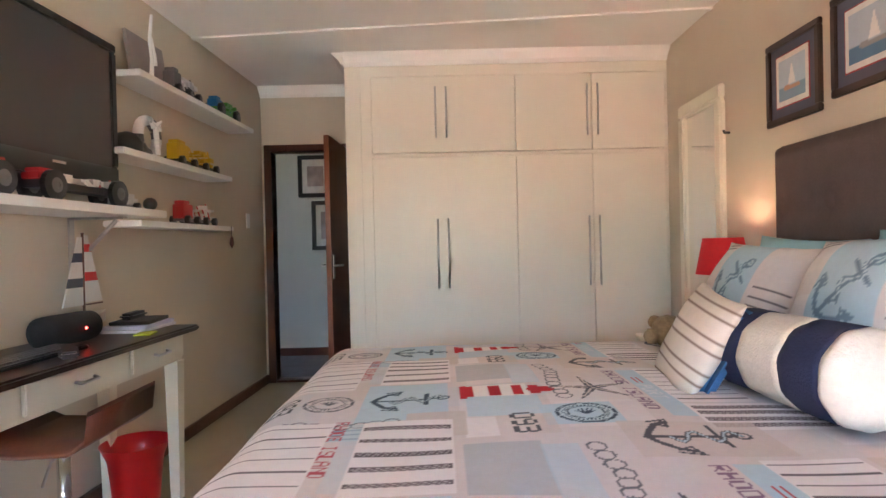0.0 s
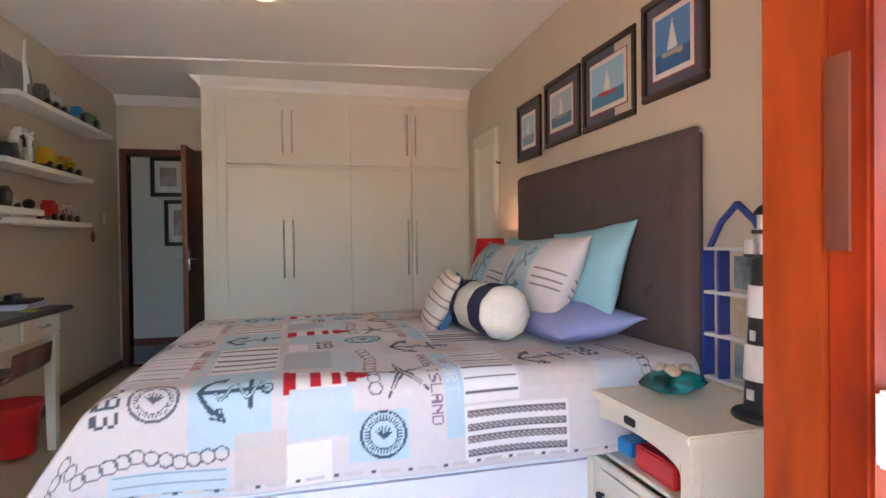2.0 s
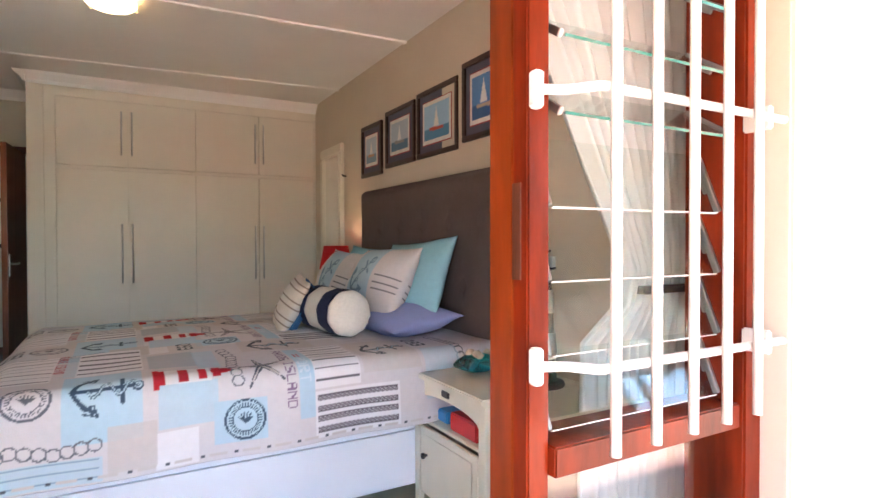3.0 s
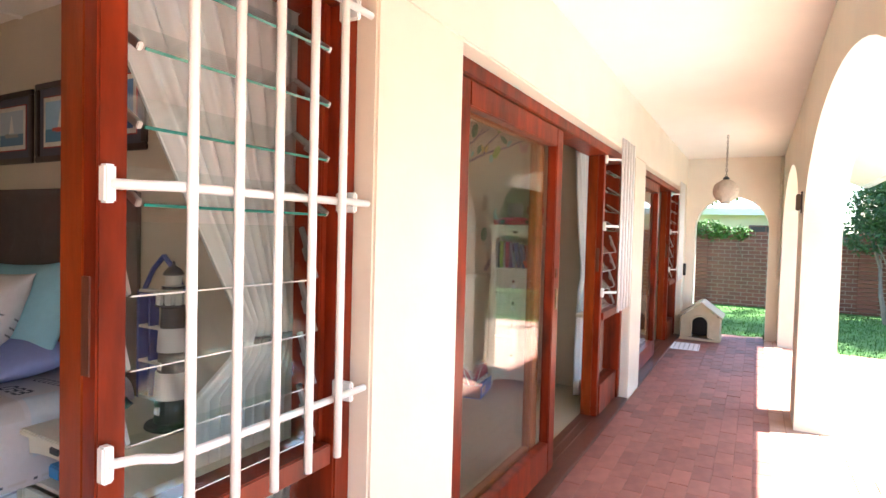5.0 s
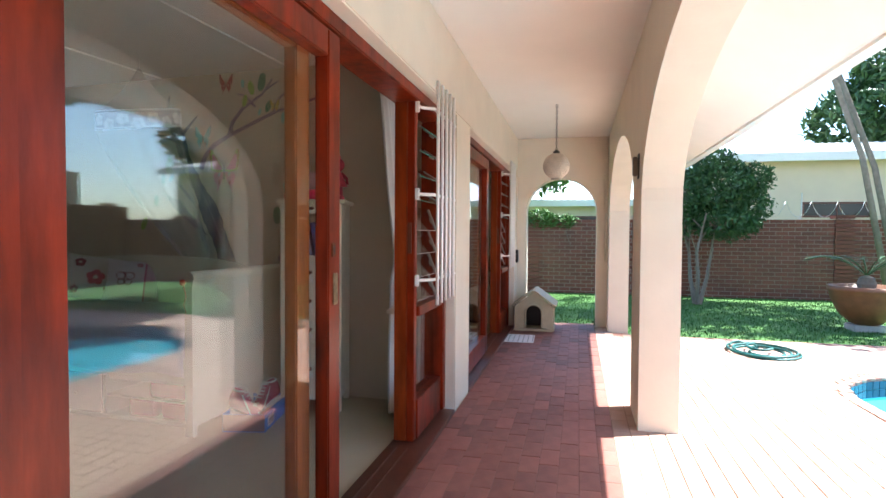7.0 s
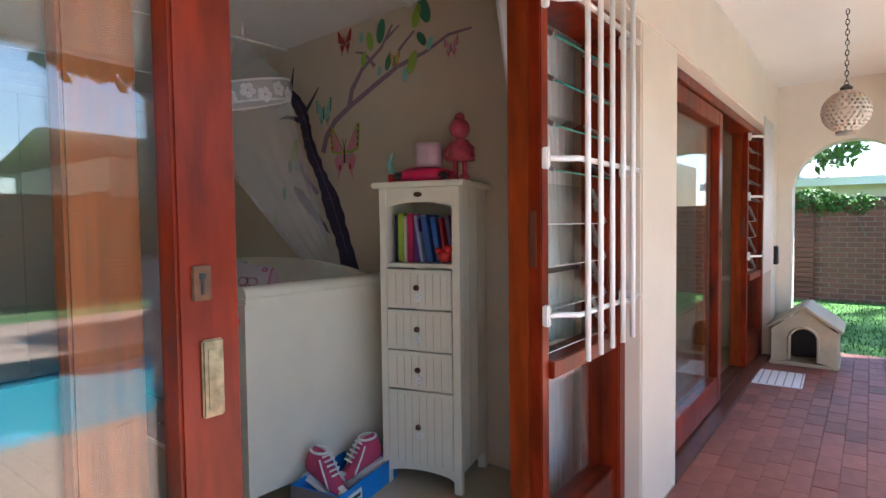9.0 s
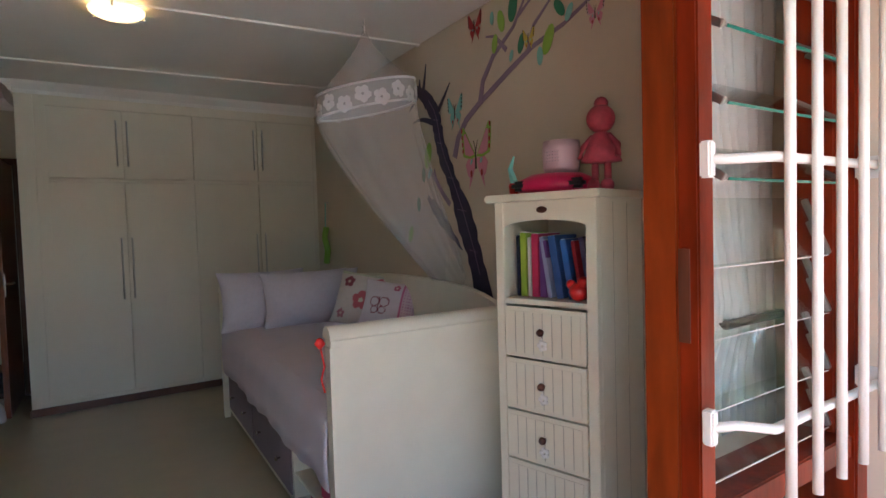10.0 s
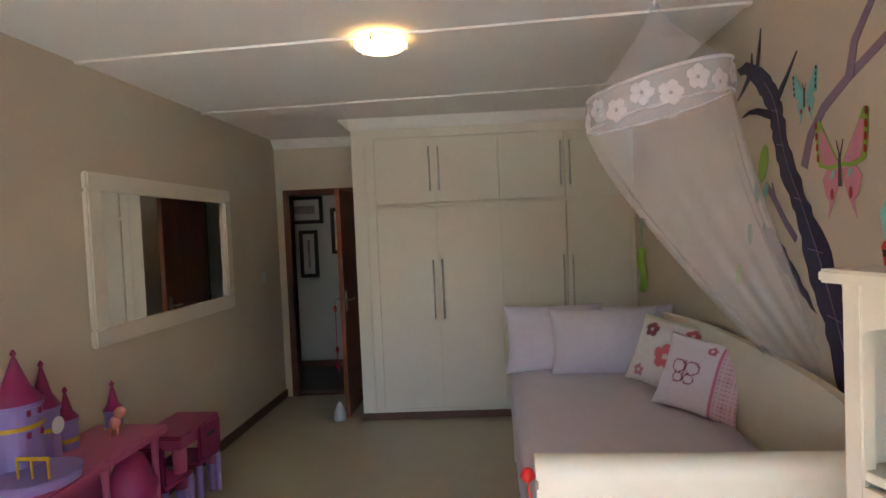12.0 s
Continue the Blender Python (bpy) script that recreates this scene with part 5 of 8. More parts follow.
# stool and bin
st = thing("bar_stool", pose(-0.46, 2.40, 0, 0, 0, 0), "brown bent-wood gas-lift stool with chrome stem", "stool")
bm = bmesh.new()
prof = [(-0.20, 0.72), (-0.19, 0.64), (-0.14, 0.605), (0.0, 0.60), (0.12, 0.605), (0.18, 0.63)]
for off in (0, 0.014):
    for x, z in prof:
        for y in (-0.19, 0.19):
            bm.verts.new((x, y, z + off))
bm.verts.ensure_lookup_table()
n = len(prof)
for k in range(n - 1):
    bm.faces.new([bm.verts[2 * k], bm.verts[2 * k + 1], bm.verts[2 * k + 3], bm.verts[2 * k + 2]])
    bm.faces.new([bm.verts[2 * n + 2 * k], bm.verts[2 * n + 2 * k + 2], bm.verts[2 * n + 2 * k + 3], bm.verts[2 * n + 2 * k + 1]])
    for s in (0, 1):
        bm.faces.new([bm.verts[2 * k + s], bm.verts[2 * k + 2 + s], bm.verts[2 * n + 2 * k + 2 + s], bm.verts[2 * n + 2 * k + s]])
bmesh.ops.recalc_face_normals(bm, faces=bm.faces)
part("seat", bm, DARKWOOD, st, "dark brown bent-wood seat", smooth=True).matrix_basis = pose(0, 0, 0, 0, 0, 180)
part("stem", lathe(bmesh.new(), [(0.028, 0.02), (0.028, 0.30), (0.02, 0.301), (0.02, 0.59), (0.05, 0.595)], 20), CHROME, st, "chrome gas-lift stem", smooth=True)
part("foot_plate", lathe(bmesh.new(), [(0.19, 0.0), (0.19, 0.008), (0.05, 0.03), (0.028, 0.05)], 32), CHROME, st, smooth=True)
part("lever", tube(bmesh.new(), [(0.02, 0, 0.57), (0.03, -0.10, 0.56), (0.03, -0.14, 0.50)], 0.005, 6), STEEL, st)
bn = thing("waste_bin", pose(-0.71, 3.27, 0), "red plastic waste bin with flared rim", "bin")
part("bucket", lathe(bmesh.new(), [(0.095, 0.0), (0.10, 0.005), (0.112, 0.14), (0.122, 0.22), (0.150, 0.285), (0.153, 0.29), (0.147, 0.287), (0.118, 0.22), (0.095, 0.02), (0.01, 0.015)], 36), RD, bn, smooth=True)

# ---- ceiling lamps (one in each bedroom, switched on) ----
LAMPGL = glow("lit_frosted_glass", (1.0, 0.70, 0.28), 0.42)


def ceiling_lamp(x, y):
    root = thing("ceiling_lamp", pose(x, y, CEIL), "frosted glass bowl ceiling lamp with steel clips, lit", "ceiling lamp", "ceiling lamps")
    prof = [(0.004, -0.078)] + [(0.132 * math.sin(t), -0.034 - 0.044 * math.cos(t)) for t in np.linspace(0.15, math.pi / 2, 9)] + [(0.130, -0.031), (0.122, -0.035)]
    part("bowl", lathe(bmesh.new(), prof, 40, cap=False), LAMPGL, root, smooth=True)
    part("back_plate", lathe(bmesh.new(), [(0.09, -0.026), (0.09, -0.001)], 32), WHITEMETAL, root)
    for i in range(3):
        t = i * 2.094 + 0.3
        part("clip", tube(bmesh.new(), [(0.11 * math.cos(t), 0.11 * math.sin(t), -0.02), (0.130 * math.cos(t), 0.130 * math.sin(t), -0.03), (0.136 * math.cos(t), 0.136 * math.sin(t), -0.055)], 0.006, 6), STEEL, root)
    return root


ceiling_lamp(0.68, 2.82)
ceiling_lamp(4.43, 2.75)

# ---- curtains ----


def curtain(x0, x1, y, z0, z1, n, amp, label, tie=None, material=None, pull=0.86, band=(-0.09, 0.16)):
    """A pleated curtain; tie: (height, x) where it is gathered aside."""
    bm = bmesh.new()
    cols, rows = n * 8, 24
    grid = []
    for j in range(rows + 1):
        z = z0 + (z1 - z0) * j / rows
        line = []
        for i in range(cols + 1):
            s = i / cols
            x = x0 + (x1 - x0) * s
            a = amp
            if tie:
                k = max(0.0, 1 - abs(z - tie[0]) / (z1 - tie[0])) if z > tie[0] else max(0.72, 1 - abs(z - tie[0]) / 0.45)
                x = x * (1 - pull * k) + (tie[1] + 0.05 * (s - 0.5)) * pull * k
            line.append(bm.verts.new((x, y + a * math.sin(2 * math.pi * n * s + 0.4 * math.sin(5 * z)) + 0.3 * a * math.sin(2 * math.pi * n * 2.3 * s), z)))
        grid.append(line)
    for a, b in zip(grid, grid[1:]):
        for i in range(cols):
            bm.faces.new((a[i], a[i + 1], b[i + 1], b[i]))
    root = thing("curtain", pose(0, 0, 0), label, "curtain", "curtains")
    c = part("cloth", bm, material or SHEER, root, smooth=True)
    m2 = c.modifiers.new("thickness", "SOLIDIFY")
    m2.thickness = 0.002
    if tie:
        part("tieback", boxes((tie[1] + band[0], tie[1] + band[1], y - 0.035, y + 0.035, tie[0] - 0.012, tie[0] + 0.012), bevel=0.005), BLACK, root, "dark tieback")
    return root


curtain(1.30, 2.30, 0.30, 0.05, 2.45, 11, 0.022, "white curtain tied back beside the louvre window", (1.09, 2.20), None, 0.80, (-0.19, 0.06))
curtain(5.26, 6.0, 0.26, 0.06, 2.45, 10, 0.020, "white curtain tied back behind the louvre window", (1.10, 5.92), None, 0.62, (-0.24, 0.09))
for x0, x1 in ((-1.0, 2.36), (2.70, 5.98)):
    cr = thing("curtain_rail", pose(0, 0, 0), "white curtain rail over the glass doors", "curtain rail", "curtain rails")
    part("rail", boxes((x0, x1, 0.27 if x0 < 0 else 0.235, 0.33 if x0 < 0 else 0.285, 2.45, 2.47), bevel=0.004), WHITEMETAL, cr)
    for x in (x0 + 0.1, (x0 + x1) / 2, x1 - 0.1):
        part("wall_bracket", boxes((x - 0.01, x + 0.01, FRONT1, 0.28, 2.452, 2.466)), WHITEMETAL, cr)

# passage pictures
for x0, x1, z0, z1, c in ((-0.80, -0.42, 1.74, 2.20, (0.45, 0.42, 0.38)), (-0.66, -0.30, 1.16, 1.70, (0.42, 0.45, 0.48)), (2.62, 3.10, 1.78, 2.12, (0.10, 0.10, 0.10)), (2.79, 3.02, 1.12, 1.70, (0.12, 0.12, 0.12)), (3.19, 3.60, 1.40, 1.96, (0.12, 0.12, 0.12))):
    root = thing("passage_picture", pose((x0 + x1) / 2, 6.80, (z0 + z1) / 2), "black framed picture on the passage wall", "picture", "passage pictures")
    w, h = (x1 - x0) / 2, (z1 - z0) / 2
    part("frame", boxes((-w, w, -0.025, 0, h - 0.045, h), (-w, w, -0.025, 0, -h, -h + 0.045), (-w, -w + 0.045, -0.025, 0, -h + 0.045, h - 0.045), (w - 0.045, w, -0.025, 0, -h + 0.045, h - 0.045), bevel=0.003), BLACK, root)
    part("mount", boxes((-w + 0.045, w - 0.045, -0.012, 0, -h + 0.045, h - 0.045)), LHW, root)
    part("picture_sheet", boxes((-w + 0.10, w - 0.10, -0.0145, -0.0122, -h + 0.12, h - 0.12)), mat("faded_picture", (0.35, 0.28, 0.26), 0.6, var=0.6, scale=9), root)

# ---- girl's bedroom ----
def RX(y):
    """Face of the wall with the tree sticker."""
    return 6.02 + (y - FRONT1) * 0.0534


RSKEW = -3.06
DRAWERFRONT = mat("mauve_drawer_paint", (0.26, 0.20, 0.22), 0.5, var=0.08, scale=8)
PINKCL = mat("pink_box", (0.45, 0.04, 0.13), 0.5, var=0.2, scale=30)
SILVER = mat("silver_knob", (0.6, 0.58, 0.55), 0.25, metal=1.0, var=0.05)

# daybed along the wall, drawers towards the room
X0, X1, Y0, Y1 = 4.97, 6.00, 1.36, 3.85
BEDM = pose(4.97, 1.36, 0, 0, 0, -3.1) @ pose(-4.97, -1.36, 0)
db = thing("daybed", BEDM, "white painted daybed with drawers and high curved ends", "daybed")


def end_panel(name, y0, y1, top):
    bm = boxes((X0, X1, y0, y1, 0.06, top - 0.055), bevel=0.006)
    # scrolled top rail
    n = 14
    prof = [((y0 + y1) / 2 + 0.045 * math.cos(math.pi * k / n), top - 0.055 + 0.05 * math.sin(math.pi * k / n)) for k in range(n + 1)]
    a = [bm.verts.new((X0 - 0.012, y, z)) for y, z in prof]
    b = [bm.verts.new((X1, y, z)) for y, z in prof]
    for i in range(n):
        bm.faces.new((a[i], a[i + 1], b[i + 1], b[i]))
    bm.faces.new((a[-1], a[0], b[0], b[-1]))
    bm.faces.new(a[::-1]), bm.faces.new(b)
    box(bm, X0 - 0.006, X1, y0 - 0.008, y1 + 0.008, top - 0.085, top - 0.06)
    box(bm, X0 - 0.01, X0 + 0.03, y0 - 0.006, y1 + 0.006, 0.0, top - 0.086)
    bmesh.ops.recalc_face_normals(bm, faces=bm.faces)
    return smooth_edges(part(name, bm, FURN, db))


end_panel("foot_panel", Y0, Y0 + 0.045, 1.04)
end_panel("head_panel", Y1 - 0.045, Y1, 1.00)
# back board with a sweeping top
bm = bmesh.new()
n = 24
top = []
for k in range(n + 1):
    s = k / n
    y = Y0 + 0.045 + (Y1 - Y0 - 0.09) * s
    z = 1.02 - 0.10 * math.exp(-((s - 0.0) / 0.12) ** 2) + 0.06 * math.sin(math.pi * s)
    top.append((y, z))
for x in (X1 - 0.05, X1 - 0.012):
    for y, z in top:
        bm.verts.new((x, y, 0.1)), bm.verts.new((x, y, z))
bm.verts.ensure_lookup_table()
w = 2 * (n + 1)
for k in range(n):
    a, b = 2 * k, 2 * k + 2
    bm.faces.new([bm.verts[i] for i in (a, a + 1, b + 1, b)])
    bm.faces.new([bm.verts[w + i] for i in (a, b, b + 1, a + 1)])
    bm.faces.new([bm.verts[i] for i in (a + 1, w + a + 1, w + b + 1, b + 1)])
bmesh.ops.recalc_face_normals(bm, faces=bm.faces)
part("back_board", bm, FURN, db)
part("side_rail", boxes((X0 + 0.03, X0 + 0.055, Y0 + 0.045, Y1 - 0.045, 0.34, 0.47), (X0 + 0.055, X1 - 0.05, Y0 + 0.045, Y1 - 0.045, 0.30, 0.36), (X0 + 0.03, X0 + 0.055, Y0 + 0.045, Y1 - 0.045, 0.04, 0.07), (X0 + 0.055, X1 - 0.05, Y0 + 0.045, Y1 - 0.045, 0.04, 0.06), bevel=0.003), FURN, db)
for ya, yb, kind in ((Y0 + 0.06, Y0 + 0.72, 0), (Y0 + 0.75, Y0 + 1.60, 1), (Y0 + 1.63, Y1 - 0.06, 1)):
    part("divider", boxes((X0 + 0.03, X0 + 0.5, yb, yb + 0.025, 0.07, 0.33)), FURN, db)
    if kind:
        d = part("drawer", boxes((X0 + 0.022, X0 + 0.04, ya, yb - 0.005, 0.075, 0.333), bevel=0.004), DRAWERFRONT, db, "mauve drawer front")
        for y in (ya + 0.2, yb - 0.2):
            part("knob", lathe(bmesh.new(), [(0.005, 0), (0.006, 0.012), (0.015, 0.02), (0.010, 0.028), (0.002, 0.03)], 12), SILVER, d, "silver knob", smooth=True, m=pose(X0 + 0.022, y, 0.2, 0, -90, 0))
    else:
        part("shelf", boxes((X0 + 0.035, X0 + 0.45, ya, yb, 0.19, 0.205)), FURN, db)
for y, z, l in ((1.55, 0.071, 0.22), (1.82, 0.071, 0.2), (1.60, 0.206, 0.3)):
    tagged(part("storage_box", boxes((5.03, 5.25, y - l / 2, y + l / 2, z, z + 0.10), bevel=0.008), PINKCL, m=BEDM), "pink storage box in the daybed shelf", "box", "storage boxes", "thing")

mt = bmesh.new()
box(mt, X0 + 0.02, X1 - 0.055, Y0 + 0.05, Y1 - 0.05, 0.475, 0.68, bevel=0.05)
tagged(part("mattress", mt, LILAC, m=BEDM), "thick mattress in a pale lilac fitted sheet", "mattress", kind="thing")
sh = bmesh.new()
rows, cols = 10, 60
grid = []
for j in range(rows + 1):
    s = j / rows
    line = []
    for i in range(cols + 1):
        y = Y0 + 0.06 + (Y1 - Y0 - 0.12) * i / cols
        if s < 0.55:
            x, z = X0 + 0.94 - 0.94 * s / 0.55, 0.688 - 0.012 * (s / 0.55) ** 6
        else:
            q = (s - 0.55) / 0.45
            x, z = X0 - 0.002 - 0.012 * math.sin(q * 2.5) - 0.006 * math.sin(0.9 * i) * q, 0.676 - 0.30 * q + 0.012 * math.sin(i * 0.31) * q
        line.append(sh.verts.new((x, y, z + 0.003 * math.sin(i * 0.7 + j))))
    grid.append(line)
for a, b in zip(grid, grid[1:]):
    for i in range(cols):
        sh.faces.new((a[i], b[i], b[i + 1], a[i + 1]))
so = tagged(part("bed_sheet", sh, LILAC, smooth=True, m=BEDM), "pale lilac sheet hanging over the daybed's side", "sheet", kind="thing")
mm = so.modifiers.new("thickness", "SOLIDIFY")
mm.thickness = 0.005

LIL = (0.62, 0.57, 0.63)
pillow("bed_pillow", 0.68, 0.43, 0.20, plain(LIL), pose(5.66, 3.50, 0.885, -16, 0, -6), "plain pale lilac pillow on the daybed", 7)
pillow("bed_pillow", 0.66, 0.45, 0.20, plain(LIL), pose(5.38, 3.66, 0.885, -14, 0, -2), "plain pale lilac pillow on the daybed", 8)
pillow("bed_pillow", 0.66, 0.38, 0.17, plain(LIL), pose(5.84, 3.70, 0.89, -10, 0, -10), "plain pale lilac pillow on the daybed", 9)


def petals(p, a, b, r, col, n=5):
    for i in range(n):
        t = i * 2 * math.pi / n + 0.3
        p.disc(a + r * 0.6 * math.cos(t), b + r * 0.6 * math.sin(t), r * 0.42, col)
    p.disc(a, b, r * 0.25, (0.7, 0.6, 0.5))


def flower_print(p):
    p.rect(-9, 9, -9, 9, (0.66, 0.60, 0.57))
    petals(p, 0.02, -0.02, 0.07, (0.58, 0.14, 0.17)), petals(p, -0.11, 0.11, 0.045, (0.30, 0.09, 0.12))
    petals(p, 0.12, 0.13, 0.04, (0.52, 0.14, 0.18)), petals(p, 0.13, -0.12, 0.045, (0.32, 0.10, 0.14)), petals(p, -0.12, -0.13, 0.035, (0.45, 0.2, 0.25))
    p.thin(-0.2, 0.2, 0.17, 0.20, 2, (0.4, 0.5, 0.3))


def butterfly_print(p):
    p.rect(-9, 9, -9, 9, (0.66, 0.58, 0.62)), p.rect(0.09, 9, -9, 9, (0.62, 0.45, 0.50))
    p.put((p.a > 0.10) & (np.mod(p.a, 0.02) < 0.008) & (np.mod(p.b, 0.02) < 0.008), (0.45, 0.22, 0.3))
    p.rect(0.078, 0.092, -9, 9, (0.55, 0.16, 0.28))
    for s in (-1, 1):
        p.ring(-0.06 + s * 0.035, 0.02, 0.032, 0.007, (0.28, 0.06, 0.10)), p.ring(-0.06 + s * 0.028, -0.035, 0.024, 0.007, (0.28, 0.06, 0.10))
    p.line([(-0.06, -0.05), (-0.06, 0.05)], 0.008, (0.2, 0.05, 0.08)), petals(p, 0.04, 0.13, 0.025, (0.45, 0.12, 0.2))


pillow("flower_cushion", 0.42, 0.40, 0.14, flower_print, pose(5.90, 3.04, 0.89, -24, 8, -50), "white cushion with red and pink flowers", 10)
pillow("butterfly_cushion", 0.42, 0.38, 0.13, butterfly_print, pose(5.92, 2.66, 0.865, -26, 6, -50), "pale pink cushion with a butterfly outline", 11)
bl = thing("red_loop_ornament", pose(4.955, 1.42, 0.92), "red beaded loop hanging on the daybed's corner", "ornament")
part("loop", tube(bmesh.new(), [(0, 0.0, 0.06), (-0.012, -0.02, 0.02), (-0.004, -0.03, -0.04), (-0.015, -0.02, -0.09), (-0.006, -0.03, -0.14)], 0.0038, 6), RD, bl)
part("heart", lathe(bmesh.new(), [(0.004, -0.02), (0.022, 0.0), (0.012, 0.02), (0.003, 0.024)], 12, (-0.012, -0.01, 0.045)), RD, bl, smooth=True)

# ---- bed canopy ----
NET = bpy.data.materials.new("white_net")
NET.use_nodes = True
_n, _l = NET.node_tree.nodes, NET.node_tree.links
_d, _t, _mx = _n.new("ShaderNodeBsdfDiffuse"), _n.new("ShaderNodeBsdfTransparent"), _n.new("ShaderNodeMixShader")
_d.inputs[0].default_value = (0.92, 0.90, 0.93, 1)
_w = _n.new("ShaderNodeTexNoise")
_w.inputs["Scale"].default_value = 6
_mr = _n.new("ShaderNodeMapRange")
_mr.inputs["To Min"].default_value, _mr.inputs["To Max"].default_value = 0.10, 0.30
_l.new(_w.outputs[0], _mr.inputs[0]), _l.new(_mr.outputs[0], _mx.inputs[0])
_l.new(_t.outputs[0], _mx.inputs[1]), _l.new(_d.outputs[0], _mx.inputs[2])
_l.new(_mx.outputs[0], _n["Material Output"].inputs[0])
NETBAND = NET.copy()
NETBAND.name = "white_net_band"
NETBAND.node_tree.nodes["Map Range"].inputs["To Min"].default_value, NETBAND.node_tree.nodes["Map Range"].inputs["To Max"].default_value = 0.40, 0.52

can = thing("bed_canopy", pose(5.635, 2.33, 0), "white net bed canopy with flower band, hung from the ceiling", "bed canopy")
TILTC = 0.30


def canopy_ring(r, z, ripple=0.0, lean=(0, 0), n=96, squash=1.0):
    out = []
    for i in range(n):
        t = 2 * math.pi * i / n
        rr = r * (1 + ripple * math.sin(14 * t) + 0.5 * ripple * math.sin(9 * t + 1))
        x, y = rr * math.cos(t) * squash, rr * math.sin(t)
        out.append((x + lean[0], y + lean[1], z + TILTC * x * 0.7))
    return out


def skin(rings):
    bm = bmesh.new()
    rows = [[bm.verts.new(p) for p in r] for r in rings]
    for a, b in zip(rows, rows[1:]):
        for i in range(len(a)):
            j = (i + 1) % len(a)
            bm.faces.new((a[i], a[j], b[j], b[i]))
    return bm


cone = [canopy_ring(0.012 + 0.265 * s ** 1.35, 2.53 - 0.33 * s, 0.012) for s in np.linspace(0, 1, 10)]
part("top_cone", skin(cone), NET, can, smooth=True)
part("flower_band", skin([canopy_ring(0.279, 2.20), canopy_ring(0.284, 2.15), canopy_ring(0.285, 2.08)]), NETBAND, can, smooth=True)
for z in (2.205, 2.08):
    rg_ = canopy_ring(0.283, z, n=48)
    part("hoop", tube(bmesh.new(), rg_ + rg_[:1], 0.007, 6), WHITECLOTH, can, smooth=True)


def drape(s):
    z = 2.08 - 1.06 * s
    pull = s ** 1.25
    return canopy_ring(0.283 * (1 - 0.62 * pull), z, 0.025 + 0.09 * s, (0.50 * pull, -0.14 * pull), squash=1 - 0.3 * pull)


part("hanging_net", skin([drape(s) for s in np.linspace(0, 1, 22)]), NET, can, smooth=True)
for i in range(18):
    t = 2 * math.pi * i / 18
    bm = bmesh.new()
    for k in range(5):
        q = 2 * math.pi * k / 5 + 0.2 * i
        bmesh.ops.create_icosphere(bm, subdivisions=1, radius=0.023, matrix=Matrix.Translation((0.004, 0.027 * math.cos(q), 0.027 * math.sin(q))) @ Matrix.Diagonal((0.15, 1, 1, 1)))
    part("cloth_flower", bm, WHITECLOTH, can, m=pose(0.287 * math.cos(t), 0.287 * math.sin(t), 2.125 + TILTC * 0.7 * 0.287 * math.cos(t) + 0.016 * (-1) ** i, 0, 0, math.degrees(t)))
part("cord", tube(bmesh.new(), [(0, 0, 2.52), (0, 0, 2.56)], 0.005, 6), WHITECLOTH, can)
hk = tagged(part("ceiling_hook", tube(bmesh.new(), [(5.635, 2.33, 2.60), (5.635, 2.33, 2.575), (5.647, 2.33, 2.565), (5.635, 2.33, 2.555), (5.625, 2.33, 2.562)], 0.004, 6), STEEL), "small steel ceiling hook", "hook", kind="thing")

# ---- tree sticker on the wall: flat vinyl shapes ----
def on_wall(y, z, lift=0.0):
    return (RX(y) - 0.002 - lift, y, z)


def vinyl(name, col, root):
    def f(pts, lift=0.0, nm=name):
        bm = bmesh.new()
        a = [bm.verts.new(on_wall(y, z, 0.0015 + lift)) for y, z in pts]
        b = [bm.verts.new(on_wall(y, z, lift)) for y, z in pts]
        bm.faces.new(a), bm.faces.new(b[::-1])
        for i in range(len(pts)):
            j = (i + 1) % len(pts)
            bm.faces.new((a[j], a[i], b[i], b[j]))
        bmesh.ops.recalc_face_normals(bm, faces=bm.faces)
        return part(nm, bm, VINYL[col], root)
    return f


VINYL = {k: mat("vinyl_" + k, c, 0.45, var=0.15, scale=9) for k, c in dict(trunk=(0.030, 0.022, 0.060), mauve=(0.24, 0.17, 0.25), green=(0.03, 0.20, 0.10), lime=(0.28, 0.48, 0.06), teal=(0.22, 0.55, 0.50), pink=(0.62, 0.24, 0.33), rose=(0.55, 0.42, 0.46), red=(0.35, 0.015, 0.02), yellow=(0.55, 0.42, 0.05), dark=(0.05, 0.03, 0.03)).items()}
tree = thing("tree_wall_sticker", pose(0, 0, 0), "purple tree wall sticker with leaves and butterflies", "wall sticker")


def ribbon(pts, w0, w1):
    """An outline round a line of points whose width goes from w0 to w1."""
    L, R = [], []
    for k, (y, z) in enumerate(pts):
        a, b = pts[max(k - 1, 0)], pts[min(k + 1, len(pts) - 1)]
        dy, dz = b[0] - a[0], b[1] - a[1]
        d = math.hypot(dy, dz) or 1
        w = (w0 + (w1 - w0) * k / (len(pts) - 1)) / 2
        L.append((y - dz / d * w, z + dy / d * w)), R.append((y + dz / d * w, z - dy / d * w))
    return L + R[::-1]


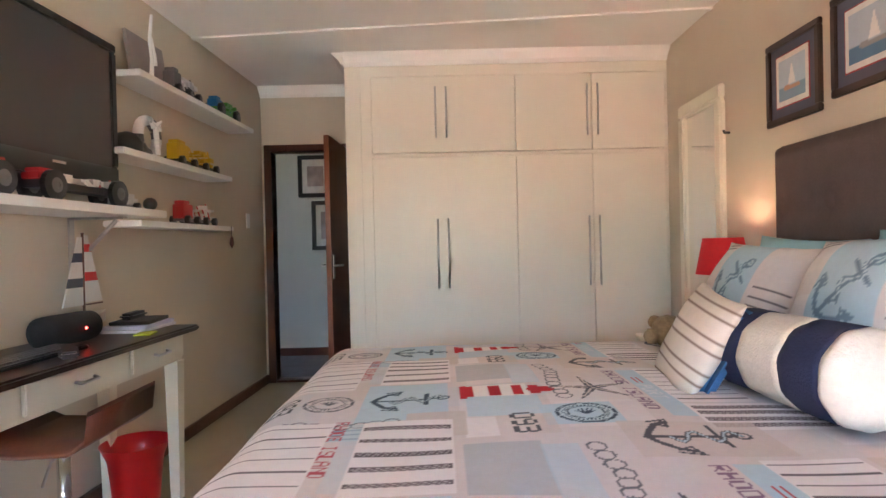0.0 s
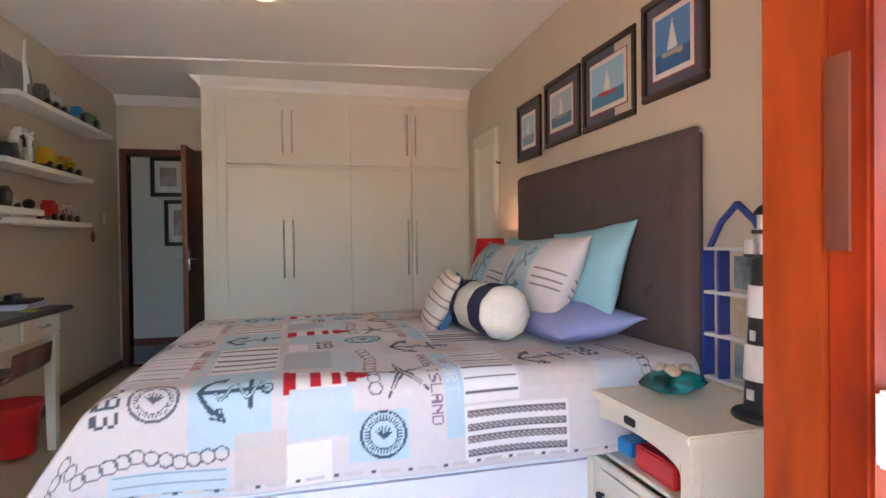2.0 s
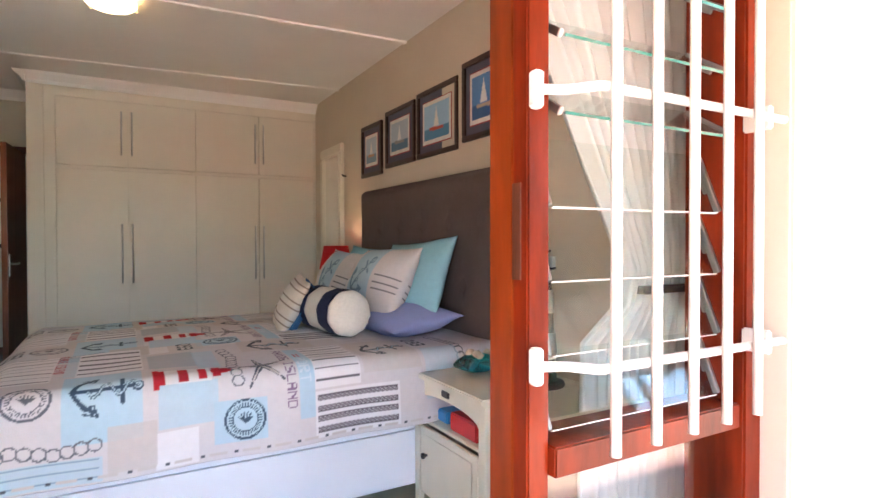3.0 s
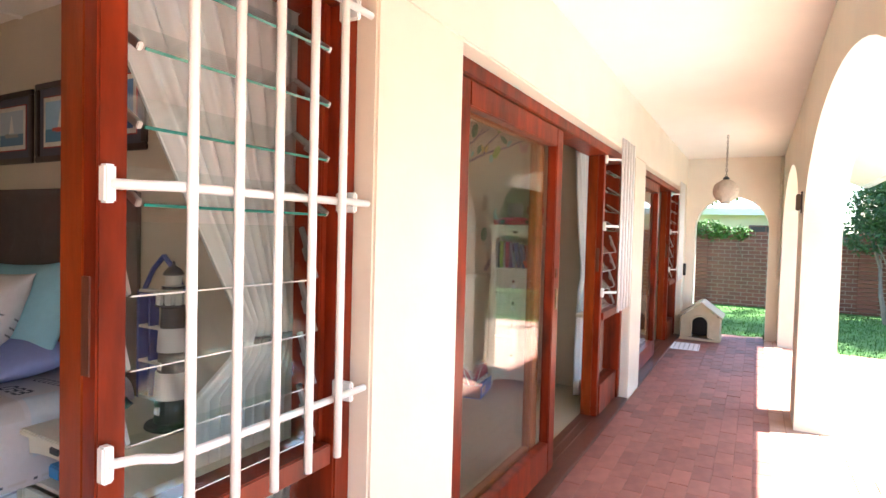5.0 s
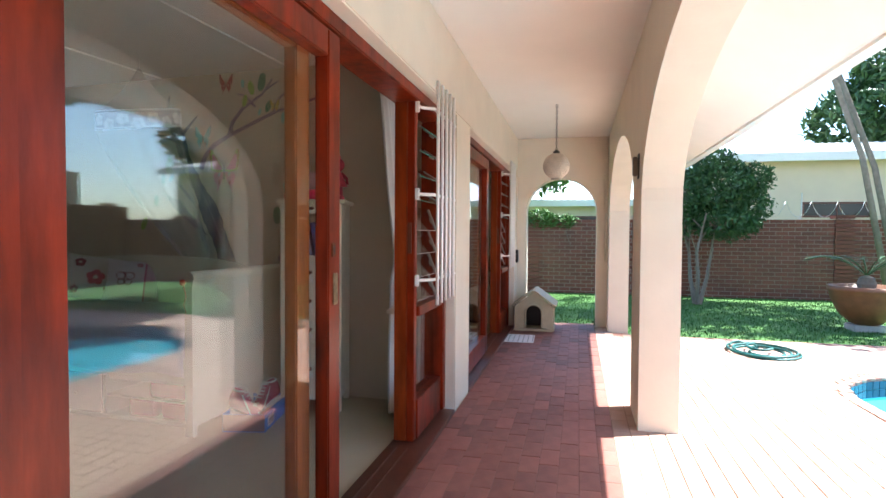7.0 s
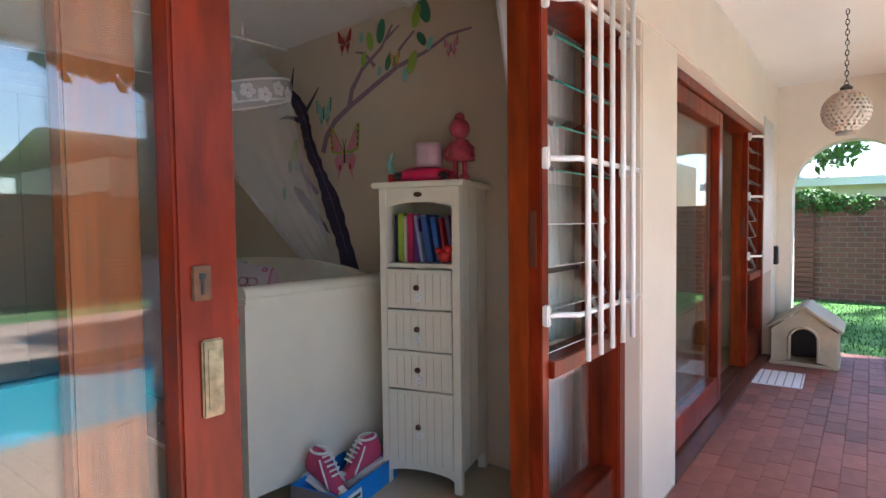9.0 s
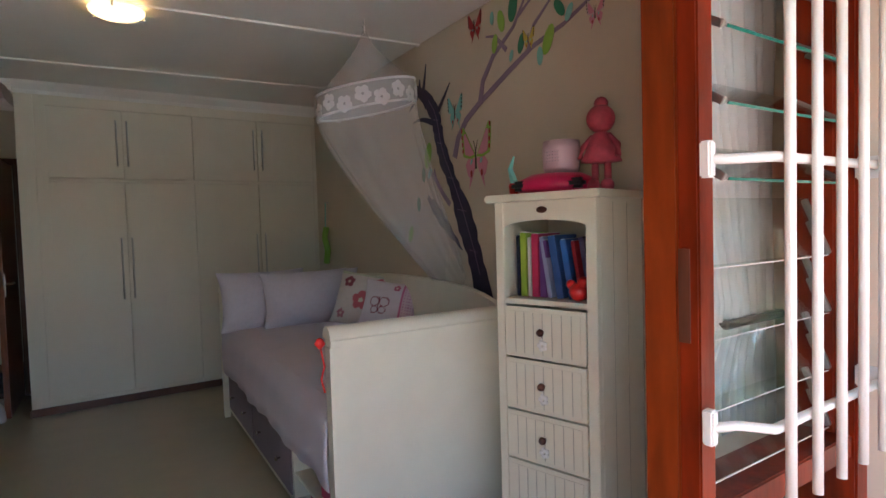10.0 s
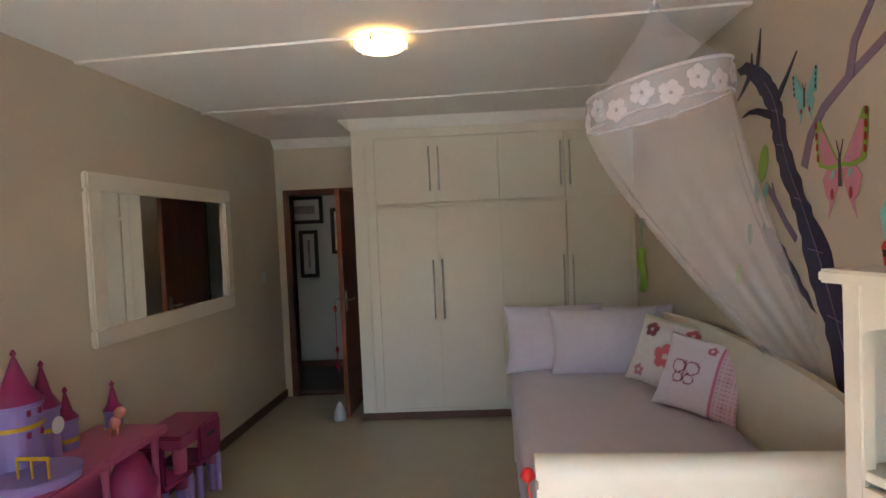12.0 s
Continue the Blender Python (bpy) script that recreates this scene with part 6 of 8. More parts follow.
def knotty(rows):
    """An outline round a crooked trunk; rows: y, z and width, with small bark notches between them."""
    L, R = [], []
    for k in range(len(rows) - 1):
        (ya, za, wa), (yb, zb, wb) = rows[k], rows[k + 1]
        d = math.hypot(yb - ya, zb - za)
        ny, nz = -(zb - za) / d, (yb - ya) / d
        for q in (0.0, 0.35, 0.7):
            w = (wa + (wb - wa) * q) / 2
            n1, n2 = 0.008 * math.sin(7.1 * k + 9 * q), 0.008 * math.sin(5.3 * k + 11 * q + 1)
            y, z = ya + (yb - ya) * q, za + (zb - za) * q
            L.append((y + ny * (w + n1), z + nz * (w + n1))), R.append((y - ny * (w + n2), z - nz * (w + n2)))
    L.append(rows[-1][:2])
    return L + R[::-1]


v = vinyl("trunk", "trunk", tree)
TRUNK = [(1.86, 0.93, 0.17), (1.93, 1.12, 0.15), (1.98, 1.25, 0.14), (2.03, 1.36, 0.17), (2.09, 1.49, 0.17), (2.15, 1.60, 0.115), (2.20, 1.69, 0.10), (2.28, 1.82, 0.12), (2.325, 1.92, 0.10), (2.345, 2.0, 0.11), (2.365, 2.07, 0.10), (2.40, 2.14, 0.11), (2.46, 2.21, 0.105), (2.58, 2.30, 0.07), (2.72, 2.34, 0.03)]
v(knotty(TRUNK))
v(knotty([(2.50, 1.59, 0.03), (2.41, 1.52, 0.085), (2.31, 1.43, 0.075), (2.20, 1.34, 0.045), (2.09, 1.25, 0.005)]), 0.0, "side_limb")
for pts in ([(2.565, 2.30), (2.56, 2.37)], [(2.52, 2.27), (2.49, 2.37), (2.47, 2.45)], [(2.36, 2.10), (2.26, 2.19), (2.185, 2.265)], [(2.58, 2.28), (2.65, 2.23), (2.72, 2.19)], [(2.40, 2.06), (2.52, 2.10), (2.60, 2.11), (2.67, 2.10)]):
    v(ribbon(pts, 0.04, 0.008), 0.0018, "twig")
# pale cut lines between the trunk's pieces
v = vinyl("cut_line", "mauve", tree)
for (ya, za, wa), (yb, zb, wb) in zip(TRUNK[1:12], TRUNK[2:13]):
    v(ribbon([(ya - 0.012, za), (yb - 0.012, zb)], 0.004, 0.004), 0.0019)
for y, z, w in TRUNK[2:12:2]:
    v(ribbon([(y - w * 0.3, z - 0.006), (y + w * 0.28, z + 0.008)], 0.004, 0.004), 0.0036)
v = vinyl("branch", "mauve", tree)
v(ribbon([(2.156, 1.81), (2.11, 1.92), (2.02, 2.01), (1.88, 2.08), (1.58, 2.20), (1.42, 2.26), (1.20, 2.30), (1.02, 2.36), (0.86, 2.36)], 0.05, 0.012))
v(ribbon([(1.87, 2.08), (1.84, 2.19), (1.74, 2.30), (1.56, 2.40), (1.46, 2.52)], 0.045, 0.014), 0.0016)
v(ribbon([(1.62, 2.30), (1.72, 2.40), (1.80, 2.42)], 0.026, 0.010), 0.003)
v(ribbon([(1.46, 2.24), (1.40, 2.36), (1.28, 2.44)], 0.03, 0.012), 0.003)
v(ribbon([(1.52, 2.44), (1.40, 2.50)], 0.022, 0.01), 0.003)
v(ribbon([(2.46, 1.77), (2.38, 1.69), (2.30, 1.60), (2.22, 1.53)], 0.03, 0.035), 0.0016)
v(ribbon([(2.38, 1.69), (2.40, 1.77)], 0.03, 0.012), 0.0032)
v(ribbon([(1.40, 1.05), (1.30, 1.22), (1.34, 1.36)], 0.05, 0.015), 0.0)


def leaf_shape(y, z, r, ang):
    return [(y + r * 0.48 * math.cos(t) * math.cos(ang) - r * math.sin(t) * (1 if math.sin(t) < 0 else 1.1) * math.sin(ang), z + r * 0.48 * math.cos(t) * math.sin(ang) + r * math.sin(t) * math.cos(ang)) for t in np.linspace(0, 2 * math.pi, 15)[:-1]]


for y, z, r, a, c in ((1.56, 2.50, 0.075, 0.2, "green"), (1.20, 2.54, 0.085, -0.4, "green"), (1.50, 2.30, 0.05, 0.3, "green"), (1.22, 2.38, 0.05, -0.6, "green"), (1.30, 2.26, 0.07, 0.4, "lime"), (1.66, 2.46, 0.06, -0.2, "lime"), (1.26, 2.52, 0.07, 0.3, "lime"),
        (1.72, 2.36, 0.05, 0.2, "lime"), (1.36, 2.20, 0.045, 0, "teal"), (1.16, 2.34, 0.04, 0.5, "teal"), (1.74, 2.50, 0.035, 0, "teal"), (1.58, 2.26, 0.03, 0.3, "teal"), (2.475, 1.86, 0.085, 0.3, "lime"), (2.54, 1.74, 0.05, 0, "green"),
        (2.46, 1.74, 0.04, 0.6, "teal"), (1.42, 1.42, 0.075, 0, "green"), (1.26, 1.30, 0.06, 0.3, "lime"), (2.62, 1.55, 0.05, 0, "green"), (2.75, 1.35, 0.06, 0.4, "lime")):
    vinyl("leaf", c, tree)(leaf_shape(y, z, r, a), 0.0034)


def butterfly(y, z, s, c1, c2, edge="lime"):
    for sy in (-1, 1):
        up = [(0, 0.05), (0.35, 0.55), (0.62, 0.95), (0.74, 0.9), (0.72, 0.5), (0.66, 0.1), (0.3, 0.0)]
        low = [(0, 0.0), (0.4, 0.02), (0.55, -0.15), (0.45, -0.45), (0.34, -0.55), (0.40, -0.85), (0.26, -0.62), (0.12, -0.35)]
        vinyl("wing_edge", edge, tree)([(y + sy * a * s, z + b * s) for a, b in up], 0.0034)
        vinyl("wing", c1, tree)([(y + sy * (0.08 + a * 0.72) * s, z + (0.08 + b * 0.72) * s) for a, b in up], 0.0050)
        vinyl("wing", c1, tree)([(y + sy * a * s, z + b * s) for a, b in low], 0.0034)
        vinyl("wing_patch", "teal", tree)(leaf_shape(y + sy * 0.24 * s, z - 0.08 * s, 0.09 * s, 0.5), 0.0050)
        for k in range(4):
            vinyl("wing_spot", c2, tree)(leaf_shape(y + sy * (0.70 - 0.015 * k) * s, z + (0.86 - 0.2 * k) * s, 0.075 * s, 0), 0.0066)
        vinyl("wing_spot", "red", tree)(leaf_shape(y + sy * 0.26 * s, z - 0.42 * s, 0.10 * s, 0), 0.0052)
        vinyl("feeler", "dark", tree)(ribbon([(y, z + 0.2 * s), (y + sy * 0.1 * s, z + 0.5 * s)], 0.03 * s, 0.015 * s), 0.0070)
    vinyl("body", "dark", tree)(ribbon([(y, z - 0.3 * s), (y, z + 0.25 * s)], 0.10 * s, 0.05 * s), 0.0085)


butterfly(1.92, 1.78, 0.20, "pink", "red")
butterfly(2.13, 2.07, 0.11, "teal", "dark", "teal")
butterfly(1.90, 2.50, 0.09, "red", "dark", "red")
butterfly(1.00, 2.28, 0.07, "pink", "dark", "rose")
butterfly(1.44, 2.30, 0.06, "yellow", "dark", "yellow")
# hanging green paper frog chain by the wardrobe
fr = thing("hanging_garland", pose(RX(4.45) - 0.03, 4.45, 1.30), "green hanging garland beside the wardrobe", "garland")
part("cord", tube(bmesh.new(), [(0, 0, 0.35), (0, 0.02, 0.15), (0, 0, 0.0)], 0.006, 6), VINYL["teal"], fr)
part("figure", tube(bmesh.new(), [(0, 0, 0.12), (-0.01, 0.02, 0.02), (0.0, -0.02, -0.1), (0, 0.02, -0.22)], 0.03, 8), VINYL["lime"], fr, smooth=True)
part("wall_pin", boxes((0.0, 0.03, -0.008, 0.008, 0.34, 0.36)), STEEL, fr)

# ---- tall cabinet by the glass doors ----
CABM = pose(5.612, 0.885, 0, 0, 0, 14)
cb = thing("tall_cabinet", CABM, "tall ivory cottage cabinet with open shelf and four drawers", "cabinet")
W, D = 0.215, 0.38
part("top", boxes((-0.03, D + 0.01, -W - 0.03, W + 0.03, 1.487, 1.515), bevel=0.006), FURN, cb)
for s in (-1, 1):
    part("front_stile", boxes((0.0, 0.035, min(s * W, s * (W - 0.04)), max(s * W, s * (W - 0.04)), 0.0, 1.486), bevel=0.003), FURN, cb)
    part("side_panel", boxes((0.035, D, min(s * W, s * (W - 0.018)), max(s * W, s * (W - 0.018)), 0.10, 1.486)), FURN, cb)
    part("rear_foot", boxes((D - 0.04, D, min(s * W, s * (W - 0.04)), max(s * W, s * (W - 0.04)), 0, 0.10)), FURN, cb)
part("back_panel", boxes((D - 0.015, D, -W + 0.018, W - 0.018, 0.10, 1.486)), FURN, cb)
part("shelf", boxes((0.005, D - 0.015, -W + 0.018, W - 0.018, 1.095, 1.115), bevel=0.002), FURN, cb)
part("bottom_board", boxes((0.005, D - 0.015, -W + 0.018, W - 0.018, 0.10, 0.12)), FURN, cb)
for s in (-1, 1):
    # side grooves as thin raised strips, their shade put into a darker colour
    part("side_groove", boxes(*[(0.13 + 0.115 * i, 0.132 + 0.115 * i, s * W - 0.001, s * W + 0.0008, 0.12, 1.47) for i in range(2)]), mat("side_groove_shade", (0.45, 0.41, 0.32), 0.7), cb)
bm = bmesh.new()
arch_strip(bm, -W + 0.04, W - 0.04, 0.004, 0.022, 1.385, 0.03, 1.486, False, 16)
part("arched_rail", bm, FURN, cb)
bm = bmesh.new()
arch_strip(bm, -W + 0.04, W - 0.04, 0.004, 0.022, 0.055, 0.035, 0.10, False, 12)
part("foot_rail", bm, FURN, cb)
part("badge", lathe(bmesh.new(), [(0.016, 0), (0.018, 0.004), (0.010, 0.007), (0.002, 0.007)], 16), DARKWOOD, cb, "dark oval badge", m=pose(0.004, 0, 1.452, 0, -90, 0) @ Matrix.Diagonal((0.7, 1.3, 1, 1)))
zz = (0.105, 0.49, 0.685, 0.89, 1.09)
CRYSTAL = glass_mat("clear_acrylic", (0.95, 0.95, 0.97), 0.1)
for z0, z1 in zip(zz, zz[1:]):
    d = part("drawer", boxes((-0.006, 0.014, -W + 0.043, W - 0.043, z0 + 0.004, z1 - 0.004), (-0.010, -0.0062, -W + 0.06, W - 0.06, z0 + 0.02, z1 - 0.02), bevel=0.0015), FURN, cb)
    # uncut drawer grooves: darker strips carry the shade as colour
    part("board_groove", boxes(*[(-0.0108, -0.0098, -0.12 + 0.04 * i, -0.1175 + 0.04 * i, z0 + 0.022, z1 - 0.022) for i in range(7)]), mat("board_groove_shade", (0.42, 0.38, 0.30), 0.7), d)
    zm = z0 + (z1 - z0) * 0.55
    part("knob", lathe(bmesh.new(), [(0.005, 0), (0.006, 0.012), (0.015, 0.018), (0.012, 0.028), (0.002, 0.031)], 14), DARKWOOD, d, "dark round knob", smooth=True, m=pose(-0.01, 0, zm, 0, -90, 0))
    bm = bmesh.new()
    for k in range(5):
        q = 2 * math.pi * k / 5
        bmesh.ops.create_icosphere(bm, subdivisions=1, radius=0.011, matrix=Matrix.Translation((-0.016, 0.013 * math.cos(q), zm - 0.05 + 0.013 * math.sin(q))) @ Matrix.Diagonal((0.3, 1, 1, 1)))
    tube(bm, [(-0.02, 0, zm - 0.005), (-0.016, 0, zm - 0.04)], 0.0015, 4)
    part("flower_charm", bm, LHW2, d, "clear flower charm on the knob")

# books and things in and on the cabinet
bx = 0
for i, (w, h, c) in enumerate(((0.012, 0.24, (0.02, 0.02, 0.05)), (0.028, 0.25, (0.30, 0.45, 0.04)), (0.012, 0.23, (0.6, 0.55, 0.5)), (0.03, 0.245, (0.40, 0.02, 0.08)), (0.03, 0.22, (0.10, 0.03, 0.16)), (0.018, 0.235, (0.30, 0.32, 0.45)), (0.03, 0.24, (0.04, 0.09, 0.25)), (0.025, 0.225, (0.03, 0.10, 0.30)), (0.014, 0.22, (0.3, 0.02, 0.03)), (0.02, 0.235, (0.05, 0.05, 0.12)))):
    bm = boxes((0.0, 0.17, -w / 2, w / 2, 0, h), bevel=0.002)
    y = 0.165 - bx - w / 2
    bx += w + 0.006 + (0.014 if i > 4 else 0)
    bk = thing("book", CABM @ pose(0.07, y, 1.1165, (-9 if i > 4 else 0), 0, 0), "upright book in the cabinet's open shelf", "book", "cabinet books")
    part("cover", bm, mat(f"book_cover_{i}", c, 0.5, var=0.2, scale=20), bk)
    part("pages", boxes((0.004, 0.168, -w / 2 + 0.002, w / 2 - 0.002, h, h + 0.0015)), LHW, bk)
bm = bmesh.new()
for x, y, z, r in ((0, 0, 0.035, 0.035), (0.0, -0.02, 0.07, 0.022), (0, 0.03, 0.06, 0.018)):
    bmesh.ops.create_icosphere(bm, subdivisions=2, radius=r, matrix=Matrix.Translation((x, y, z)))
tagged(part("red_soft_toy", bm, RD, m=CABM @ pose(0.045, -0.12, 1.116), smooth=True), "small red soft toy in the open shelf", "soft toy", kind="thing")
rp = thing("cd_player", CABM @ pose(0.16, 0.03, 1.516, 0, 0, -80) @ Matrix.Diagonal((1.12, 1.0, 1.0, 1)), "pink and black portable music player on the cabinet", "music player")
PK = mat("hot_pink_plastic", (0.62, 0.02, 0.10), 0.3, var=0.05)
part("body", lathe(bmesh.new(), [(0.06, 0.0), (0.135, 0.008), (0.142, 0.03), (0.13, 0.055), (0.09, 0.075), (0.01, 0.08)], 32), PK, rp, smooth=True)
part("speaker_grille", boxes((-0.13, -0.04, -0.115, -0.07, 0.012, 0.05), bevel=0.012), BLACK, rp)
part("speaker_grille", boxes((0.04, 0.13, -0.115, -0.07, 0.012, 0.05), bevel=0.012), BLACK, rp)
jar = thing("pink_lantern", CABM @ pose(0.20, 0.03, 1.597), "pale pink round pierced lantern on the music player", "lantern")
part("shell", lathe(bmesh.new(), [(0.065, 0), (0.072, 0.02), (0.074, 0.09), (0.070, 0.125), (0.066, 0.125), (0.068, 0.02), (0.01, 0.004)], 28), mat("pale_pink_ceramic", (0.60, 0.42, 0.46), 0.4, var=0.05), jar, smooth=True)
part("pierced_dots", boxes(*[(-0.076, -0.0735, -0.03 + 0.012 * i, -0.024 + 0.012 * i, 0.04 + 0.012 * j, 0.046 + 0.012 * j) for i in range(5) for j in range(4)]), VINYL["rose"], jar)
# plain doll in a spotted dress
bm = bmesh.new()
lathe(bm, [(0.03, 0.10), (0.075, 0.105), (0.05, 0.16), (0.035, 0.20), (0.02, 0.215)], 20)
for s in (-1, 1):
    tube(bm, [(0.0, s * 0.025, 0.0), (0.0, s * 0.025, 0.11)], 0.014, 8)
    bmesh.ops.create_icosphere(bm, subdivisions=2, radius=0.026, matrix=Matrix.Translation((-0.012, s * 0.028, 0.018)))
    tube(bm, [(0.0, s * 0.03, 0.20), (-0.01, s * 0.07, 0.16), (-0.02, s * 0.075, 0.12)], 0.012, 8)
bmesh.ops.create_icosphere(bm, subdivisions=3, radius=0.052, matrix=Matrix.Translation((0, 0, 0.262)))
bmesh.ops.create_icosphere(bm, subdivisions=2, radius=0.026, matrix=Matrix.Translation((0.005, 0, 0.318)))
doll = tagged(part("doll", bm, mat("doll_pink_plastic", (0.45, 0.06, 0.10), 0.5, var=0.4, scale=30), m=CABM @ pose(0.16, -0.16, 1.516), smooth=True), "small plain doll in a pink dress on the cabinet", "doll", kind="thing")
pl = thing("paper_plant", CABM @ pose(0.12, 0.20, 1.516), "small paper flower in a red holder", "ornament")
part("holder", lathe(bmesh.new(), [(0.02, 0), (0.025, 0.04), (0.02, 0.05)], 12), RD, pl)
part("leaves", tube(bmesh.new(), [(0, 0, 0.05), (0.0, 0.02, 0.11), (0, 0.0, 0.16)], 0.018, 6, 0.004), VINYL["teal"], pl)

# shoe box with sneakers on the floor
sb = thing("shoe_box", pose(5.37, 1.16, 0, 0, 0, 12) @ Matrix.Diagonal((1.3, 1.2, 1.15, 1)), "open blue shoe box on the floor", "box")
BLUEB = mat("bright_blue_card", (0.02, 0.20, 0.58), 0.5, var=0.06)
part("sides", boxes((-0.19, 0.19, -0.115, -0.112, 0.003, 0.10), (-0.19, 0.19, 0.112, 0.115, 0.003, 0.10), (-0.19, -0.187, -0.112, 0.112, 0.003, 0.10), (0.187, 0.19, -0.112, 0.112, 0.003, 0.10), (-0.19, 0.19, -0.115, 0.115, 0.0, 0.003)), BLUEB, sb)
part("front_panel", boxes((-0.1925, -0.1902, -0.112, 0.112, 0.006, 0.098)), TOYM["grey"], sb, "dark printed end panel")
part("printed_label", boxes((-0.15, -0.06, -0.1165, -0.1152, 0.02, 0.075)), LHW2, sb)
part("printed_bar", boxes((-0.14, -0.07, -0.1178, -0.1167, 0.03, 0.038), (-0.14, -0.07, -0.1178, -0.1167, 0.045, 0.06)), BLACK, sb)
SN = mat("pink_canvas", (0.45, 0.05, 0.12), 0.8, var=0.15, scale=40, bump=0.2)


def sneaker(m):
    root = thing("sneaker", m, "pink high-top canvas sneaker with white laces", "shoe", "sneakers")
    bm = bmesh.new()
    rings = []
    for x, w, z0, z1 in ((-0.09, 0.028, 0.02, 0.13), (-0.06, 0.034, 0.02, 0.135), (-0.02, 0.034, 0.02, 0.13), (0.02, 0.036, 0.02, 0.085), (0.06, 0.038, 0.02, 0.06), (0.095, 0.03, 0.02, 0.045)):
        rings.append([bm.verts.new((x, w * math.cos(t), (z0 + z1) / 2 + (z1 - z0) / 2 * math.sin(t))) for t in np.linspace(0, 2 * math.pi, 13)[:-1]])
    for a, b in zip(rings, rings[1:]):
        for i in range(12):
            j = (i + 1) % 12
            bm.faces.new((a[i], a[j], b[j], b[i]))
    bm.faces.new(rings[0][::-1]), bm.faces.new(rings[-1])
    bmesh.ops.recalc_face_normals(bm, faces=bm.faces)
    part("upper", bm, SN, root, smooth=True)
    part("sole", boxes((-0.095, 0.105, -0.04, 0.04, 0.0, 0.022), bevel=0.010), LHW2, root, "white rubber sole")
    part("laces", boxes(*[(-0.015 + 0.016 * i, -0.009 + 0.016 * i, -0.025, 0.025, 0.128 - 0.011 * i, 0.133 - 0.011 * i) for i in range(5)]), LHW2, root, "white laces")
    part("collar_piping", tube(bmesh.new(), [(-0.055 + 0.036 * math.cos(q), 0.033 * math.sin(q), 0.131 + 0.006 * math.cos(q)) for q in np.linspace(0, 2 * math.pi, 17)], 0.005, 6), LHW2, root, "white collar piping", smooth=True)
    for sd in (-1, 1):
        part("side_piping", tube(bmesh.new(), [(-0.02, sd * 0.031, 0.118), (0.01, sd * 0.034, 0.085), (0.04, sd * 0.036, 0.055), (0.06, sd * 0.036, 0.035)], 0.004, 5), LHW2, root, smooth=True)
    part("toe_cap", lathe(bmesh.new(), [(0.034, 0.0), (0.030, 0.018), (0.014, 0.028), (0.002, 0.03)], 16, (0.075, 0, 0.022)), LHW2, root, smooth=True)


sneaker(pose(5.25, 1.19, 0.062, 0, 16, 272) @ Matrix.Scale(1.25, 4))
sneaker(pose(5.48, 1.15, 0.062, 0, 16, 168) @ Matrix.Scale(1.25, 4))

# ---- wall mirror, play table, castle ----
def MX(y):
    return 2.66 + (y - FRONT1) * 0.0497


gm = thing("wall_mirror", pose(MX(3.62) + 0.001, 3.66, 1.55, 0, 0, 90 - 2.85), "large white-framed wall mirror", "mirror")
w, h = 0.82, 0.475
part("frame", boxes((-w, w, -0.04, 0, h - 0.10, h), (-w, w, -0.04, 0, -h, -h + 0.10), (-w, -w + 0.12, -0.04, 0, -h + 0.10, h - 0.10), (w - 0.10, w, -0.04, 0, -h + 0.10, h - 0.10), bevel=0.010), CUPB, gm, "white wooden frame")
part("mirror_glass", boxes((-w + 0.12, w - 0.10, -0.012, -0.004, -h + 0.10, h - 0.10)), MIRROR, gm)
s2 = thing("light_switch", pose(MX(5.1) + 0.001, 5.15, 1.25, 0, 0, -2.85), "white wall light switch", "switch", "light switches")
part("plate", boxes((0, 0.008, -0.036, 0.036, -0.06, 0.06), bevel=0.003), LHW2, s2)
part("rocker", boxes((0.008, 0.012, -0.012, 0.012, -0.02, 0.02), bevel=0.002), LHW2, s2)

PTOP, PPINK, PPURP, PCHAIR = mat("magenta_plastic", (0.34, 0.035, 0.13), 0.4, var=0.06), mat("candy_pink_plastic", (0.50, 0.10, 0.22), 0.4, var=0.05), mat("lilac_plastic", (0.28, 0.20, 0.48), 0.4, var=0.05), mat("deep_magenta_plastic", (0.26, 0.015, 0.10), 0.4, var=0.05)
tbl = thing("play_table", pose(2.985, 3.33, 0, 0, 0, -2.8) @ Matrix.Diagonal((1.05, 1.08, 1.0, 1)), "small pink plastic children's table with purple legs", "table")
part("tabletop", boxes((-0.145, 0.145, -0.22, 0.22, 0.475, 0.50), bevel=0.012), PTOP, tbl)
part("apron", boxes((-0.13, 0.13, -0.20, 0.20, 0.41, 0.474), bevel=0.006), PPINK, tbl)
for x in (-0.10, 0.10):
    for y in (-0.17, 0.17):
        lg = part("leg", lathe(bmesh.new(), [(0.034, 0.18), (0.038, 0.415)], 14, (x, y, 0)), PPINK, tbl, smooth=True)
        part("leg_foot", lathe(bmesh.new(), [(0.026, 0.0), (0.030, 0.18)], 14, (x, y, 0)), PPURP, lg, "lilac lower leg", smooth=True)


def play_chair(m):
    root = thing("play_chair", m, "small magenta plastic children's chair", "chair", "play chairs")
    part("seat", boxes((-0.14, 0.14, -0.13, 0.13, 0.25, 0.275), bevel=0.010), PCHAIR, root)
    part("backrest", boxes((0.12, 0.145, -0.13, 0.13, 0.276, 0.50), bevel=0.012), PCHAIR, root)
    part("back_slot", boxes((0.1455, 0.147, -0.05, 0.05, 0.40, 0.43), bevel=0.0005), BLACK, root)
    for x in (-0.12, 0.12):
        for y in (-0.11, 0.11):
            part("leg", lathe(bmesh.new(), [(0.020, 0.0), (0.022, 0.25)], 12, (x, y, 0)), PPURP, root, smooth=True)


play_chair(pose(3.01, 3.40, 0, 0, 0, -3))
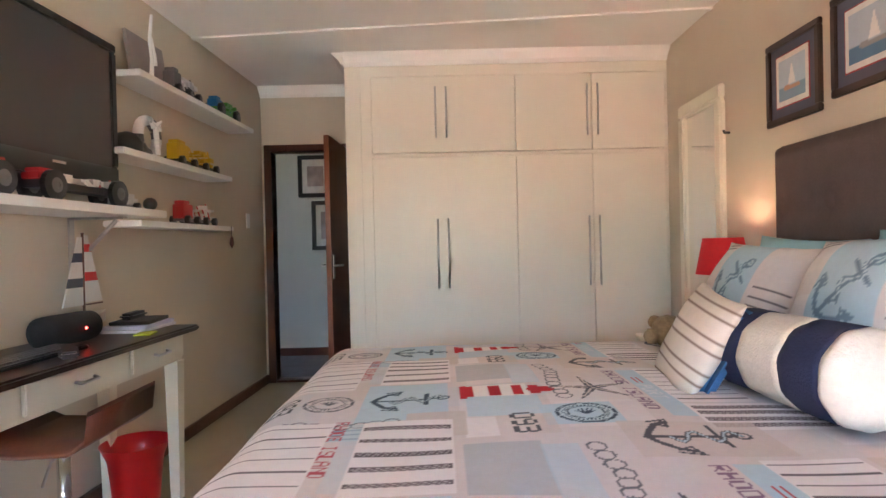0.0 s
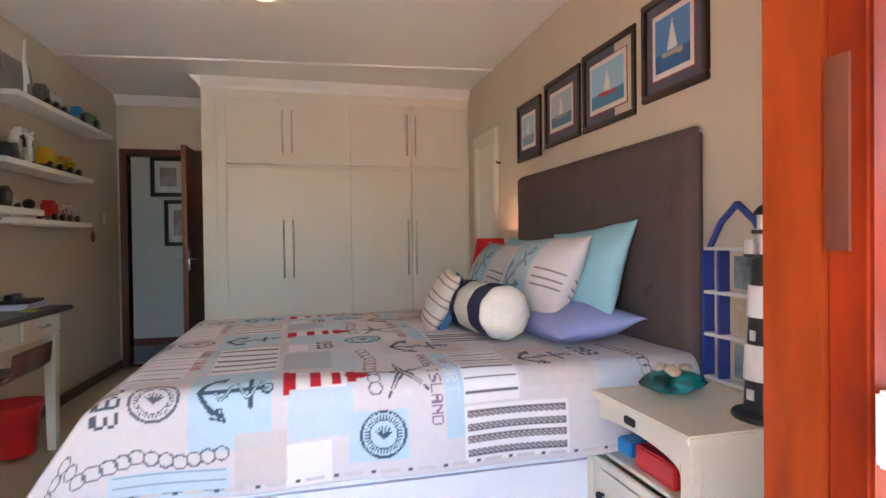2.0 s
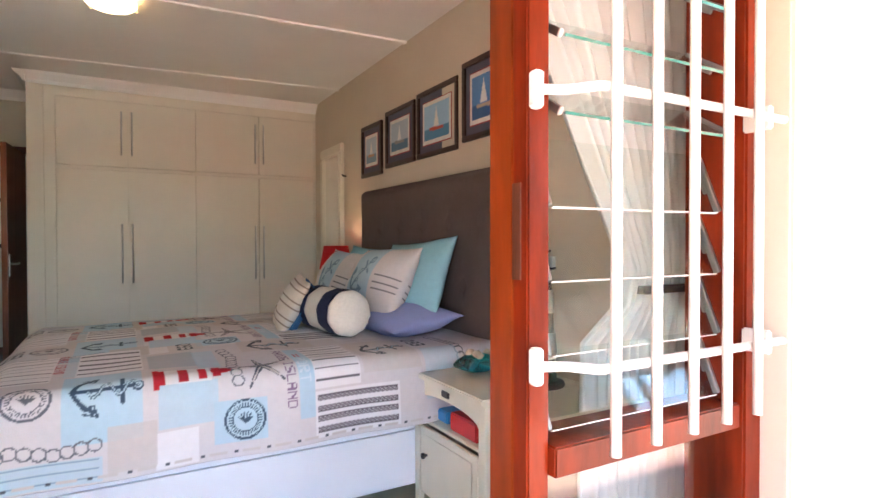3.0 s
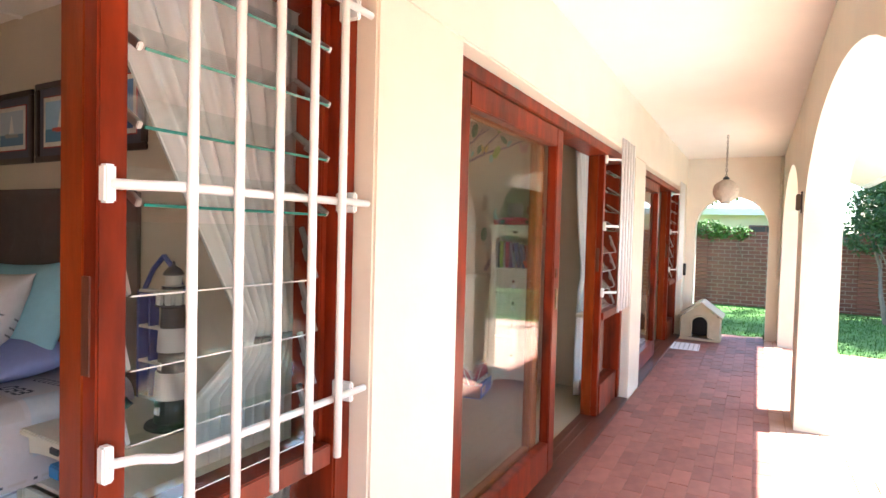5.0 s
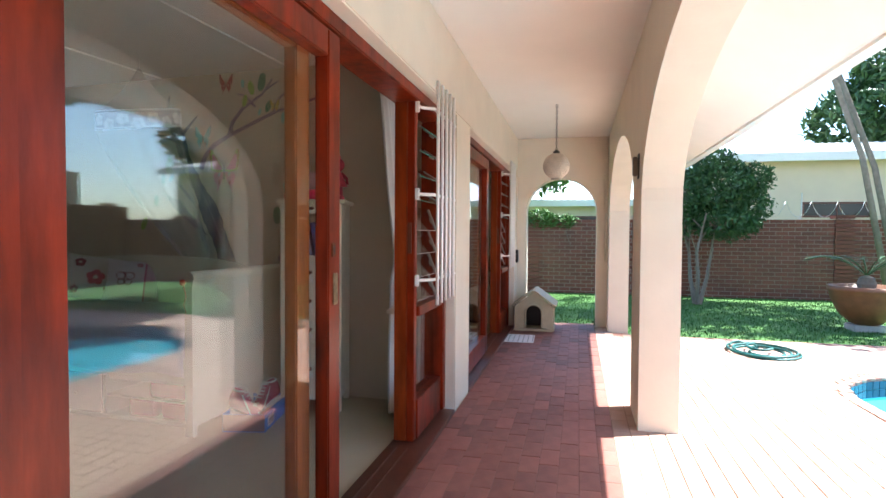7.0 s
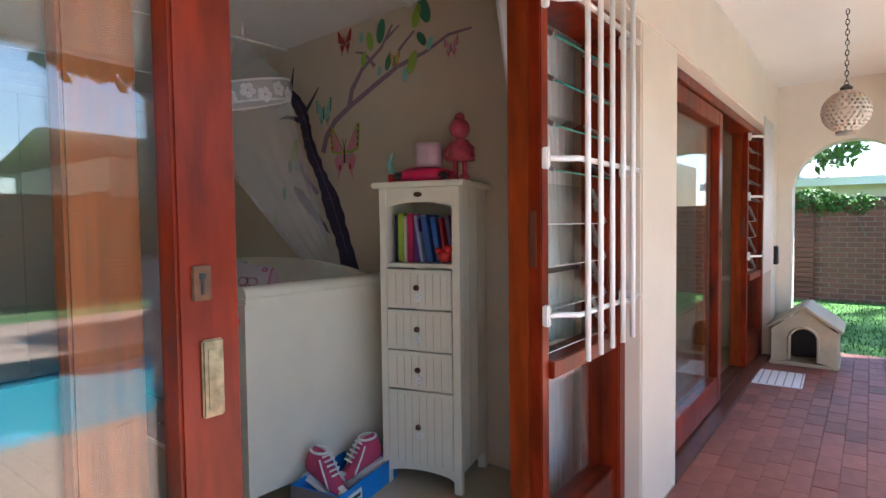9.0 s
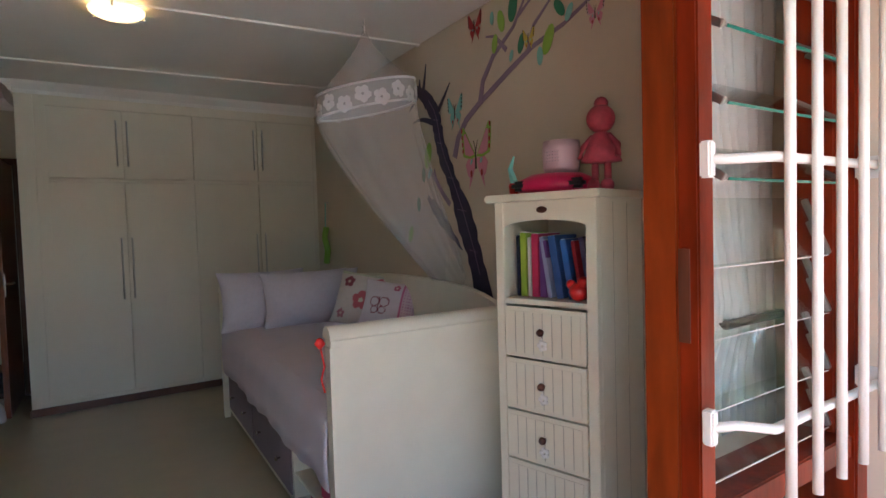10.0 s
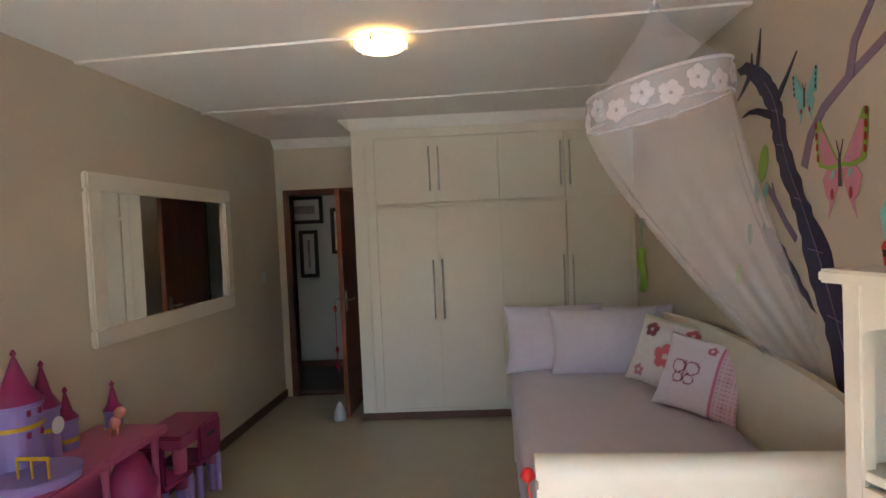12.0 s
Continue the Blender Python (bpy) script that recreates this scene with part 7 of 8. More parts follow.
play_chair(pose(3.0, 3.06, 0, 0, 0, -95))

cs = thing("toy_castle", pose(2.96, 2.45, 0, 0, 0, -3) @ Matrix.Diagonal((1, 1.08, 1.2, 1)), "pink and purple toy castle with pointed towers", "toy castle")
part("lower_wall", boxes((-0.17, 0.17, -0.42, 0.34, 0.0, 0.03), (-0.17, -0.12, -0.42, 0.34, 0.03, 0.52), bevel=0.008), PPINK, cs)
part("deck", boxes((-0.18, 0.22, -0.44, 0.36, 0.52, 0.56), bevel=0.010), PPINK, cs, "coral pink upper deck")
part("floor_tray", boxes((-0.17, 0.26, 0.10, 0.40, 0.18, 0.205), bevel=0.01), PPINK, cs)
for x, y in ((0.18, -0.38), (0.18, -0.05), (0.19, 0.28)):
    part("column", lathe(bmesh.new(), [(0.022, 0.03), (0.016, 0.10), (0.016, 0.46), (0.024, 0.52)], 14, (x, y, 0)), PPINK, cs, smooth=True)
for x, y, r, z0, z1, z2 in ((-0.06, -0.22, 0.085, 0.56, 0.80, 0.98), (-0.08, -0.07, 0.058, 0.56, 0.74, 0.91), (-0.08, 0.05, 0.045, 0.56, 0.66, 0.78), (-0.05, 0.315, 0.042, 0.56, 0.62, 0.74)):
    t = part("tower", lathe(bmesh.new(), [(r, z0), (r, z1), (r * 1.1, z1 + 0.005), (r * 1.1, z1 + 0.02)], 24, (x, y, 0)), PPURP, cs, "lilac tower", smooth=False)
    part("spire", lathe(bmesh.new(), [(r * 1.15, z1 + 0.02), (r * 0.6, z1 + (z2 - z1) * 0.4), (0.006, z2), (0.012, z2 + 0.01), (0.003, z2 + 0.025)], 24, (x, y, 0)), PCHAIR, t, "magenta pointed roof", smooth=True)
    part("tower_band", lathe(bmesh.new(), [(r + 0.004, z1 - 0.07), (r + 0.005, z1 - 0.055)], 24, (x, y, 0)), TOYM["yellow"], t, "yellow band")
part("clock", lathe(bmesh.new(), [(0.032, 0), (0.032, 0.006), (0.002, 0.007)], 18), LHW2, cs, m=pose(-0.018, -0.07, 0.69, 0, 90, 0))
for y, z in ((-0.25, 0.775), (-0.20, 0.775), (-0.255, 0.70), (-0.195, 0.70)):
    part("tower_window", boxes((0.018, 0.030, y - 0.008, y + 0.008, z, z + 0.022), bevel=0.003), PCHAIR, cs, "dark little window")
part("balcony", lathe(bmesh.new(), [(0.02, 0.54), (0.14, 0.565), (0.15, 0.60), (0.14, 0.60)], 26, (0.10, -0.30, 0)), PPURP, cs, smooth=True)
part("balcony_rail", boxes((0.06, 0.20, -0.36, -0.352, 0.66, 0.672), (0.06, 0.066, -0.36, -0.352, 0.60, 0.66), (0.19, 0.196, -0.36, -0.352, 0.60, 0.66), (0.12, 0.126, -0.36, -0.352, 0.60, 0.66)), TOYM["yellow"], cs)
part("shell_seat", lathe(bmesh.new(), [(0.02, 0.21), (0.10, 0.24), (0.12, 0.34), (0.06, 0.46), (0.01, 0.48)], 18, (0.10, 0.22, 0)), PTOP, cs, smooth=True)
bm = bmesh.new()
lathe(bm, [(0.01, 0.0), (0.028, 0.03), (0.022, 0.055), (0.012, 0.065)], 14)
for x, y in ((-0.015, -0.012), (0.015, -0.012), (-0.015, 0.012), (0.015, 0.012)):
    tube(bm, [(x, y, -0.03), (x, y, 0.02)], 0.007, 6)
bmesh.ops.create_icosphere(bm, subdivisions=2, radius=0.03, matrix=Matrix.Translation((0.025, 0, 0.085)))
tagged(part("toy_figure", bm, mat("peach_plastic", (0.62, 0.22, 0.16), 0.5, var=0.3, scale=30), m=pose(3.02, 2.66, 0.703), smooth=True), "small plain peach toy figure on the castle", "toy", kind="thing")

# door stop and red hearts on the open door
ds = tagged(part("door_stop", lathe(bmesh.new(), [(0.05, 0.0), (0.055, 0.02), (0.05, 0.08), (0.03, 0.13), (0.012, 0.16)], 16), mat("white_cloth_weight", (0.55, 0.54, 0.52), 0.9, var=0.15, scale=20, bump=0.3), m=pose(3.655, 4.80, 0), smooth=True), "white cloth door stop on the floor", "door stop", kind="thing")
hg = thing("heart_garland", pose(3.66, 4.79, 1.05), "string of red hearts hanging from the door handle", "garland")
part("string", tube(bmesh.new(), [(0, 0, 0), (0, 0.004, -0.3), (0, 0, -0.62)], 0.003, 5), RD, hg)
for z in (-0.06, -0.42, -0.56):
    bm = bmesh.new()
    for s in (-1, 1):
        bmesh.ops.create_icosphere(bm, subdivisions=2, radius=0.022, matrix=Matrix.Translation((0, s * 0.014, z)) @ Matrix.Diagonal((0.5, 1, 1, 1)))
    tube(bm, [(0, 0, z), (0, 0, z - 0.045)], 0.02, 8, 0.003)
    part("heart", bm, RD, hg, smooth=True)

# ---- veranda things ----
lan = thing("hanging_lantern", pose(7.8, -0.73, 1.97), "round pierced cream clay lantern on a chain", "lantern")
bm = bmesh.new()
bmesh.ops.create_icosphere(bm, subdivisions=5, radius=0.132)
# pierce the ball with rows of holes
for f in list(bm.faces):
    c = f.calc_center_median().normalized()
    la, lo = math.asin(c.z), math.atan2(c.y, c.x)
    row = round(la / 0.19)
    k = max(5, round(27 * math.cos(row * 0.19)))
    dl = ((lo / (2 * math.pi) * k + 0.5 * (row % 2)) % 1.0 - 0.5) * 2 * math.pi / k * math.cos(la)
    if (dl ** 2 + (la - row * 0.19) ** 2) < 0.0046 and abs(la) < 1.35:
        bm.faces.remove(f)
ball = part("pierced_ball", bm, mat("cream_clay", (0.62, 0.52, 0.42), 0.8, var=0.15, scale=20, bump=0.3), lan)
sm = ball.modifiers.new("thickness", "SOLIDIFY")
sm.thickness = 0.008
part("collar", lathe(bmesh.new(), [(0.03, 0.125), (0.035, 0.145), (0.012, 0.165)], 14), BLACK, lan)
part("bottom_ring", lathe(bmesh.new(), [(0.05, -0.14), (0.055, -0.132), (0.05, -0.12)], 18), mat("clay_rim", (0.4, 0.34, 0.28), 0.8), lan)
for i in range(15):
    z = 0.17 + 0.031 * i
    n = 10
    pts = [(0.009 * math.cos(2 * math.pi * k / n) * (1 if i % 2 else 0), 0.009 * math.cos(2 * math.pi * k / n) * (0 if i % 2 else 1), z + 0.019 * math.sin(2 * math.pi * k / n)) for k in range(n + 1)]
    part("chain_link", tube(bmesh.new(), pts, 0.0032, 5), BLACK, lan)

dog = thing("dog_kennel", pose(9.42, -0.40, 0), "cream plastic dog kennel with arched doorway", "kennel")
KEN = mat("cream_moulded_plastic", (0.42, 0.35, 0.23), 0.6, var=0.12, scale=15, bump=0.15)
bm = bmesh.new()
# front wall with an arched hole, gable above
w, eave, top = 0.25, 0.32, 0.52
N = 12
arch = [(-0.11, 0.05)] + [(-0.11 * math.cos(math.pi * k / N), 0.24 + 0.11 * math.sin(math.pi * k / N)) for k in range(N + 1)] + [(0.11, 0.05)]
outer = [(-w, 0.0)] + [(-w + 2 * w * k / (N + 2), eave + (top - eave) * (1 - abs(2 * k / (N + 2) - 1))) for k in range(N + 3)] + [(w, 0.0)]
k0 = [bm.verts.new((-0.02, y, z)) for y, z in arch]
k1 = [bm.verts.new((-0.02, y, z)) for y, z in ([(-w, 0.02)] + [(-w + 2 * w * k / N, eave + (top - eave) * (1 - abs(2 * k / N - 1))) for k in range(N + 1)] + [(w, 0.02)])]
for i in range(len(k0) - 1):
    bm.faces.new((k0[i], k0[i + 1], k1[i + 1], k1[i]))
ex = bmesh.ops.extrude_face_region(bm, geom=list(bm.faces))
bmesh.ops.translate(bm, verts=[v for v in ex["geom"] if isinstance(v, bmesh.types.BMVert)], vec=(0.03, 0, 0))
bmesh.ops.recalc_face_normals(bm, faces=bm.faces)
part("front_wall", bm, KEN, dog)
part("door_rim", tube(bmesh.new(), [(-0.025, y, z) for y, z in arch], 0.014, 6), KEN, dog)
part("walls", boxes((0.012, 0.53, -w, -w + 0.02, 0.03, eave), (0.012, 0.53, w - 0.02, w, 0.03, eave), (0.51, 0.53, -w + 0.02, w - 0.02, 0.03, eave)), KEN, dog)
part("base", boxes((-0.03, 0.55, -w - 0.015, w + 0.015, 0.0, 0.03), bevel=0.008), KEN, dog)
for s in (-1, 1):
    bm = prism(bmesh.new(), [(-0.05, 0.0), (0.57, 0.0), (0.57, 0.345), (-0.05, 0.345)], 0.0, 0.022)
    part("roof_half", bm, KEN, dog, m=pose(0, 0, top + 0.005, 0, 0, 0) @ Matrix.Rotation(radians(-36 if s > 0 else 180 + 36), 4, "X") @ (Matrix.Identity(4) if s > 0 else Matrix.Translation((0, 0, -0.022))))
# black sheet that stands for the shade inside the kennel
part("dark_inside", boxes((0.3, 0.31, -w + 0.03, w - 0.03, 0.03, eave)), BLACK, dog)
mtt = thing("door_mat", pose(8.85, -0.24, -0.006, 0, 0, 2), "white door mat with thin dark stripes", "mat")
part("mat", boxes((-0.25, 0.25, -0.21, 0.21, 0.0, 0.012), bevel=0.003), WHITECLOTH, mtt)
part("stripes", boxes(*[(-0.25, 0.25, -0.20 + 0.057 * i, -0.192 + 0.057 * i, 0.0121, 0.0128) for i in range(8)]), TOYM["grey"], mtt)
for x in (9.84,):
    ic = thing("wall_intercom", pose(x, -0.111, 0.97), "small black box on the house wall", "intercom")
    part("case", boxes((-0.04, 0.04, -0.035, 0, -0.09, 0.09), bevel=0.005), BLACK, ic)
    part("face_plate", boxes((-0.03, 0.03, -0.038, -0.0352, -0.07, 0.07)), TOYM["grey"], ic)
wl = thing("wall_lamp", pose(5.97, -1.349, 1.74), "small dark wall lamp on the arcade pier", "wall lamp")
part("back_plate", boxes((-0.035, 0.035, 0.0, 0.010, -0.085, 0.085), bevel=0.003), BLACK, wl)
part("lamp_body", boxes((-0.025, 0.025, 0.010, 0.042, -0.065, 0.065), bevel=0.006), mat("bronze", (0.16, 0.13, 0.10), 0.4, metal=0.7), wl)
pq = thing("carved_plaque", pose(2.15, -1.349, 1.79, 0, 0, 0) @ Matrix.Scale(0.82, 4), "grey carved leaf plaque on the arcade pier", "plaque")
PLQ = mat("grey_stone", (0.42, 0.40, 0.37), 0.8, var=0.2, scale=20, bump=0.4)
part("slab", boxes((-0.05, 0.05, 0.004, 0.034, -0.115, 0.115), bevel=0.004), PLQ, pq)
part("backing", boxes((-0.04, 0.04, 0.0, 0.004, -0.10, 0.10)), BLACK, pq)
TWIGM = mat("tan_clay_leaf", (0.46, 0.36, 0.26), 0.8, var=0.25, scale=25, bump=0.3)
for z0 in (-0.085, 0.0):
    part("twig", tube(bmesh.new(), [(0.035, 0.036, z0 + 0.01), (0.005, 0.048, z0 + 0.03), (-0.03, 0.05, z0 + 0.055)], 0.004, 6, 0.003), DARKWOOD, pq, "dark bent twig", smooth=True)
    for k in range(4):
        bm = bmesh.new()
        bmesh.ops.create_icosphere(bm, subdivisions=2, radius=0.024, matrix=Matrix.Diagonal((0.6, 0.28, 1.0, 1)))
        part("carved_leaf", bm, TWIGM, pq, smooth=True, m=pose(0.022 - 0.02 * k, 0.045, z0 + 0.035 + 0.012 * k, 0, -35 + 50 * (k % 2), 10))
part("hanging_wire", tube(bmesh.new(), [(0.03, 0.02, -0.115), (0.032, 0.02, -0.165), (0.03, 0.02, -0.172)], 0.002, 5), BLACK, pq)
hk2 = tagged(part("wire_hook", tube(bmesh.new(), [(2.07, -1.352, 1.665), (2.075, -1.335, 1.668), (2.085, -1.33, 1.655), (2.09, -1.335, 1.64)], 0.0018, 6), BLACK), "bent dark wire hook on the arcade pier", "hook", kind="thing")
dp = thing("down_pipe", pose(9.99, -1.30, 0), "cream painted down pipe in the veranda corner", "pipe")
part("pipe", tube(bmesh.new(), [(-0.02, -0.03, 0.9), (-0.02, -0.03, 2.6)], 0.022, 8), OUTWALL, dp, smooth=True)

# ---- pool ----
POOLOUT = [(1.0, -3.30), (3.5, -3.20), (6.0, -3.15), (7.0, -3.10), (7.42, -3.20), (7.72, -3.48), (7.90, -3.82), (8.25, -4.02), (8.48, -4.45), (8.42, -5.1), (8.1, -5.55), (7.2, -5.75), (1.0, -5.9)]


def ring_wall(bm, pts, z0, z1):
    lo, hi = [bm.verts.new((x, y, z0)) for x, y in pts], [bm.verts.new((x, y, z1)) for x, y in pts]
    for i in range(len(pts)):
        j = (i + 1) % len(pts)
        bm.faces.new((lo[i], lo[j], hi[j], hi[i]))


def grown(pts, d):
    c = Vector((4.7, -4.5))
    return [tuple(Vector(p) + (Vector(p) - c).normalized() * d) for p in pts]


pl_ = bmesh.new()
ring_wall(pl_, POOLOUT, -1.3, -0.10)
pl_.faces.new([pl_.verts.new((x, y, -1.3)) for x, y in POOLOUT])
structure("pool_basin", pl_, mat("pale_blue_marbelite", (0.16, 0.55, 0.66), 0.6, var=0.1, scale=3), "pale blue swimming pool basin", "pool")
TILEM = mat("dark_blue_mosaic", (0.02, 0.06, 0.11), 0.2, var=0.3, scale=40, rand=0.5)
bm = bmesh.new()
for (xa, ya), (xb, yb) in zip(POOLOUT, POOLOUT[1:] + POOLOUT[:1]):
    L = math.hypot(xb - xa, yb - ya)
    n = max(1, int(L / 0.075))
    ux, uy = (xb - xa) / L, (yb - ya) / L
    for i in range(n):
        for j in range(2):
            s0, s1 = (i + 0.06) * L / n, (i + 0.94) * L / n
            z0, z1 = -0.175 + 0.075 * j, -0.106 + 0.075 * j
            q = [(xa + ux * s, ya + uy * s, z) for s, z in ((s0, z0), (s1, z0), (s1, z1), (s0, z1))]
            off = Vector((uy, -ux, 0)) * 0.008
            off = -off if (Vector((4.7 - xa, -4.5 - ya, 0)).dot(off) < 0) else off
            v0, v1 = [bm.verts.new(p) for p in q], [bm.verts.new(Vector(p) + off) for p in q]
            bm.faces.new(v1)
            for a in range(4):
                b = (a + 1) % 4
                bm.faces.new((v0[a], v0[b], v1[b], v1[a]))
bmesh.ops.recalc_face_normals(bm, faces=bm.faces)
tagged(part("pool_mosaic", bm, TILEM), "band of dark blue mosaic tiles round the pool", "tiles", kind="stuff")
wt = bmesh.new()
wt.faces.new([wt.verts.new((x, y, -0.20)) for x, y in POOLOUT])
WATER = glass_mat("pool_water", (0.10, 0.50, 0.62), 0.03)
_n, _l = WATER.node_tree.nodes, WATER.node_tree.links
_b, _nz = _n.new("ShaderNodeBump"), _n.new("ShaderNodeTexNoise")
_nz.inputs["Scale"].default_value = 3.0
_b.inputs["Strength"].default_value, _b.inputs["Distance"].default_value = 0.3, 0.05
_l.new(_nz.outputs[0], _b.inputs["Height"]), _l.new(_b.outputs[0], _n["Principled BSDF"].inputs["Normal"])
_n["Principled BSDF"].inputs["IOR"].default_value = 1.33
_n["Principled BSDF"].inputs["Transmission Weight"].default_value = 0.25
structure("pool_water", wt, WATER, "clear turquoise pool water", "water").visible_shadow = False

# terrace bed with the pool cut out
bm = bmesh.new()
loops = []
for pts in ([(-6, -8.6), (9.55, -8.6), (9.55, A0), (-6, A0)], POOLOUT):
    vs = [bm.verts.new((x, y, -0.009)) for x, y in pts]
    loops += [bm.edges.new((vs[i], vs[(i + 1) % len(vs)])) for i in range(len(vs))]
bmesh.ops.triangle_fill(bm, use_beauty=True, edges=loops)
for f in list(bm.faces):
    c = f.calc_center_median()
ring_wall(bm, POOLOUT, -0.106, -0.009)
bmesh.ops.recalc_face_normals(bm, faces=bm.faces)
structure("terrace", bm, MORTAR, "mortar bed of the paved pool terrace", "terrace")
structure("arcade_plinth", boxes((-4.0, 10.25, A0, A1, -0.3, -0.008)), MORTAR, "mortar bed under the arches", "floor")

# hose coil
hs = thing("garden_hose", pose(8.72, -2.93, -0.005), "coiled green garden hose on the paving", "hose")
pts = []
rr = random.Random(3)
for i in range(150):
    t = i * 0.22
    r = 0.22 + 0.13 * math.sin(i * 0.057) + 0.02 * math.sin(t * 0.37)
    pts.append((r * 1.25 * math.cos(t) + 0.02 * math.sin(i * 0.11), r * math.sin(t), 0.012 + 0.022 * ((i // 29) % 3) + 0.004 * math.sin(t * 2)))
part("coil", tube(bmesh.new(), pts, 0.0135, 7), mat("green_hose", (0.008, 0.085, 0.075), 0.45, var=0.15), hs, smooth=True)
part("nozzle", lathe(bmesh.new(), [(0.010, 0), (0.016, 0.02), (0.012, 0.09), (0.006, 0.10)], 10), TOYM["yellow"], hs, m=pose(0.40, 0.05, 0.018, 0, 90, 20))

# ---- garden walls ----
def brick_run(name, along_y, fixed, a0, a1, height, thick, label, step=0.235, course=0.084):
    """A brick wall: mortar core with bricks proud of it on the garden side."""
    rr = random.Random(len(name))
    root = structure(name, boxes((fixed, fixed + thick, a0, a1, -0.3, height - 0.01) if along_y else (a0, a1, fixed - thick, fixed, -0.3, height - 0.01)), WALLMORTAR, label, "garden wall")
    verts, faces = [], []

    def put(x0, x1, y0, y1, z0, z1):
        b = len(verts)
        verts.extend([(x, y, z) for z in (z0, z1) for x, y in ((x0, y0), (x1, y0), (x1, y1), (x0, y1))])
        faces.extend([tuple(b + i for i in q) for q in ((3, 2, 1, 0), (4, 5, 6, 7), (0, 1, 5, 4), (1, 2, 6, 5), (2, 3, 7, 6), (3, 0, 4, 7))])
    k, z = 0, -0.06
    while z < height:
        a = a0 - (0.5 * step if k % 2 else 0)
        while a < a1:
            b0, b1 = max(a, a0), min(a + step - 0.018, a1)
            d = 0.010 + rr.uniform(0, 0.007)
            if b1 - b0 > 0.03:
                zt = z + course - 0.017
                put(*((fixed - d, fixed + thick + 0.01, b0, b1, z, zt) if along_y else (b0, b1, fixed - thick - 0.01, fixed + d, z, zt)))
            a += step
        k, z = k + 1, z + course
    # pillars
    a = a0 + 1.6
    while a < a1:
        zz = -0.06
        while zz < height + 0.06:
            put(*((fixed - 0.06, fixed + thick, a, a + 0.34, zz, zz + course - 0.013) if along_y else (a, a + 0.34, fixed - thick, fixed + 0.06, zz, zz + course - 0.013)))
            zz += course
        a += 3.1
    me = bpy.data.meshes.new("bricks")
    me.from_pydata(verts, [], faces)
    me.materials.append(FACEBRICK)
    ob = new("bricks", me)
    ob.parent = root
    tagged(ob, "weathered red bricks in running bond", kind="stuff")
    return root


brick_run("garden_wall_east", True, 14.8, -11.0, 9.0, 1.60, 0.22, "red face-brick garden boundary wall")
brick_run("garden_wall_south", False, -11.0, -6.0, 15.0, 1.95, 0.22, "red face-brick garden boundary wall behind the pool")
structure("garden_wall_west", boxes((-6.2, -6.0, -11.2, 9, -0.3, 1.7)), FACEBRICK, "brick garden wall", "garden wall")

# ---- plants ----


def leaf_cloud(name, blobs, n, size, material, seed, parent, label="", droop=0.3):
    """Many small folded leaves scattered through uneven blobs (x, y, z, radii)."""
    r = np.random.default_rng(seed)
    V, F = [], []
    vol = np.array([b[3] * b[4] * b[5] for b in blobs])
    pick = r.choice(len(blobs), n, p=vol / vol.sum())
    d = r.normal(size=(n, 3))
    d /= np.linalg.norm(d, axis=1)[:, None]
    rad = r.uniform(0.55, 1.0, n) ** 0.6 * (1 + 0.25 * np.sin(5 * d[:, 0] + 3) * np.sin(6 * d[:, 1] + pick) * np.cos(4 * d[:, 2]))
    for i in range(n):
        b = blobs[pick[i]]
        c = Vector((b[0] + d[i, 0] * rad[i] * b[3], b[1] + d[i, 1] * rad[i] * b[4], b[2] + d[i, 2] * rad[i] * b[5]))
        u = Vector(r.normal(size=3)).normalized()
        w = u.cross(Vector(r.normal(size=3))).normalized()
        s = size * r.uniform(0.6, 1.4)
        k = u.cross(w) * s * 0.18
        b0 = len(V)
        V += [c - u * s, c + w * s * 0.42 + k, c + u * s, c - w * s * 0.42 + k]
        F += [(b0, b0 + 1, b0 + 2), (b0, b0 + 2, b0 + 3)]
    me = bpy.data.meshes.new(name)
    me.from_pydata([tuple(v) for v in V], [], F)
    me.materials.append(material)
    ob = new(name, me)
    ob.parent = parent
    if label:
        ob["label"] = label
    return ob


def garden_tree(x, y, h, blobs, n, size, material, label, seed, stems=3, r0=0.05, spread=0.25):
    root = thing("garden_tree", pose(x, y, -0.03), label, "tree", "garden trees")
    rr = random.Random(seed)
    bm = bmesh.new()
    for s in range(stems):
        a = s * 2.1 + rr.random()
        p0 = Vector((0.05 * math.cos(a), 0.05 * math.sin(a), 0))
        p1 = Vector((spread * math.cos(a), spread * math.sin(a), h * 0.5))
        p2 = Vector((spread * 1.6 * math.cos(a + 0.4), spread * 1.6 * math.sin(a + 0.4), h * 0.85))
        tube(bm, [p0, p0.lerp(p1, 0.5) + Vector((rr.uniform(-0.04, 0.04), rr.uniform(-0.04, 0.04), 0)), p1, p2], r0, 8, r0 * 0.35)
        for q in range(3):
            e = p1.lerp(p2, 0.3 * q)
            tube(bm, [e, e + Vector((rr.uniform(-1, 1) * h * 0.18, rr.uniform(-1, 1) * h * 0.18, h * 0.22))], r0 * 0.4, 6, r0 * 0.12)
    part("trunk", bm, BARK, root, "grey branching trunk")
    leaf_cloud("crown", blobs, n, size, material, seed, root, "crown of many small leaves")
    return root


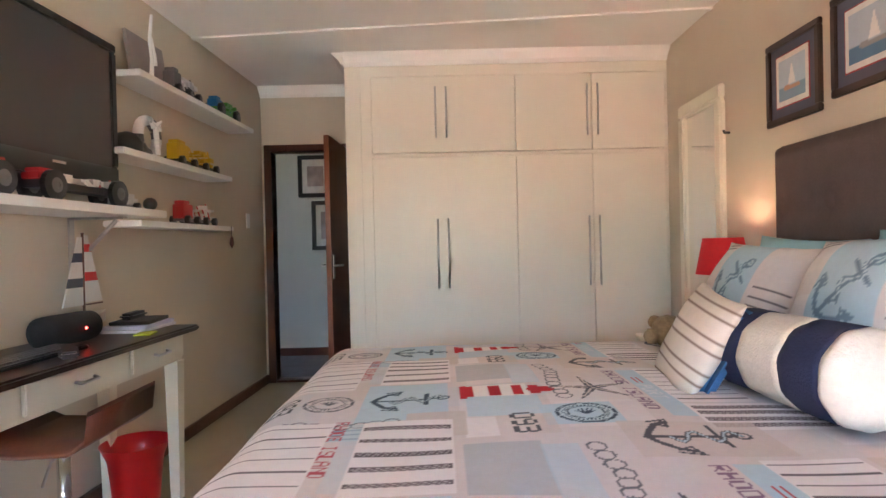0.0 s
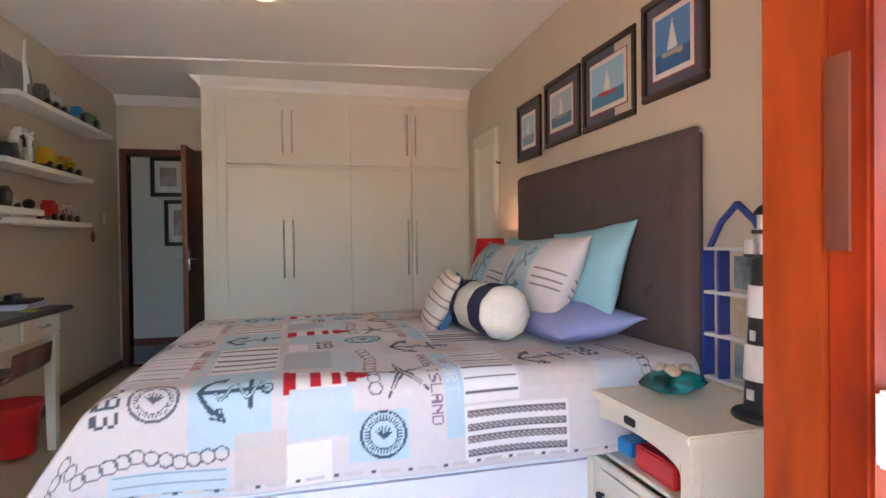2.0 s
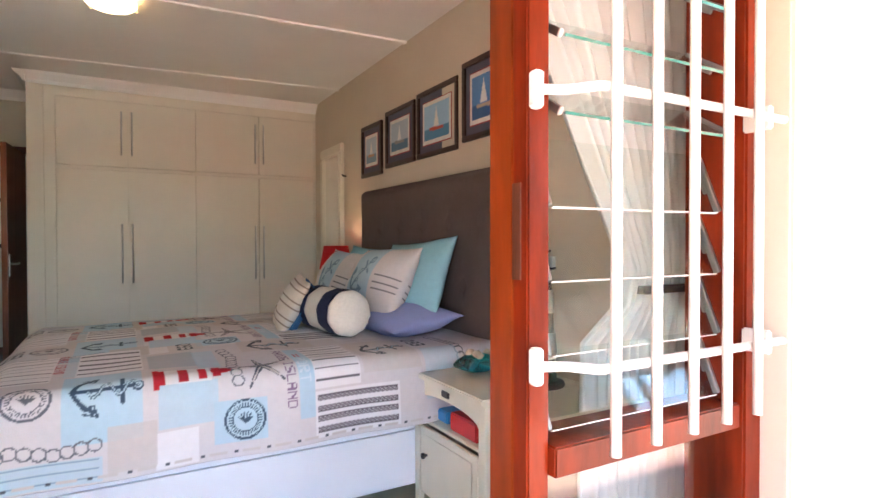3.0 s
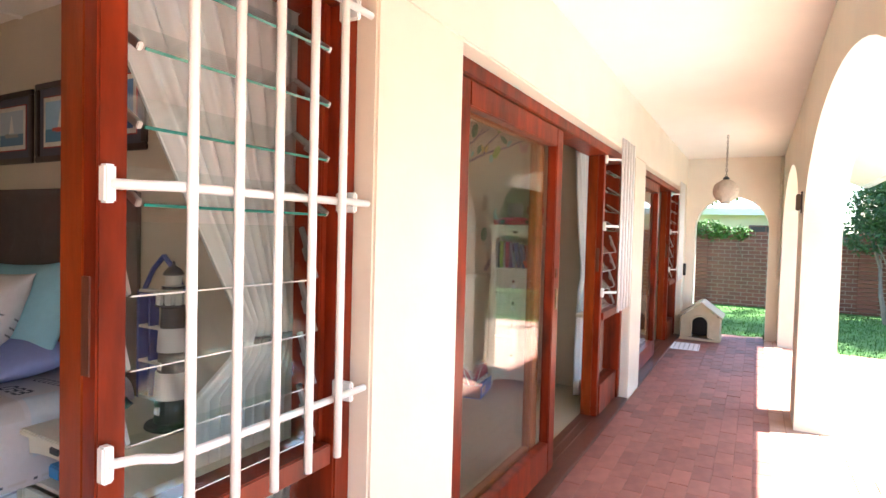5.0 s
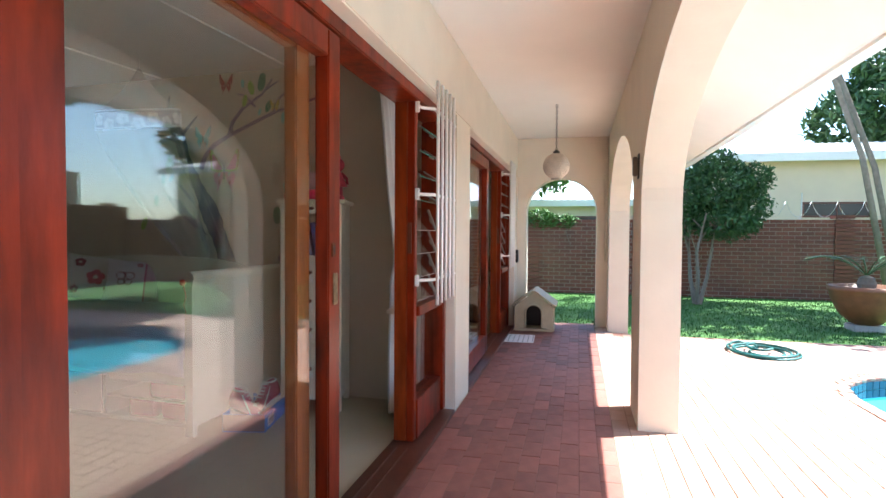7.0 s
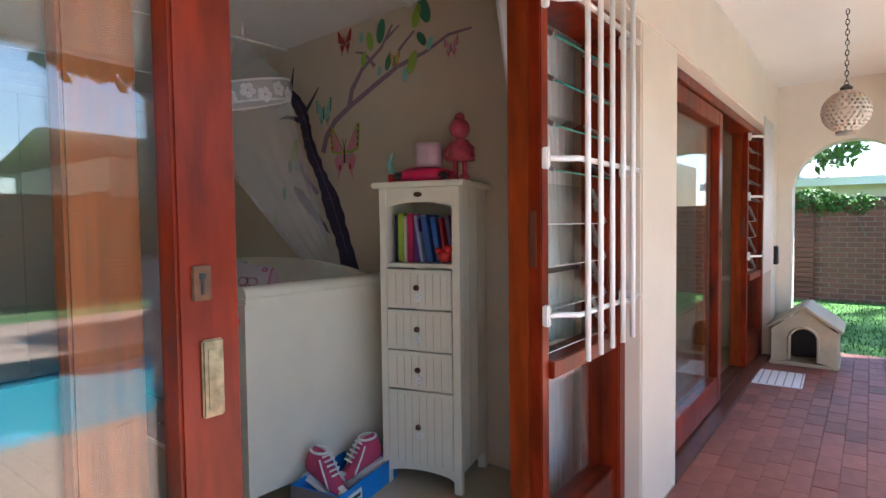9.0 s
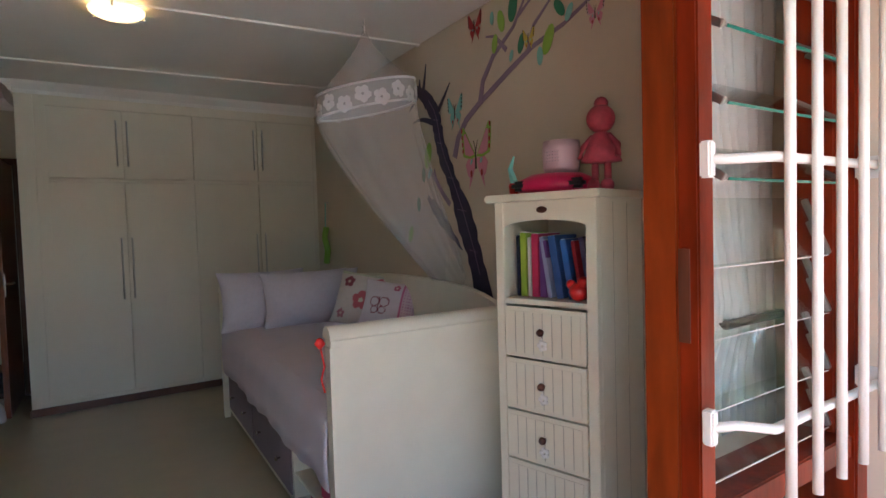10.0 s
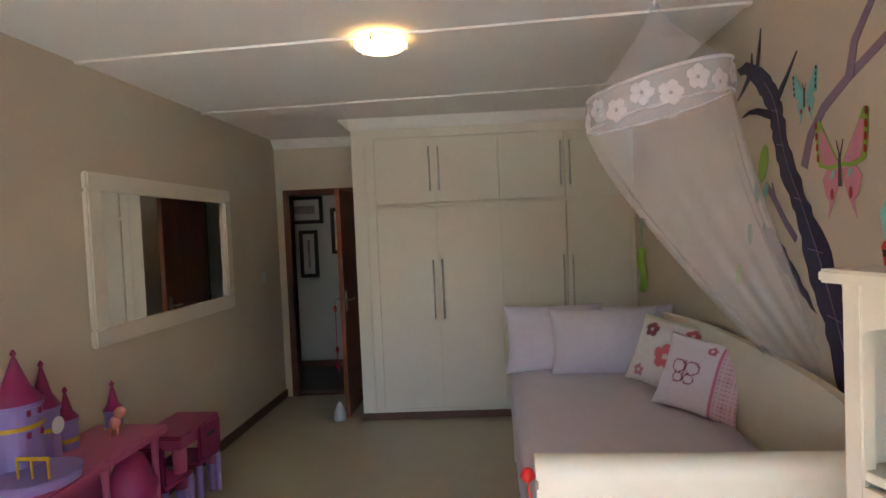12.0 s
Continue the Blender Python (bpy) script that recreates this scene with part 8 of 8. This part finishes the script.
garden_tree(13.4, -3.15, 2.0, [(0, -0.35, 2.2, 0.6, 0.7, 0.55), (0.1, -0.75, 1.85, 0.5, 0.5, 0.5), (0, 0.2, 2.1, 0.5, 0.45, 0.5), (-0.1, -0.2, 2.6, 0.4, 0.4, 0.35), (0, -0.95, 2.35, 0.35, 0.35, 0.3), (-0.1, -0.45, 1.55, 0.5, 0.6, 0.35), (0, 0.35, 1.6, 0.35, 0.4, 0.35)], 12000, 0.045, LEAFG, "small leafy tree by the brick wall", 11, 4, 0.045)
# tall trees past the walls
garden_tree(24, -12.3, 5, [(0, 0, 6.0, 2.6, 2.8, 1.6), (0, 2.2, 5.2, 1.8, 1.6, 1.0), (0, -2.6, 5.4, 2, 2, 1.5), (0.5, 0.5, 7.2, 1.5, 1.8, 0.9)], 9000, 0.16, LEAFG, "large leafy tree beyond the neighbour's roof", 12, 3, 0.16, 0.8)
garden_tree(21, 1.8, 4, [(0, 0, 4.0, 1.8, 1.9, 1.2), (0, -1.6, 3.6, 1.2, 1.1, 0.9), (0, 1.6, 4.3, 1.5, 1.5, 1.1)], 8000, 0.12, LEAFG2, "sunlit leafy tree beyond the brick wall", 13, 3, 0.12, 0.6)
garden_tree(9.8, -9.6, 4.6, [(0, 0, 4.4, 1.6, 1.5, 0.9), (-1.4, 0.3, 4.9, 1.5, 1.2, 0.7), (1.3, -0.2, 4.6, 1.3, 1.2, 0.8), (-2.2, 0.4, 4.3, 1.0, 1.0, 0.5), (0.2, 0.4, 5.3, 1.4, 1.2, 0.6)], 12000, 0.11, LEAFG, "tall feathery tree at the pool's far side", 14, 2, 0.13, 0.5)
# added out of view: its thin crown only dapples the lawn with shade
garden_tree(14.1, -8.0, 7.0, [(0, 0, 7.4, 1.7, 1.5, 0.8), (-1.6, 0.6, 6.9, 1.1, 1.0, 0.6), (1.2, 0.9, 7.9, 1.2, 1.1, 0.6), (-0.7, 1.6, 7.7, 1.0, 0.9, 0.5), (-2.4, -0.5, 7.3, 0.8, 0.8, 0.4)], 4200, 0.13, LEAFG, "added unseen tree that throws dappled shade on the lawn", 16, 2, 0.12, 0.5)
garden_tree(3.6, -9.9, 2.4, [(0, 0, 2.4, 0.9, 0.8, 0.8), (0.7, 0, 2.0, 0.7, 0.6, 0.6)], 5000, 0.07, LEAFG, "leafy shrub by the south wall", 15, 3, 0.05)
for i, (x, y, lx, ly, h) in enumerate(((13.0, -6.15, 0.0, 2.0, 7.6), (13.2, -6.42, 0.25, 1.9, 7.2), (12.9, -6.70, 0.0, 1.2, 7.0))):
    pm = thing("palm_tree", pose(x, y, -0.03), "slim grey palm trunk with feathery crown", "palm tree", "palm trees")
    part("trunk", tube(bmesh.new(), [(0, 0, 0), (lx * 0.2, ly * 0.25, h * 0.35), (lx * 0.6, ly * 0.7, h * 0.7), (lx, ly, h)], 0.055, 10, 0.035), BARK, pm, smooth=True)
    bm = bmesh.new()
    for k in range(15):
        a = k * 0.42 + i
        for s in range(26):
            t = s / 25
            c = Vector((lx + math.cos(a) * 2.7 * t, ly + math.sin(a) * 2.7 * t, h + 0.9 * t - 1.5 * t * t))
            for sd in (-1, 1):
                e = c + Vector((-math.sin(a) * sd * 0.5 * (1 - 0.6 * t), math.cos(a) * sd * 0.5 * (1 - 0.6 * t), -0.14))
                bm.faces.new([bm.verts.new(c), bm.verts.new(c + Vector((math.cos(a) * 0.07, math.sin(a) * 0.07, 0))), bm.verts.new(e)])
    part("fronds", bm, LEAFG2, pm)

# ivy on the brick wall beyond the end arch
iv = thing("ivy", pose(14.78, 0, 0), "green ivy growing over the brick wall's top", "ivy")
leaf_cloud("ivy_leaves", [(0.05, -0.6 + 0.55 * i, 1.56 + 0.05 * math.sin(i * 1.7), 0.16, 0.42, 0.16 + 0.07 * (i % 3)) for i in range(10)], 9000, 0.042, LEAFG2, 21, iv)
for i in range(8):
    part("ivy_stem", tube(bmesh.new(), [(-0.03, -0.8 + 0.7 * i, 1.0), (-0.03, -0.7 + 0.7 * i, 1.3), (0.0, -0.75 + 0.72 * i, 1.62)], 0.008, 5), BARK, iv)

# bowl with a cycad
pot = thing("plant_bowl", pose(10.85, -4.83, -0.03), "wide rusty clay bowl with a cycad on a stone block", "plant pot")
part("stone_block", boxes((-0.17, 0.17, -0.20, 0.20, 0, 0.09), bevel=0.015), PLQ, pot)
part("bowl", lathe(bmesh.new(), [(0.13, 0.09), (0.20, 0.12), (0.33, 0.25), (0.42, 0.45), (0.44, 0.54), (0.46, 0.56), (0.46, 0.62), (0.42, 0.62), (0.40, 0.56), (0.01, 0.54)], 40), mat("rusty_clay", (0.20, 0.085, 0.04), 0.55, var=0.35, scale=9, bump=0.3), pot, smooth=True)
part("soil", lathe(bmesh.new(), [(0.40, 0.565), (0.2, 0.585), (0.01, 0.60)], 20), MORTAR, pot)
part("cycad_stem", lathe(bmesh.new(), [(0.10, 0.57), (0.12, 0.65), (0.09, 0.74), (0.02, 0.77)], 14), BARK, pot)
for k in range(13):
    a = k * 2 * math.pi / 13 + 0.2
    bm = bmesh.new()
    L = 0.75 + 0.12 * math.sin(k * 3)
    pts = [(math.cos(a) * L * t, math.sin(a) * L * t, 0.76 + 0.75 * t - 0.55 * t * t) for t in np.linspace(0, 1, 9)]
    tube(bm, pts, 0.008, 5, 0.003)
    for t in np.linspace(0.15, 0.98, 24):
        c = Vector((math.cos(a) * L * t, math.sin(a) * L * t, 0.76 + 0.75 * t - 0.55 * t * t))
        for sd in (-1, 1):
            l = 0.13 * (1 - 0.5 * abs(t - 0.4))
            e = c + Vector((-math.sin(a) * sd * l + math.cos(a) * 0.05, math.cos(a) * sd * l + math.sin(a) * 0.05, 0.015))
            w2 = Vector((math.cos(a), math.sin(a), 0)) * 0.009
            bm.faces.new([bm.verts.new(c - w2), bm.verts.new(c + w2), bm.verts.new(e)])
    part("cycad_frond", bm, LEAFG, pot)

# small plant at the arch foot
sp_ = thing("pot_plant", pose(10.12, -1.28, -0.02), "small dark plant at the foot of the arch", "plant")
leaf_cloud("leaves", [(0, 0, 0.07, 0.10, 0.10, 0.06)], 160, 0.035, LEAFG, 31, sp_)
part("stem", tube(bmesh.new(), [(0, 0, 0), (0.01, 0, 0.08)], 0.01, 6), BARK, sp_)

# grass blades close to the terrace
rng = np.random.default_rng(8)
V, F = [], []
for i in range(26000):
    x, y = rng.uniform(9.56, 14.75), rng.uniform(-8.0, 1.5)
    a, h = rng.uniform(0, 6.28), rng.uniform(0.02, 0.045)
    b = len(V)
    dx, dy = 0.006 * math.cos(a), 0.006 * math.sin(a)
    V += [(x - dx, y - dy, -0.03), (x + dx, y + dy, -0.03), (x + 2 * dy, y - 2 * dx, -0.03 + h)]
    F.append((b, b + 1, b + 2))
me = bpy.data.meshes.new("grass_blades")
me.from_pydata(V, [], F)
me.materials.append(GRASS)
tagged(new("grass_blades", me), "short mown lawn grass", "grass", kind="stuff")

# ---- neighbouring houses ----
CREAM2 = mat("neighbour_cream_plaster", (0.66, 0.55, 0.42), 0.85, var=0.06, scale=2, bump=0.2)
ROOFM = mat("grey_metal_roof", (0.40, 0.40, 0.40), 0.5, var=0.1, scale=4)
GREENF = mat("green_fascia_paint", (0.02, 0.14, 0.07), 0.4, var=0.05)


def house(m, w, d, h, roofm, fascia, windows, label):
    """A low house with its long front towards -x in its own axes."""
    root = thing("neighbour_house", m, label, "house", "neighbouring houses")
    part("wall", boxes((0, d, -w / 2, w / 2, 0, h)), CREAM2, root)
    part("fascia", boxes((-0.45, -0.40, -w / 2 - 0.4, w / 2 + 0.4, h - 0.08, h + 0.14), bevel=0.01), fascia, root)
    part("soffit", boxes((-0.40, 0.0, -w / 2 - 0.4, w / 2 + 0.4, h - 0.02, h)), WHITECEIL, root)
    bm = bmesh.new()
    n = int(w / 0.19)
    prof = [(-0.46, h + 0.10), (d / 2, h + 0.9)]
    vs = []
    for i in range(2 * n + 1):
        y = -w / 2 - 0.4 + (w + 0.8) * i / (2 * n)
        o = 0.03 if i % 2 else 0.0
        vs.append([bm.verts.new((x, y, z + o)) for x, z in prof])
    for a, b in zip(vs, vs[1:]):
        bm.faces.new((a[0], b[0], b[1], a[1]))
    part("roof", bm, roofm, root, "corrugated metal roof")
    for y0, y1, z0, z1 in windows:
        wn = part("window", boxes((-0.02, 0.0, y0, y1, z0, z0 + 0.05), (-0.02, 0.0, y0, y1, z1 - 0.05, z1), (-0.02, 0.0, y0, y0 + 0.05, z0 + 0.05, z1 - 0.05), (-0.02, 0.0, y1 - 0.05, y1, z0 + 0.05, z1 - 0.05), (-0.02, 0.0, (y0 + y1) / 2 - 0.02, (y0 + y1) / 2 + 0.02, z0 + 0.05, z1 - 0.05)), DARKWOOD, root)
        part("pane", boxes((-0.010, -0.004, y0 + 0.05, y1 - 0.05, z0 + 0.05, z1 - 0.05)), SCREEN, wn)
    return root


house(pose(18.4, -8.2, 0), 8.0, 7, 3.25, ROOFM, WHITEMETAL, ((0.0, 1.6, 1.75, 2.15), (-3.2, -2.2, 1.6, 2.15)), "cream neighbour house with metal roof behind the wall")
house(pose(22.0, -0.3, 0), 5.0, 6, 2.3, ROOFM, WHITEMETAL, ((-1.5, -0.5, 1.2, 1.9),), "pale outbuilding with grey roof behind the wall")
house(pose(11.6, -18.0, 0, 0, 0, 90), 5.6, 6, 2.85, mat("white_metal_roof", (0.75, 0.76, 0.74), 0.5, var=0.05), GREENF, ((-1.5, -0.5, 1.2, 2.0),), "small neighbour building with white roof and green fascia")

# razor wire on the brick wall
rz = thing("razor_wire", pose(14.91, 0, 1.66), "loose coils of wire along the wall's top", "wire")
pts = [(0.16 * math.cos(t), -9 + t * 0.075, 0.16 + 0.16 * math.sin(t)) for t in np.linspace(0, 95, 900)]
part("wire_coil", tube(bmesh.new(), pts, 0.005, 4), ALU, rz)
for y in (-8.0, -5.4, -2.8):
    part("wire_post", tube(bmesh.new(), [(0, y, -0.1), (0, y, 0.5)], 0.014, 6), ALU, rz)

# ---- paving, laid last ----
rr = random.Random(77)
pav = bmesh.new()
box(pav, -0.1104, 0.1104, -0.0530, 0.0530, -0.03, 0.0)
tops = [e for e in pav.edges if all(v.co.z > -0.01 for v in e.verts)]
bmesh.ops.bevel(pav, geom=tops, offset=0.0025, segments=1, affect="EDGES")
PAV = mesh_of("brick", pav, BRICKRED)
veranda = bpy.data.objects["veranda_floor"]
rest_v, rest_f, edge_v, edge_f = [], [], [], []


def loose(vs, fs, x, y, z, hx, hy):
    b = len(vs)
    for zz, k in ((z - 0.025, 1.0), (z - 0.004, 1.0), (z, 0.94)):
        vs.extend([(x + sx * hx * (k if zz == z else 1), y + sy * hy * (k if zz == z else 1), zz) for sx, sy in ((-1, -1), (1, -1), (1, 1), (-1, 1))])
    for o in (0, 4):
        fs.extend([(b + o + i, b + o + (i + 1) % 4, b + o + 4 + (i + 1) % 4, b + o + 4 + i) for i in range(4)])
    fs.append((b + 8, b + 9, b + 10, b + 11))


row, y = 0, FRONT0 - 0.055
while y > A1 - 0.05:
    x = -3.95 + (0.112 if row % 2 else 0.0) + rr.uniform(-0.03, 0.03)
    while x < 10.2:
        z = rr.uniform(-0.002, 0.001)
        if 3.0 < x < 7.6 and y > -1.19:
            ob = new("brick", PAV)
            ob.matrix_basis = pose(x, y, z, rr.uniform(-0.25, 0.25), rr.uniform(-0.25, 0.25), rr.uniform(-0.7, 0.7))
            ob.parent = veranda
        else:
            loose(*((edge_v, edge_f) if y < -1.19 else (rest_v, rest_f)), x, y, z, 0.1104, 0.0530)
        x += 0.223
    row, y = row + 1, y - 0.108
me = bpy.data.meshes.new("veranda_pavers")
me.from_pydata(rest_v, [], rest_f)
me.materials.append(BRICKRED)
ob = new("veranda_pavers", me)
ob.parent = veranda
tagged(ob, "red clay pavers of the veranda", kind="stuff")


# two courses along the arches, paler: the floor's sun patch put into their colour
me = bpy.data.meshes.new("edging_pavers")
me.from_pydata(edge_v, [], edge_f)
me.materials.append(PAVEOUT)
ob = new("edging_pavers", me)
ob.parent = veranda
tagged(ob, "paler pavers along the arches, sunlight put into their colour", kind="stuff")


def inside(x, y, pts):
    c = False
    for (xa, ya), (xb, yb) in zip(pts, pts[1:] + pts[:1]):
        if (ya > y) != (yb > y) and x < (xb - xa) * (y - ya) / (yb - ya) + xa:
            c = not c
    return c


tv_, tf_ = [], []
edge = grown(POOLOUT, 0.12)
row, y = 0, A1 - 0.111
while y > -8.5:
    x = -5.9 + (0.112 if row % 2 else 0.0)
    while x < 9.45:
        if not inside(x, y, edge):
            loose(tv_, tf_, x, y, rr.uniform(-0.003, 0.0), 0.109, 0.0518)
        x += 0.223
    row, y = row + 1, y - 0.108
# coping bricks along the pool edge
for (xa, ya), (xb, yb) in zip(POOLOUT, POOLOUT[1:] + POOLOUT[:1]):
    L = math.hypot(xb - xa, yb - ya)
    n = max(1, int(L / 0.11))
    for i in range(n):
        s = (i + 0.5) / n
        p = Vector((xa + (xb - xa) * s, ya + (yb - ya) * s))
        o = (p - Vector((4.7, -4.5))).normalized() * 0.05
        loose(tv_, tf_, p.x + o.x, p.y + o.y, 0.002, 0.05, 0.05)
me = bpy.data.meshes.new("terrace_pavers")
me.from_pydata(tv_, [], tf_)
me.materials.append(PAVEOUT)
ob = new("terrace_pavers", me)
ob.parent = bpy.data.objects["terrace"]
tagged(ob, "pale clay pavers round the pool", kind="stuff")
